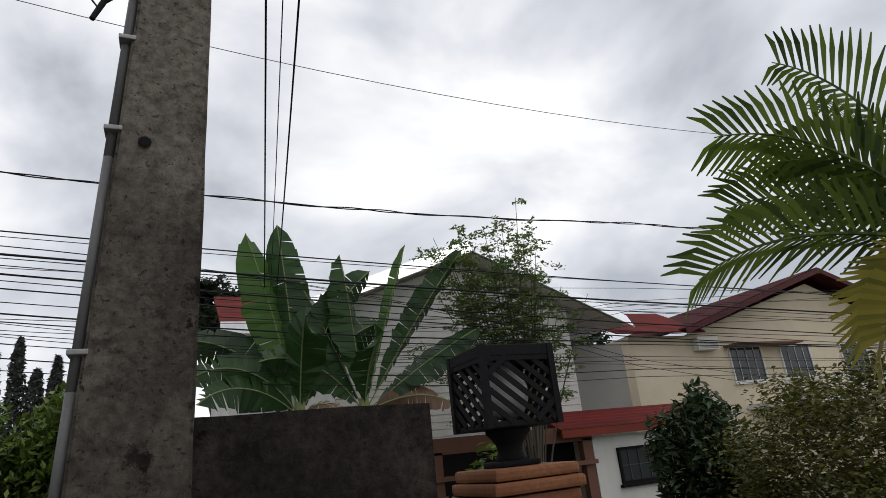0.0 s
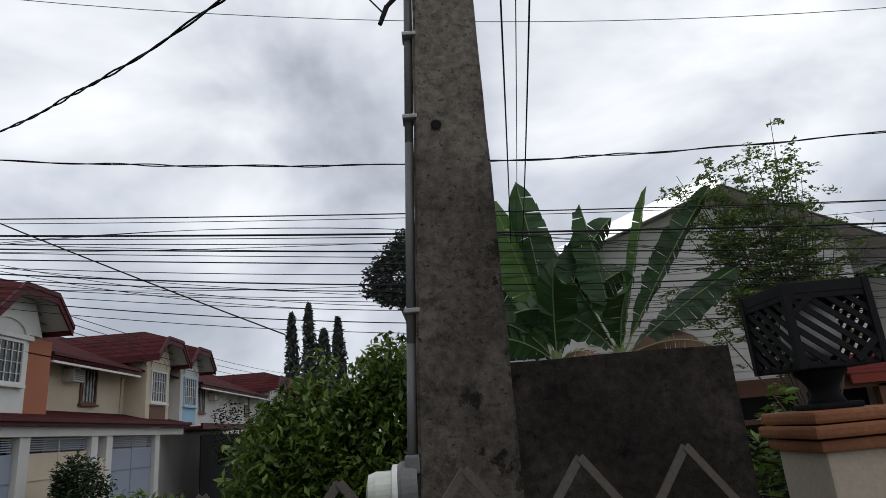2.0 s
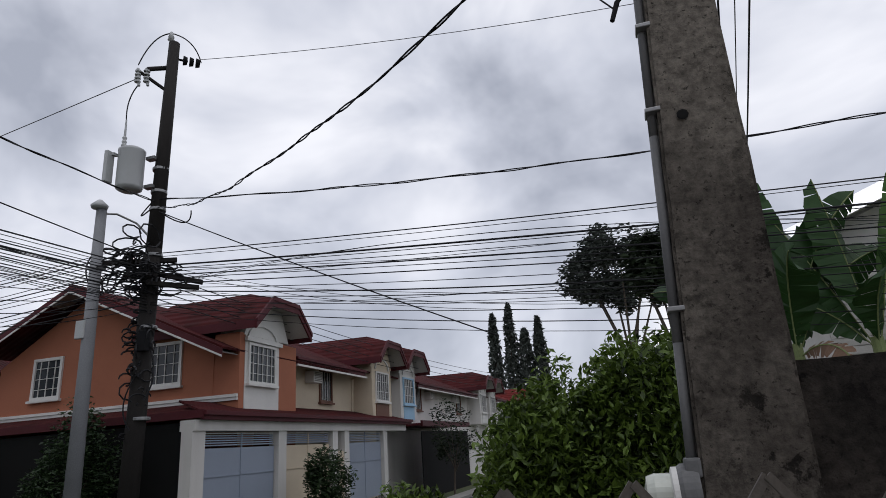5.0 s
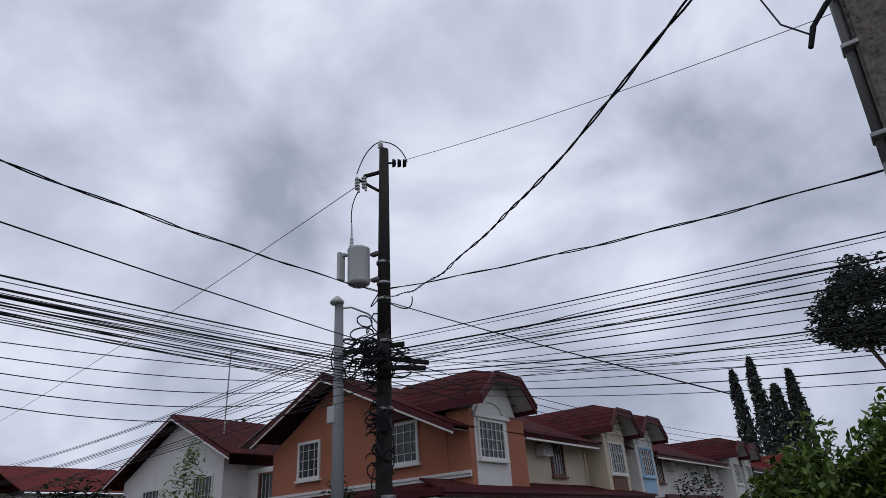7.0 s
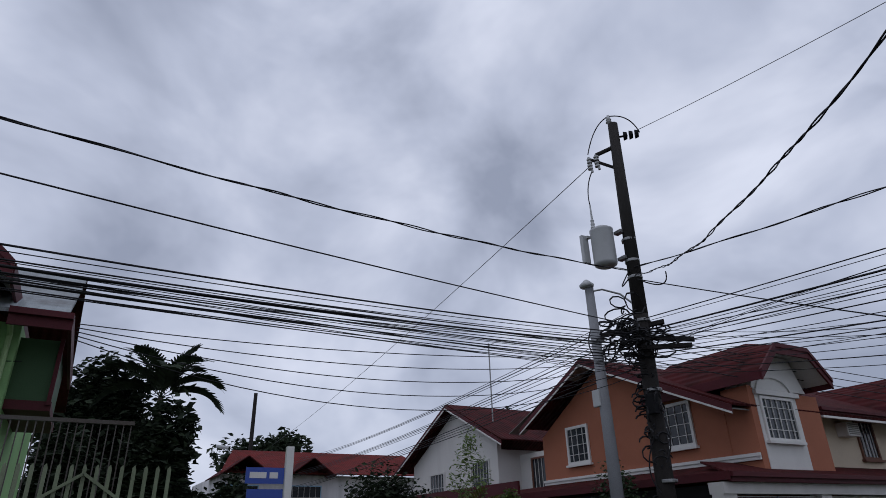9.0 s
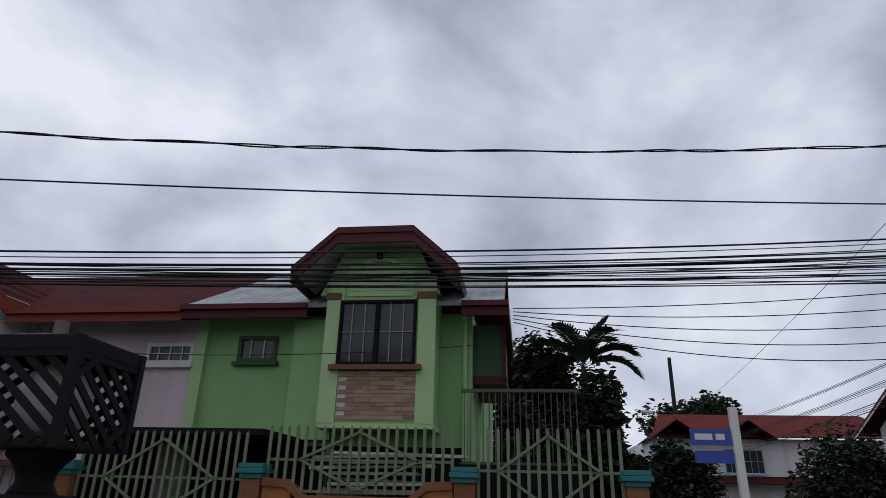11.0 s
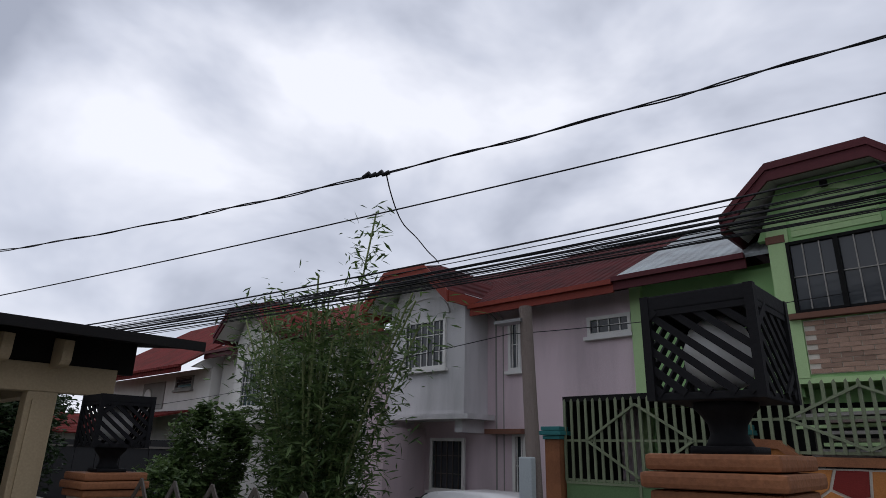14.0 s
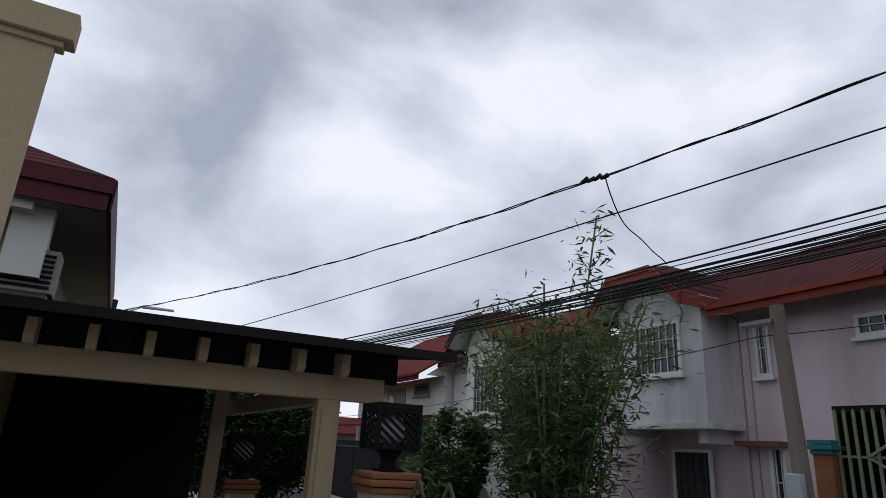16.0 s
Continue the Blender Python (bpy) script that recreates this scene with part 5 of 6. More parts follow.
rod(bm, (-11.3, 11.1, 10.75), (-11.75, 10.66, 11.15), 0.045)
rod(bm, (-11.3, 11.1, 11.5), (-11.7, 10.7, 11.2), 0.03)
rod(bm, (-11.65, 10.75, 11.28), (-11.35, 11.05, 11.42), 0.06)
part("fuse_bracket", bm, POLEWOOD, up)
for k, (dx, dz) in enumerate(((0.0, 0.0), (0.14, 0.05))):
    bm = bmesh.new()
    rod(bm, (-11.8 + dx, 10.6 + dx, 11.25 + dz), (-11.76 + dx, 10.64 + dx, 10.75 + dz), 0.035)
    for i in range(4):
        z = 10.85 + i * 0.1 + dz
        rod(bm, (-11.79 + dx, 10.61 + dx, z), (-11.79 + dx, 10.61 + dx, z + 0.04), 0.075)
    part("fuse_cutout", bm, TANK, up)
for z in (7.45, 7.9, 8.5, 6.3, 4.6, 2.6):
    part("band", lathe(bmesh.new(), (-11.3, 11.1, z), [(0.185, 0), (0.19, 0.01), (0.19, 0.06), (0.185, 0.07)], 14), STEEL, up)
    part("bolt", boxes((-11.52, -11.08, 11.08, 11.12, z + 0.02, z + 0.05)), STEEL, up)
for a, b in (((-11.5, 10.9, 5.95), (-10.5, 11.85, 5.75)), ((-12.2, 10.4, 6.1), (-10.9, 11.4, 6.25)), ((-11.2, 10.8, 5.6), (-10.4, 11.6, 5.55))):
    bm = bmesh.new()
    bar(bm, a, b, 0.12, 0.1)
    part("crossarm", bm, POLEWOOD, up, "dark timber crossarm")
tr = thing("transformer", (-11.76, 10.63, 7.9), "light grey cylindrical pole transformer", "transformer")
part("tank", lathe(bmesh.new(), (-11.76, 10.63, 7.88), [(0.2, 0), (0.29, 0.05), (0.3, 0.1), (0.3, 0.98), (0.31, 1.0), (0.31, 1.05), (0.2, 1.12)], 28), TANK, tr, "", True)
part("bushing", lathe(bmesh.new(), (-11.9, 10.5, 9.0), [(0.05, 0), (0.07, 0.05), (0.045, 0.1), (0.06, 0.15), (0.04, 0.2), (0.055, 0.26), (0.03, 0.3), (0.02, 0.75)], 12), TANK, tr)
part("radiator", boxes((-12.16, -12.06, 10.2, 10.42, 8.05, 8.85), bevel=0.02), TANK, tr, "pale cooling panel")
part("radiator", boxes((-12.06, -11.99, 10.32, 10.44, 8.75, 8.82)), TANK, tr)
for z in (8.0, 8.75):
    part("bracket", boxes((-11.55, -11.3, 10.85, 11.0, z, z + 0.08)), STEEL, tr)
lp = thing("street_lamp", (-12.3, 10.2, -0.45), "grey spun-concrete pole with street lamp arm", "street lamp")
bm = bmesh.new()
rod(bm, (-12.12, 10.3, -0.45), (-12.12, 10.27, 7.4), 0.17, 0.11, 16)
part("shaft", bm, POLEGREY, lp, "", True)
bm = bmesh.new()
for a, b in zip([(-12.05, 10.3, 7.25), (-11.9, 10.5, 7.28), (-11.6, 10.8, 7.1), (-11.35, 11.0, 6.75)], [(-11.9, 10.5, 7.28), (-11.6, 10.8, 7.1), (-11.35, 11.0, 6.75), (-11.3, 11.05, 6.7)]):
    rod(bm, a, b, 0.025)
part("arm", bm, STEEL, lp)
part("lamp_head", lathe(bmesh.new(), (-12.12, 10.2, 7.36), [(0.05, -0.02), (0.17, 0.0), (0.19, 0.06), (0.1, 0.15), (0.05, 0.2)], 16), TANK, lp, "", True)
part("meter_box", boxes((-12.35, -12.1, 10.12, 10.2, 4.35, 4.75), bevel=0.02), TANK, lp)
part("band", boxes((-12.26, -11.98, 10.14, 10.42, 5.9, 5.96)), STEEL, lp)
pk = thing("short_pole", (-8.75, -7.05, -0.45), "rough weathered timber pole with grey pipe", "utility pole")
bm = bmesh.new()
rod(bm, (-8.75, -6.82, -0.45), (-8.75, -6.98, 3.8), 0.12, 0.095, 12)
part("shaft", bm, OLDWOOD, pk)
part("sleeve", boxes((-8.62, -8.5, -6.98, -6.76, -0.45, 1.55), bevel=0.02), SLEEVE, pk)
part("bracket", boxes((-8.8, -8.6, -7.5, -6.98, 3.55, 3.6)), STEEL, pk)
sp = thing("south_pole", (0.5, -27.6, -0.45), "distant dark utility pole with street lamp arm", "utility pole")
bm = bmesh.new()
rod(bm, (0.5, -27.6, -0.45), (0.2, -27.6, 6.3), 0.25, 0.24, 10)
part("shaft", bm, POLEWOOD, sp)
bm = bmesh.new()
rod(bm, (0.2, -27.6, 5.6), (-0.9, -27.4, 6.15), 0.03)
rod(bm, (-0.9, -27.4, 6.15), (-2.0, -27.2, 6.12), 0.07, 0.05)
part("lamp_arm", bm, TANK, sp)
wp = thing("far_pole", (-58, 11.5, -0.45), "thin dark distant utility pole with street lamp", "utility pole")
bm = bmesh.new()
rod(bm, (-58, 12.27, -0.45), (-58, 12.27, 13.7), 0.22, 0.16, 8)
part("shaft", bm, POLEWOOD, wp)
bm = bmesh.new()
rod(bm, (-58, 12.2, 7.0), (-58, 10.2, 8.9), 0.05)
rod(bm, (-58, 10.4, 8.9), (-58, 9.4, 9.0), 0.14)
part("lamp_arm", bm, TANK, wp)
sg = thing("street_sign", (-10.96, 2.69, -0.45), "blue street name sign with white marks on a white post", "sign")
part("post", boxes((-11.43, -11.33, 2.53, 2.65, -0.45, 3.05), bevel=0.01), TRIM, sg)
pl = part("plate", boxes((-11.39, -11.37, 1.92, 2.52, 2.48, 2.72)), SIGNBLUE, sg, "blue enamel plate")
part("plate", boxes((-11.39, -11.37, 1.96, 2.52, 2.22, 2.40)), SIGNBLUE, sg)
for i, (a, b) in enumerate(((1.98, 2.24), (2.29, 2.42))):
    part("text_bar", boxes((-11.37, -11.364, a, b, 2.56, 2.65)), TRIM, pl)

# ---- overhead cables ----
rng = random.Random(3)
U0, S0 = (-11.3, 11.1), (0.5, -27.5)


def south_run(z0, zm, z1, dx=0.0, n=48):
    out = []
    for i in range(n + 1):
        k = i / n
        z = z0 * (1 - k) * (1 - 2 * k) + zm * 4 * k * (1 - k) + z1 * k * (2 * k - 1)
        out.append((U0[0] + (S0[0] - U0[0]) * k - 1.9 * 4 * k * (1 - k) + dx * (0.3 + k), U0[1] + (S0[1] - U0[1]) * k, z))
    return out


def east_run(z0, zm, z1, dy=0.0, n=40):
    """Heights at the pole, abreast of the yard and ten metres on; runs on east."""
    out = []
    for i in range(n + 1):
        k = i / n * 1.75
        z = z0 * (1 - k) * (1 - 2 * k) + zm * 4 * k * (1 - k) + z1 * k * (2 * k - 1) if k <= 1 else z1 + (k - 1) * (z1 - zm) * 1.5
        out.append((-11.3 + 20.3 * k, 11.0 + dy, z))
    return out


SOUTH = ((7.66, 6.09, 5.7, 0.024, 0), (6.17, 5.37, 3.73, 0.012, 0), (5.99, 4.34, 3.1, 0.014, 0), (5.92, 4.25, 3.05, 0.007, 0.05), (5.85, 4.16, 3.0, 0.008, 0), (5.78, 4.18, 3.01, 0.011, 0), (5.71, 4.09, 2.96, 0.018, 0.05), (5.64, 4.11, 2.97, 0.011, 0), (5.57, 4.02, 2.91, 0.008, 0.1), (5.5, 4.04, 2.92, 0.011, 0), (5.42, 4.06, 2.94, 0.008, 0.08), (5.35, 3.97, 2.88, 0.01, 0.05), (5.28, 3.99, 2.89, 0.011, 0.0), (5.21, 3.9, 2.84, 0.008, 0.1), (5.14, 3.92, 2.85, 0.008, 0.0), (5.07, 3.94, 2.86, 0.007, 0.1))
for i, (a, b, c, r, dx) in enumerate(SOUTH):
    if i == 0:
        twisted_cable("overhead_cable", south_run(a, b, c, dx), 0.0115, "twisted black service cable", "cables along the street", 1.8)
    else:
        cable("overhead_cable", south_run(a, b, c, dx), r, CABLE, "thin black overhead cable", "cables along the street")
EAST = [(7.72, 6.66, 6.6, 0.022, 0), (6.35, 5.64, 5.12, 0.012, 0), (6.3, 5.59, 5.15, 0.007, 0.1), (6.05, 5.24, 4.65, 0.02, 0), (6.0, 5.21, 4.61, 0.008, 0.1), (5.9, 5.05, 4.41, 0.008, 0), (5.85, 4.92, 4.17, 0.014, 0.1), (5.75, 4.78, 3.95, 0.008, 0), (5.65, 4.68, 3.85, 0.012, 0.1), (5.55, 4.45, 3.95, 0.008, 0), (5.5, 4.28, 3.75, 0.014, 0.1), (5.4, 4.13, 3.65, 0.01, 0), (5.3, 3.95, 3.4, 0.007, 0.1), (5.2, 3.78, 3.3, 0.007, 0), (5.15, 3.55, 3.1, 0.01, 0), (5.05, 3.38, 2.95, 0.007, 0.1)]
for i, (a, b, c, r, dy) in enumerate(EAST):
    if i == 0:
        twisted_cable("overhead_cable", east_run(a, b, c, dy), 0.0115, "twisted black service cable", "cables across the side street", 1.8, 2)
    else:
        cable("overhead_cable", east_run(a, b, c, dy), r, CABLE, "thin black overhead cable", "cables across the side street")
cable("power_line", sag((-10.8, 11.5, 11.8), (24, 11.5, 10.9), 1.54), 0.008, BARECABLE, "bare grey high power line", "", 0, 0)
cable("power_line", sag((-11.8, 10.6, 10.95), (-75, 17, 10.5), 0.6), 0.012, BARECABLE, "bare grey high power line")
for i in range(11):
    z = 5.1 + 0.14 * i
    cable("overhead_cable", sag((-11.6, 10.9, z + 0.1), (-70 + i, 12 + i * 0.35, 4.6 + 0.36 * i), 0.5 + 0.12 * (i % 4)), 0.009 + 0.005 * (i % 3 == 0), CABLE, "thin black overhead cable", "cables up the side street")
for i in range(4):
    cable("overhead_cable", sag((-11.2, 11.1, 5.3 + 0.2 * i), (-10.6, 62, 6.5 + 0.4 * i), 0.8), 0.011, CABLE, "thin black overhead cable", "cables past the row houses")
twisted_cable("service_drop", [Vector((-11.2 + 10.68 * k, 11.0 - 8.4 * k, z)) for k, z in ((0, 7.5), (0.14, 6.82), (0.28, 6.2), (0.45, 5.6), (0.63, 5.15), (0.71, 4.97), (0.79, 4.84), (0.86, 4.76), (0.93, 4.74), (0.99, 4.76))], 0.009, "thick twisted service cable to the pole", "", 0.8)
for a, b, c in (((-11.3, 11.1, 12.5), (-11.62, 10.8, 12.35), (-11.8, 10.6, 11.35)), ((-11.3, 11.1, 12.5), (-10.85, 11.45, 12.45), (-10.72, 11.6, 11.75)), ((-11.78, 10.62, 10.75), (-11.95, 10.47, 10.3), (-11.9, 10.5, 9.72)), ((-11.35, 11.0, 7.7), (-11.7, 10.7, 7.0), (-11.4, 11.0, 7.5)), ((-11.2, 11.1, 7.4), (-10.6, 11.5, 6.9), (-10.5, 11.3, 7.4)), ((-12.1, 10.2, 6.3), (-12.35, 10.1, 6.0), (-12.2, 10.2, 5.6)), ((-11.3, 10.9, 3.6), (-11.7, 10.7, 2.9), (-11.4, 10.9, 2.4)), ((-11.2, 10.9, 4.4), (-10.8, 11.1, 3.6), (-11.1, 10.9, 3.0))):
    a, b, c = Vector(a), Vector(b), Vector(c)
    cable("jumper_wire", [a * (1 - k) ** 2 + b * 2 * k * (1 - k) + c * k * k for k in [i / 12 for i in range(13)]], 0.016, CABLE, "looped black jumper wire on the utility pole", "jumper wires")
rc = random.Random(17)
for i in range(9):
    cable("overhead_cable", east_run(rc.uniform(5.1, 6.2), rc.uniform(3.5, 5.4), rc.uniform(3.1, 5.0), rc.uniform(-0.3, 0.3)), 0.006, CABLE, "thin black overhead cable", "cables across the side street")
for i in range(7):
    cable("overhead_cable", south_run(rc.uniform(4.9, 5.8), rc.uniform(3.75, 4.2), rc.uniform(2.7, 3.2), rc.uniform(-0.2, 0.2)), 0.006, CABLE, "thin black overhead cable", "cables along the street")
for i in range(5):
    cable("house_service_drop", sag((-11.35, 10.8, 5.5 - 0.12 * i), (-11.15, -0.75, 4.62 - 0.06 * i), 0.25 + 0.17 * i), 0.008, CABLE, "thin black service wire to the green house", "wires to the green house")
cable("service_drop", sag((-11.2, 11.0, 7.4), (-3.3, 11.2, 3.55), 0.05), 0.014, CABLE, "slanting black service cable")
for i, (dx, z) in enumerate(((0.0, 5.3), (0.1, 5.25), (0.2, 5.3))):
    cable("service_drop", sag((-0.08 + dx * 1.3, 2.65, z), (1.6 + 0.1 * i, 16.0, 5.0), 0.2), 0.009 if i != 1 else 0.005, CABLE, "thin service wire to the house across", "wires over the side street")
cable("house_drop", [(-7.12 - 3.4 * k, -8.62 - 1.95 * k - 0.9 * k * (1 - k) ** 2, 6.05 - 0.45 * k - 1.3 * k * (1 - k) ** 2 + 0.025 * math.sin(14 * k)) for k in [i / 24 for i in range(25)]], 0.012, CABLE, "curling black wire down to the pink house")
sj = thing("cable_splice", (-7.1, -8.85, 6.06), "black taped splice hanging on the twisted cable", "splice")
bm = bmesh.new()
for k in range(4):
    rod(bm, (-7.19 + 0.05 * k, -8.62 - 0.11 * k, 6.07 + 0.03 * (k % 2)), (-7.16 + 0.05 * k, -8.76 - 0.11 * k, 6.05), 0.042, 0.03)
part("tape_wrap", bm, CABLE, sj)
cable("roadside_wire", sag((-8.75, -7.3, 3.4), (-12, -1.4, 4.2), 0.12), 0.007, CABLE, "thin wire from the short pole")
cable("roadside_wire", sag((-8.75, -7.3, 3.4), (-8.2, -30, 2.6), 0.3), 0.007, CABLE, "thin wire from the short pole")
tg = thing("cable_tangle", (-11.5, 10.9, 5.6), "tangle of looped black cables on the poles", "cables", "", "stuff")
rt = np.random.default_rng(8)
bm = bmesh.new()
for i in range(150):
    c = np.array([-11.5, 10.85, 5.9]) + rt.normal(size=3) * (0.32, 0.32, 0.28)
    if i > 90:
        c = np.array([-11.42, 11.0, 4.3]) + rt.normal(size=3) * (0.12, 0.12, 0.75)
    r, a, tilt = rt.uniform(0.1, 0.42) * (0.6 if i > 90 else 1.0), rt.uniform(0, 6.28), rt.uniform(-0.7, 0.7)
    pts = [c + r * np.array([math.cos(a) * math.cos(s), math.sin(a) * math.cos(s), math.sin(s) * (0.5 + 0.4 * tilt)]) for s in np.linspace(0, rt.uniform(3.5, 6.3), 9)]
    for p0, p1 in zip(pts, pts[1:]):
        rod(bm, p0, p1, 0.02, None, 4)
part("loops", bm, CABLE, tg)
tb = thing("junction_box", (-11.2, 10.85, 4.2), "dark cable junction box on the pole", "box")
part("casing", boxes((-11.28, -11.05, 10.75, 10.92, 4.05, 4.5), bevel=0.02), BLACKIRON, tb)


# ---- plants ----
tree("shrub", "glossy green hedge shrub with light new leaves beside the pole", (-1.0, 4.95, -0.45), 3.12, (0.85, 0.8, 1.5), 30000, 0.08, BUSHLEAF, 1, "shrub", 0.05, 2.3, lumps=34, group="roadside shrubs", lump=0.27, flat=0.8, droop=-0.5)
tree("shrub", "glossy green hedge shrub with light new leaves", (-1.62, 4.8, -0.45), 2.85, (0.78, 0.78, 1.4), 28000, 0.078, BUSHLEAF, 2, "shrub", 0.05, 2.3, lumps=34, group="roadside shrubs", lump=0.27, flat=0.8, droop=-0.5)
tree("shrub", "low glossy green hedge shrub", (-2.6, 4.6, -0.45), 1.95, (0.9, 0.75, 1.1), 24000, 0.075, BUSHLEAF, 3, "shrub", 0.05, 2.3, lumps=30, group="roadside shrubs", lump=0.27, flat=0.8, droop=-0.5)
tree("small_tree", "dark drooping broad-leaved small tree", (7.15, 7.7, -0.45), 3.0, (0.95, 0.9, 1.25), 6000, 0.17, DARKLEAF, 5, "tree", 0.05, 2.4, 18, flat=0.3, droop=0.5)
tree("olive_shrub", "olive-green rounded shrub with small leaves", (6.9, 5.3, -0.45), 2.95, (1.7, 1.5, 1.5), 19800, 0.085, YELLOWLEAF, 6, "shrub", 0.06, 1.8, 34, lump=0.3)
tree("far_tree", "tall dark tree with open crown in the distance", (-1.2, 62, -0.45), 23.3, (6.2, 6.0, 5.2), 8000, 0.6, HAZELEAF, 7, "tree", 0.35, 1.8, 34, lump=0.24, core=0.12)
tree("far_tree", "far dark tree behind the white house", (24, 40, -0.45), 12.5, (6, 5, 4), 4800, 0.6, FARLEAF, 21, "tree", 0.3, 1.8, 14)
tree("far_tree", "far dark tree behind the red roof", (2.0, 45, -0.45), 15.6, (3, 3, 2.6), 4000, 0.6, FARLEAF, 22, "tree", 0.3, 1.8, 14)


def cypress(base, height, r, seed):
    rng = np.random.default_rng(seed)
    t = thing("cypress", base, "tall narrow dark cypress in the distance", "tree", "far cypresses")
    bm = bmesh.new()
    rod(bm, base, (base[0], base[1], base[2] + height * 0.9), 0.2, 0.05)
    part("trunk", bm, BARK, t)
    n = 2200
    k = rng.uniform(0, 1, n) ** 0.8
    a = rng.uniform(0, 6.28, n)
    rr = r * (1 - k) ** 0.45 * rng.uniform(0.5, 1.05, n) * (1 + 0.25 * np.sin(a * 3 + k * 20))
    pts = np.stack([base[0] + rr * np.cos(a), base[1] + rr * np.sin(a), base[2] + 1 + k * (height - 1)], 1)
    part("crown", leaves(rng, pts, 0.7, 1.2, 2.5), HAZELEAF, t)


cypress((-14.05, 69, -0.45), 17.1, 1.15, 1)
cypress((-15.95, 69, -0.45), 16.1, 1.1, 2)
cypress((-10.8, 69, -0.45), 15.2, 1.2, 3)
cypress((-12.4, 69, -0.45), 14.0, 1.4, 4)


def banana_leaf(bm, base, direction, length, width, rise, bend, rng, tears=True):
    """A long blade on an arching midrib, folded along it, torn at the edges."""
    d = Vector((math.cos(direction), math.sin(direction), 0))
    s = Vector((-d.y, d.x, 0))
    n = 22
    pts = []
    fa = rng.uniform(3.7, 5.7)
    face = Vector((math.cos(fa), math.sin(fa), rng.uniform(0.0, 0.5)))
    p = Vector(base)
    pitch = rise
    for i in range(n + 1):
        pts.append((p.copy(), pitch))
        p = p + (d * math.cos(pitch) + Vector((0, 0, math.sin(pitch)))) * (length / n)
        pitch -= bend / n * (0.4 + 1.2 * i / n)
    for side in (-1, 1):
        prev = None
        for i, (q, pt) in enumerate(pts):
            k = i / n
            up = Vector((0, 0, math.cos(pt))) - d * math.sin(pt)
            w = width * max(0.0, math.sin(math.pi * min(1, max(0, (k - 0.12) / 0.88)) ** 1.15)) ** 0.55 * rng.uniform(0.9, 1.05)
            st = d * math.cos(pt) + Vector((0, 0, math.sin(pt)))
            sv = st.cross(face).normalized()
            edge = q + sv * side * w + st.cross(sv) * w * 0.5 * rng.uniform(0.7, 1.2)
            cur = (q, edge)
            if prev and i > 2:
                a, b = prev
                if tears and rng.random() < 0.3:
                    b = b.lerp(edge, 0.25) - Vector((0, 0, 0.06))
                    edge = edge.lerp(b, 0.15)
                vs = [bm.verts.new(v) for v in (a, q, edge, b)]
                bm.faces.new(vs)
            prev = cur
    return pts


def banana_plant(base, label, specs, seed, dry=(), pale=()):
    rng = random.Random(seed)
    t = thing("banana_plant", base, label, "banana plant", "banana plants")
    bx, by, bz = base
    top = bz + 3.3
    bm = bmesh.new()
    rod(bm, base, (bx, by, top), 0.16, 0.09, 10)
    part("trunk", bm, STEM, t)
    for i, (ang, ln, wd, rise, bend) in enumerate(specs):
        bm = bmesh.new()
        pts = banana_leaf(bm, (bx, by, top - 0.25), radians(ang), ln, wd, radians(rise), radians(bend), rng)
        bmesh.ops.remove_doubles(bm, verts=bm.verts[:], dist=0.002)
        # Leaves listed in pale take the brighter, lit-looking colour.
        lf = part("leaf", bm, DRYLEAF if i in dry else LITLEAF if i in pale else BANANALEAF, t, "dry brown leaf" if i in dry else "")
        bm = bmesh.new()
        for (a, _), (b, _) in zip(pts, pts[1:]):
            rod(bm, a, b, 0.014, 0.011, 5)
        part("midrib", bm, STEM, lf)
    return t


banana_plant((1.58, 11.2, -0.45), "tall banana plant with broad torn leaves", [(180, 3.5, 0.44, 77, 6), (178, 3.6, 0.40, 86, 4), (185, 2.3, 0.36, 58, 110), (8, 3.2, 0.40, 76, 40), (200, 2.0, 0.34, 40, 90), (265, 2.2, 0.40, 70, 70), (300, 1.3, 0.2, 30, 130), (170, 2.7, 0.36, 60, 70), (10, 2.6, 0.38, 66, 60)], 5, (6,), (0,))
banana_plant((2.75, 11.25, -0.45), "tall banana plant with upright torn leaves", [(178, 3.3, 0.38, 68, 8), (182, 3.05, 0.42, 86, 6), (4, 3.5, 0.18, 73, 3), (0, 4.0, 0.32, 57, 8), (-4, 2.9, 0.32, 36, 12), (-8, 1.9, 0.26, 24, 70), (270, 2.0, 0.34, 66, 75), (190, 2.3, 0.36, 55, 80)], 6, (5,), (2,))


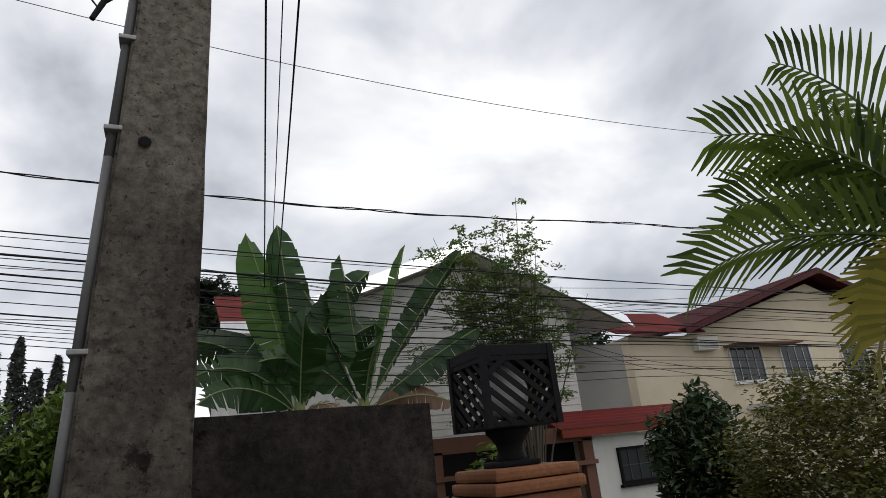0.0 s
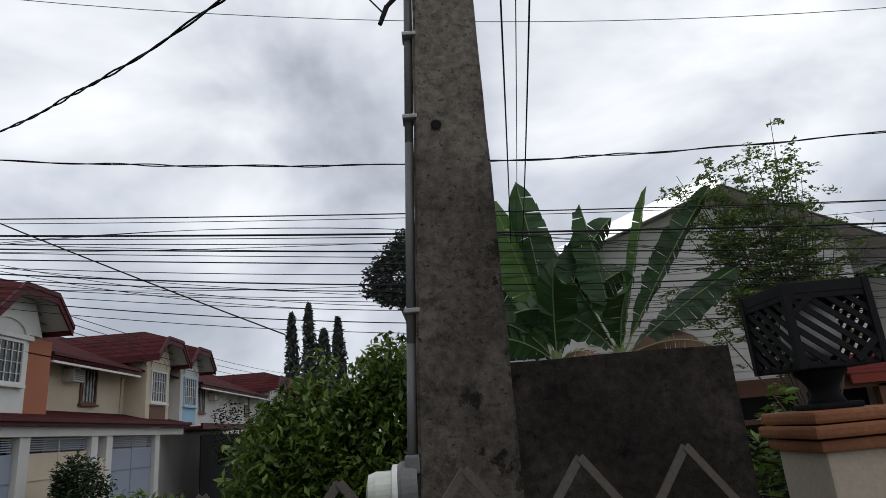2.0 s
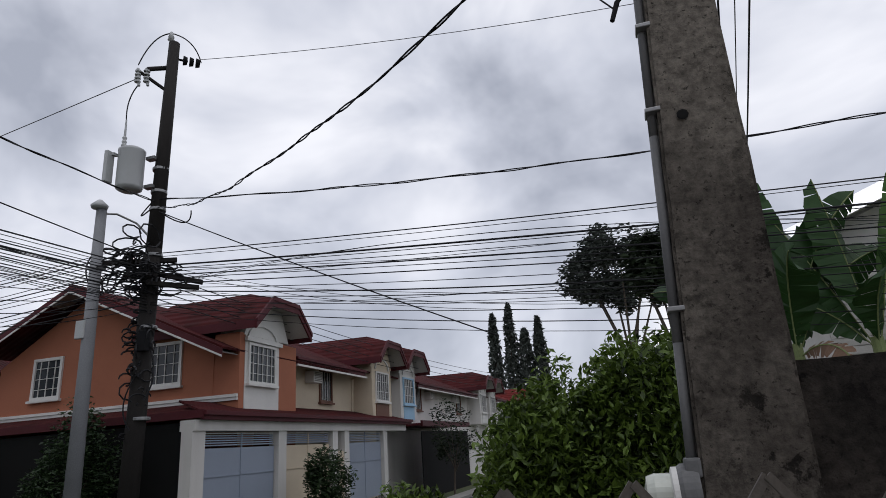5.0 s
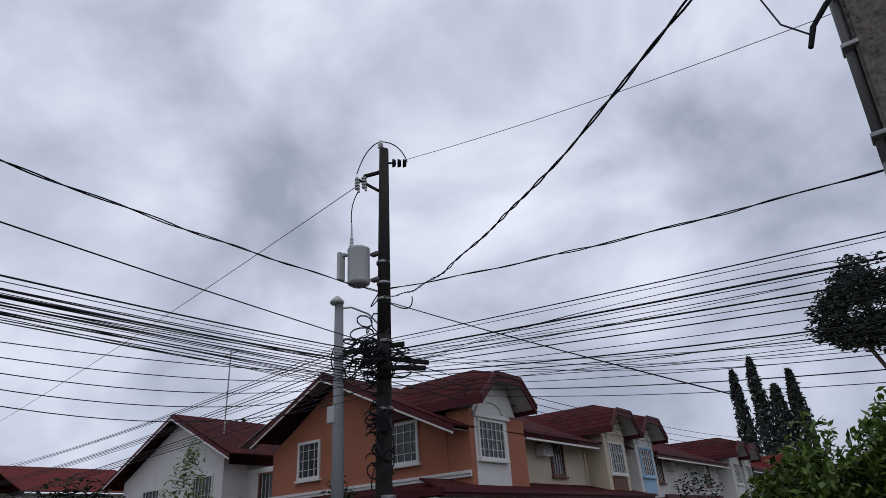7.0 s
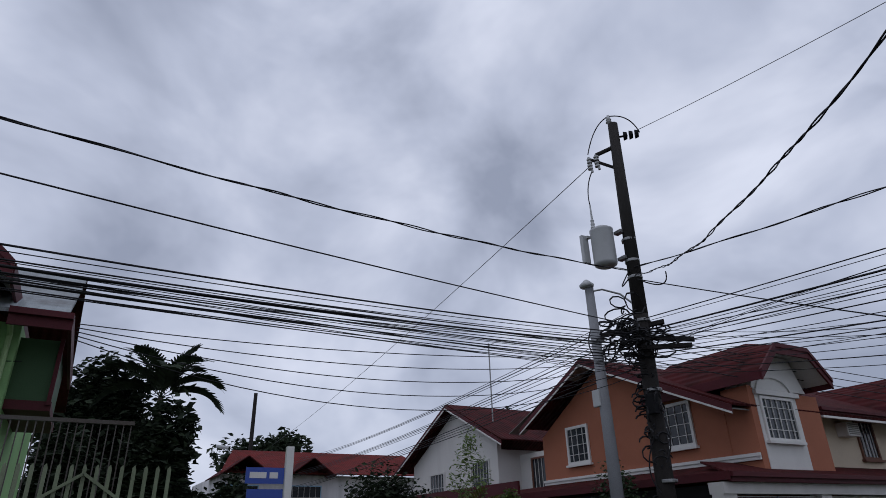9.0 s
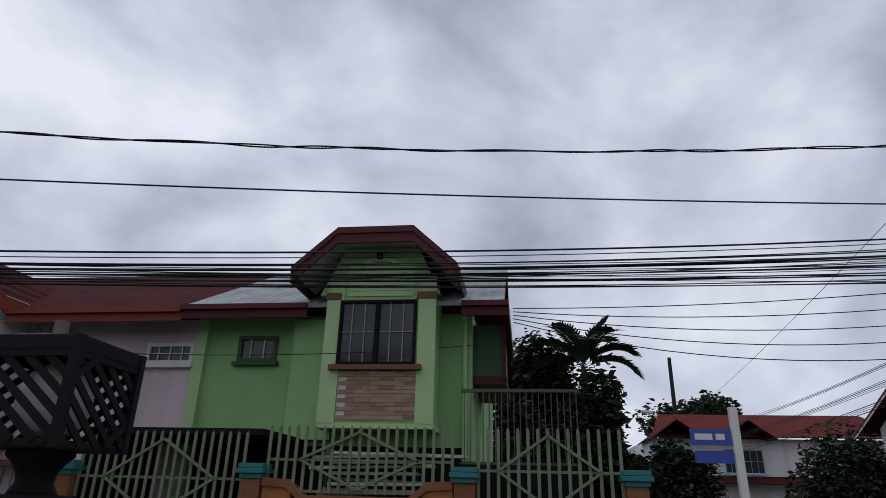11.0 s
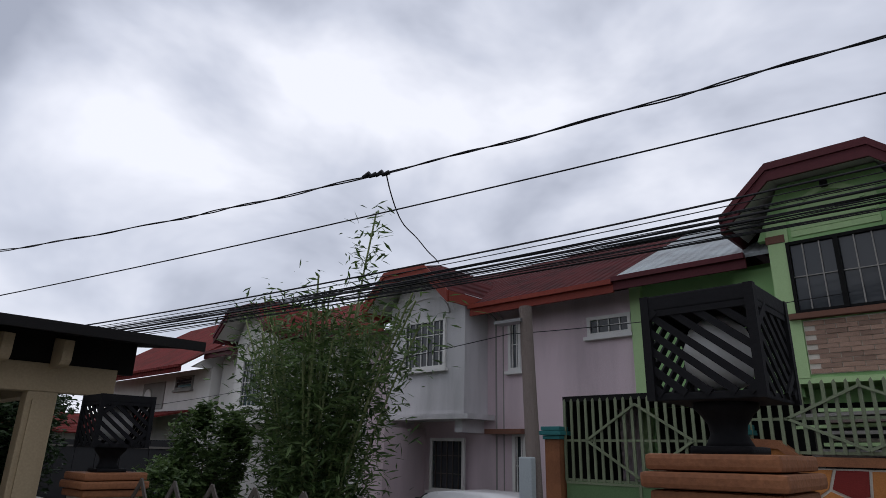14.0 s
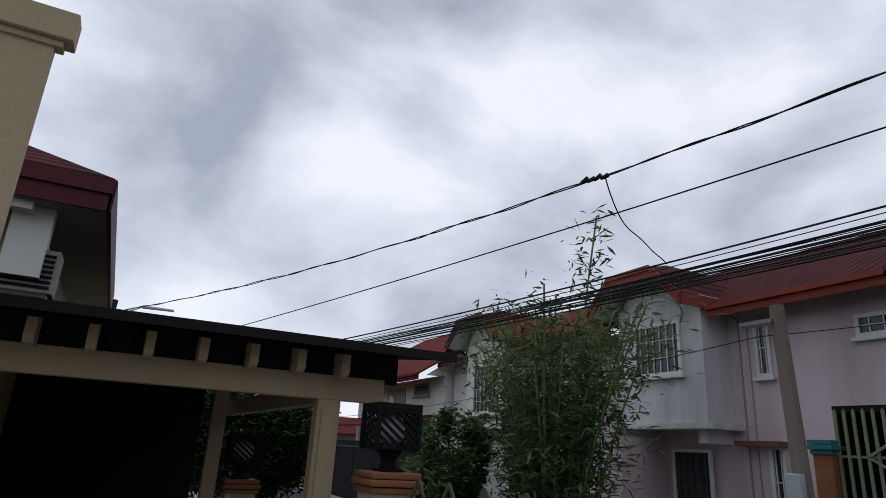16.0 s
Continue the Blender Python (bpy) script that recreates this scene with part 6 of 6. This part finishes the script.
def frond(bm, base, direction, length, rise, bend, leaflet, rng, n=34, width=0.03, droop=0.5, roll=0.0):
    """A feather frond: an arching rachis with leaflets on both sides."""
    d = Vector((math.cos(direction), math.sin(direction), 0))
    s = Vector((-d.y, d.x, 0))
    p, pitch = Vector(base), rise
    for i in range(n):
        step = d * math.cos(pitch) + Vector((0, 0, math.sin(pitch)))
        q = p + step * (length / n)
        rod(bm, p, q, 0.016 * (1 - i / n) + 0.004, None, 5)
        k = i / n
        if k > 0.16:
            up = Vector((0, 0, math.cos(pitch))) - d * math.sin(pitch)
            ln = leaflet * (0.55 + 0.6 * math.sin(math.pi * min(1, k * 0.95)))
            for side in (-1, 1):
                fwd = step * (0.45 + 0.5 * k) + (s * math.cos(roll) + up * math.sin(roll)) * side * 0.9 + up * 0.42 * math.cos(roll) - s * 0.3 * math.sin(roll)
                fwd.normalize()
                w = step.cross(fwd).cross(fwd).normalized() * width
                m1 = p + fwd * ln * 0.5 + up * 0.02
                m2 = p + fwd * ln - Vector((0, 0, ln * droop * rng.uniform(0.15, 0.45)))
                vs = [bm.verts.new(v) for v in (p + w * 0.4, m1 + w, m2 + w * 0.25, m2 - w * 0.25, m1 - w, p - w * 0.4)]
                bm.faces.new((vs[0], vs[1], vs[4], vs[5]))
                bm.faces.new((vs[1], vs[2], vs[3], vs[4]))
        p = q
        pitch -= bend / n * (0.3 + 1.4 * k)


def palm(name, label, base, crown, specs, leaflet, width, seed, mat, trunk=0.12, n=34):
    rng = random.Random(seed)
    t = thing(name, base, label, "palm tree")
    bm = bmesh.new()
    rod(bm, base, crown, trunk, trunk * 0.7, 12)
    part("trunk", bm, BARK, t)
    for ang, ln, rise, bend, *more in specs:
        bm = bmesh.new()
        frond(bm, crown, radians(ang), ln, radians(rise), radians(bend), leaflet, rng, n, width, 0.5, radians(more[0]) if more else 0.0)
        part("frond", bm, YELLOWPALM if len(more) > 1 else mat, t, "yellowing frond" if len(more) > 1 else "")


palm("areca_palm", "lush green palm with yellowing lower fronds", (4.05, 2.07, 0), (4.03, 2.08, 2.57), [(140, 1.75, 66, 70, 55), (142, 1.65, 24, 62, 40), (150, 0.85, -20, 50, 50, 1), (105, 2.0, 84, 45, 50), (70, 1.6, 45, 70, 20), (118, 1.5, 50, 60, 50), (128, 1.3, 70, 70, 40), (20, 1.8, 60, 70), (250, 1.8, 60, 80), (310, 1.8, 60, 80), (55, 1.9, 72, 50, 30)], 0.46, 0.022, 4, PALMLEAF, 0.08, 30)
palm("far_palm", "distant dark coconut palm", (-30, 2.1, -0.45), (-30, 2.1, 7.3), [(a, 2.6, r, b) for a, r, b in ((0, 50, 90), (40, 60, 80), (85, 45, 95), (130, 65, 80), (180, 50, 90), (220, 40, 100), (265, 55, 90), (310, 65, 70), (95, 75, 40), (275, 20, 90), (70, 20, 90))], 0.8, 0.09, 9, FARLEAF, 0.16, 22)
tree("far_tree", "dark dense tree beyond the fence", (-32, 0.0, -0.45), 9.7, (2.4, 2.4, 4.4), 15000, 0.42, FARLEAF, 11, "tree", 0.2, 1.8, 26, core=0.5)
tree("far_tree", "dark dense tree beyond the fence", (-28.3, 2.0, -0.45), 7.2, (1.5, 1.8, 3.5), 12000, 0.42, FARLEAF, 12, "tree", 0.2, 1.8, 22, core=0.5)
tree("far_tree", "dark dense tree behind the terrace railing", (-27.5, -0.9, -0.45), 6.0, (1.7, 1.6, 3.0), 9000, 0.38, FARLEAF, 25, "tree", 0.2, 1.8, 20, core=0.5)
tree("far_tree", "dark dense low tree beyond the fence", (-31, 4.0, -0.45), 4.6, (1.8, 1.7, 2.4), 7000, 0.36, FARLEAF, 24, "tree", 0.2, 1.8, 20, core=0.5)
tree("far_tree", "dark low tree beyond the street sign", (-27, 5.0, -0.45), 4.6, (1.6, 1.6, 2.2), 7000, 0.3, FARLEAF, 13, "tree", 0.15, 1.8, 18)
tree("far_tree", "far rounded tree on the skyline", (-70, 17, -0.45), 12.2, (6, 6, 4.5), 5600, 0.8, FARLEAF, 14, "tree", 0.4, 1.8, 18)
tree("far_tree", "bare-topped far tree behind the gabled house", (-34, 22, -0.45), 9.6, (1.8, 1.8, 1.6), 1440, 0.3, FARLEAF, 15, "tree", 0.1, 2.2, 12, lump=0.3)
tree("hedge_shrub", "dark rounded hedge shrub beside the side street", (-18.9, 7.4, -0.45), 4.0, (1.3, 1.9, 2.0), 13000, 0.17, FARLEAF, 16, "shrub", 0.06, 1.8, 26, core=0.4)
tree("hedge_shrub", "clipped green hedge shrub by the wall", (-18.0, 11.5, -0.45), 3.4, (2.0, 0.7, 1.4), 9240, 0.12, BUSHLEAF, 17, "shrub", 0.06, 1.8, 24, lump=0.3)
tree("hedge_shrub", "green shrub beside the lamp pole", (-13.5, 11.5, -0.45), 3.5, (1.4, 0.5, 1.7), 9000, 0.12, DARKLEAF, 18, "shrub", 0.05, 2.2, 18)
tree("young_tree", "thin young tree with sparse pale leaves", (-18.2, 10.2, -0.45), 5.2, (0.9, 0.8, 1.5), 900, 0.16, FINELEAF, 19, "tree", 0.04, 2.6, 16, lump=0.3)
tree("gate_shrub", "leafy shrub before the garage gate", (-9.3, 15.8, -0.45), 2.45, (0.75, 0.85, 1.2), 5200, 0.13, DARKLEAF, 20, "shrub", 0.05, 2.2, 18)
tree("young_tree", "thin leafy young tree before the row houses", (-9.0, 26.5, -0.45), 4.1, (1.1, 1.2, 1.6), 1500, 0.17, FARLEAF, 23, "tree", 0.05, 2.2, 16, lump=0.3)
palm("yellow_palm", "small yellow-green palm by the hedge", (-17.9, 9.9, -0.45), (-17.9, 9.9, 1.6), [(a, 1.5, r, 70) for a, r in ((0, 60), (50, 70), (100, 55), (150, 70), (200, 60), (250, 70), (300, 60), (20, 85))], 0.4, 0.03, 12, YELLOWLEAF, 0.08, 18)



def feathery_tree(base, label, stems, seed):
    """Thin stems with many fine side sprays of paired leaflets."""
    rng = np.random.default_rng(seed)
    t = thing("feathery_tree", base, label, "tree")
    b0 = np.array(base)
    cent = []
    for i in range(stems):
        a = rng.uniform(0, 6.28)
        lean = np.array([math.cos(a) * rng.uniform(0.2, 2.2), math.sin(a) * rng.uniform(0.1, 0.9), 0])
        hgt = rng.uniform(5.4, 7.0) if i else 7.85
        if not i:
            lean = np.array([0.5, 0, 0])
        if i > stems - 6:
            lean, hgt = lean * 1.4, rng.uniform(4.3, 5.6)
        pts = [b0 + lean * (k / 8) ** 1.5 + np.array([0, 0, hgt * k / 8]) for k in range(9)]
        bm = bmesh.new()
        for k, (p0, p1) in enumerate(zip(pts, pts[1:])):
            rod(bm, p0, p1, 0.028 - 0.0028 * k, 0.0255 - 0.0028 * k, 5)
        part("stem", bm, BARK, t)
        for j in range(15):
            f = rng.uniform(0.5, 1.0)
            m = min(7, int(f * 8))
            q = pts[m] + (pts[m + 1] - pts[m]) * (f * 8 - m)
            a2 = rng.uniform(0, 6.28)
            d = np.array([math.cos(a2), math.sin(a2) * 0.8, rng.uniform(-0.1, 0.6)])
            ln = rng.uniform(0.35, 0.8)
            for s in range(10):
                c = q + d * ln * (s + 1) / 10 - np.array([0, 0, 0.12 * (s / 10) ** 2])
                side = np.array([-d[1], d[0], 0]) * 0.09 * (1.15 - s / 10)
                for u in (1, -1, 0.5, -0.5):
                    cent.append(c + side * u * 1.4 + rng.normal(size=3) * 0.025)
    part("foliage", leaves(rng, cent, 0.1, 0.35, 2.0), FINELEAF, t)


feathery_tree((6.4, 11.7, -0.45), "slender feathery green tree before the white house", 38, 4)

# bamboo-like street shrub
bs = thing("bamboo_shrub", (-8.0, -11.2, -0.45), "tall airy bamboo-like shrub with thin pale stems", "shrub")
rg = np.random.default_rng(30)
cent = []
for i in range(56):
    a, r = rg.uniform(0, 6.28), rg.uniform(0.1, 0.5)
    b0 = np.array([-8.0 + r * math.cos(a), -11.2 + r * math.sin(a) * 1.6, -0.45])
    lean = np.array([math.cos(a) * rg.uniform(0.1, 0.9), math.sin(a) * rg.uniform(0.2, 2.2), 0])
    hgt = rg.uniform(3.2, 5.0) if i else 6.35
    if i == 0:
        lean = np.array([0.0, 0.95, 0])
    bm = bmesh.new()
    pts = [b0 + lean * (k / 6) ** 1.6 + np.array([0, 0, hgt * k / 6]) for k in range(7)]
    for p0, p1 in zip(pts, pts[1:]):
        rod(bm, p0, p1, 0.019, 0.016, 6)
    part("stem", bm, STEM, bs)
    for k in range(240 if i else 150):
        f = rg.uniform(0.12, 1.0) if i else rg.uniform(0.72, 1.0)
        j = min(5, int(f * 6))
        q = pts[j] + (pts[j + 1] - pts[j]) * (f * 6 - j)
        cent.append(q + rg.normal(size=3) * (0.3, 0.4, 0.2) * (1.0 if i else 0.55))
part("foliage", leaves(rg, cent, 0.25, 0.35, 5.0, 0.25), BAMBOOLEAF, bs)
tree("flower_shrub", "leafy street shrub with pale flowers", (-7.2, -13.6, -0.45), 3.2, (0.9, 1.0, 1.4), 6500, 0.16, BAMBOOLEAF, 31, "shrub", 0.05, 2.4, 22, lump=0.3)
tree("flower_shrub", "low leafy street shrub with pale flowers", (-6.2, -13.4, -0.45), 2.1, (0.8, 1.0, 1.1), 5500, 0.14, BAMBOOLEAF, 32, "shrub", 0.05, 2.2, 20, lump=0.3)
tree("carport_shrub", "dark shrub beyond the carport", (-3.0, -16.5, -0.45), 3.5, (1.3, 1.3, 1.5), 8000, 0.18, DARKLEAF, 33, "shrub", 0.05, 2.2, 20, core=0.4)
tree("carport_shrub", "dark leafy shrub beyond the carport post", (-4.4, -17.0, -0.45), 3.7, (1.1, 1.3, 1.6), 8000, 0.18, DARKLEAF, 36, "shrub", 0.05, 2.2, 20, core=0.4)
tree("far_tree", "dark trees at the end of the street", (-11, -47, -0.45), 6.0, (5.0, 3.0, 3.2), 8000, 0.4, FARLEAF, 37, "tree", 0.2, 1.8, 24, core=0.4)
dg = thing("dark_gate", (-9.3, -25.5, -0.45), "dark closed steel gate with white end post before the houses", "gate")
for i in range(6):
    part("gate_panel", boxes((-9.35, -9.27, -32 + i * 2.15, -29.9 + i * 2.15, -0.4, 1.75)), BLACKIRON, dg)
    part("gate_rail", boxes((-9.27, -9.24, -32 + i * 2.15, -29.9 + i * 2.15, 1.5, 1.56)), GREYIRON, dg)
part("end_post", boxes((-9.45, -9.2, -32.4, -32.05, -0.45, 3.4)), TRIM, dg)
h = thing("street_end_house", (-8, -40, -0.45), "low far house with red roof at the street's end", "house")
part("wall", boxes((-14, -7.2, -42, -37, -0.45, 2.2)), SOFFIT, h)
part("main_roof", roof_sheet([(-14.3, -36.5, 2.1), (-6.9, -36.5, 2.1), (-6.9, -39, 3.1), (-14.3, -39, 3.1)]), ROOFRED, h)
tree("wall_vine", "small green plant behind the grey wall", (1.55, 4.2, -0.45), 2.15, (0.35, 0.3, 0.7), 700, 0.10, BUSHLEAF, 34, "shrub", 0.03, 2.2, 10)

# far houses up the side street
h = thing("far_house", (-52, 14, -0.45), "far house with long faded red roof", "house")
part("wall", boxes((-60, -48, 8.2, 24, -0.45, 5.9)), GREYWHITE, h)
part("main_roof", roof_sheet([(-47, 8, 5.9), (-47, 25, 5.9), (-54, 25, 8.2), (-54, 10, 8.2)]), ROOFRED, h)
for c in (9.6, 14.2):
    part("gable_roof", roof_sheet([(-46, c - 1.7, 5.7), (-46, c, 6.9), (-52, c, 6.9), (-52, c - 1.7, 5.7)]), ROOF, h)
    part("gable_roof", roof_sheet([(-46, c + 1.7, 5.7), (-46, c, 6.9), (-52, c, 6.9), (-52, c + 1.7, 5.7)]), ROOF, h)
    window(h, face_frame((-48, c - 1.3, 3.6), (0, 1, 0), (1, 0, 0)), 2.6, 1.6, BLUE, (6, 2), TRIM, name="bay_window")
part("porch_roof", roof_sheet([(-46.5, 8, 2.9), (-46.5, 24, 2.9), (-48, 24, 3.4), (-48, 8, 3.4)]), ROOF, h)
h = thing("far_blue_house", (-40, -12, -0.45), "far low house with green roof", "house")
part("wall", boxes((-6.0, -1.5, -40, -34, -0.45, 3.6)), SOFFIT, h)
part("main_roof", roof_sheet([(-6.5, -33.5, 3.5), (-1.0, -33.5, 3.5), (-1.0, -37, 5.0), (-6.5, -37, 5.0)]), TEAL, h)
window(h, face_frame((-4.8, -34, 1.6), (1, 0, 0), (0, 1, 0)), 1.8, 1.2, TRIM, (4, 2), TRIM, name="window")
an = thing("roof_antenna", (-24.5, 14.5, 6.5), "thin television antenna mast on the roof", "antenna")
bm = bmesh.new()
rod(bm, (-24.0, 15.0, 5.5), (-24.0, 15.0, 9.6), 0.03)
rod(bm, (-24.4, 15.0, 9.5), (-23.6, 15.0, 9.5), 0.02)
part("mast", bm, STEEL, an)


def parked_car(x, y, label):
    c = thing("parked_car", (x, y, -0.45), label, "car", "parked cars")
    g0 = -0.45
    bm = bmesh.new()
    prof = [(-2.1, 0.3), (-2.15, 0.75), (-1.3, 0.95), (1.2, 0.98), (2.05, 0.85), (2.1, 0.3)]
    prism(bm, [(x - 0.82, y + a, g0 + b) for a, b in prof], (1.64, 0, 0))
    bmesh.ops.bevel(bm, geom=bm.edges[:], offset=0.06, segments=2, affect="EDGES")
    part("body", bm, CARWHITE, c, "", True)
    bm = bmesh.new()
    cab = [(-1.2, 0.95), (-0.55, 1.36), (-0.3, 1.41), (0.7, 1.40), (0.95, 1.34), (1.6, 0.97)]
    prism(bm, [(x - 0.68, y + a, g0 + b) for a, b in cab], (1.36, 0, 0))
    bmesh.ops.bevel(bm, geom=bm.edges[:], offset=0.05, segments=2, affect="EDGES")
    part("cabin", bm, CARWHITE, c, "", True)
    for s in (-1, 1):
        part("side_window", boxes((x + s * 0.69 - 0.012, x + s * 0.69 + 0.012, y - 0.75, y + 1.05, g0 + 1.02, g0 + 1.29)), PANE, c)
    part("windscreen", roof_sheet([(x - 0.6, y - 1.14, g0 + 1.02), (x + 0.6, y - 1.14, g0 + 1.02), (x + 0.58, y - 0.6, g0 + 1.35), (x - 0.58, y - 0.6, g0 + 1.35)], 0.02), PANE, c)
    for a in (-1.3, 1.3):
        for s in (-1, 1):
            w = bmesh.new()
            rod(w, (x + s * 0.7, y + a, g0 + 0.31), (x + s * 0.86, y + a, g0 + 0.31), 0.31, None, 20)
            wh = part("wheel", w, CABLE, c)
            w = bmesh.new()
            rod(w, (x + s * 0.85, y + a, g0 + 0.31), (x + s * 0.87, y + a, g0 + 0.31), 0.19, None, 14)
            part("rim", w, STEEL, wh)


parked_car(-9.7, -8.8, "white parked sedan beside the pink house")
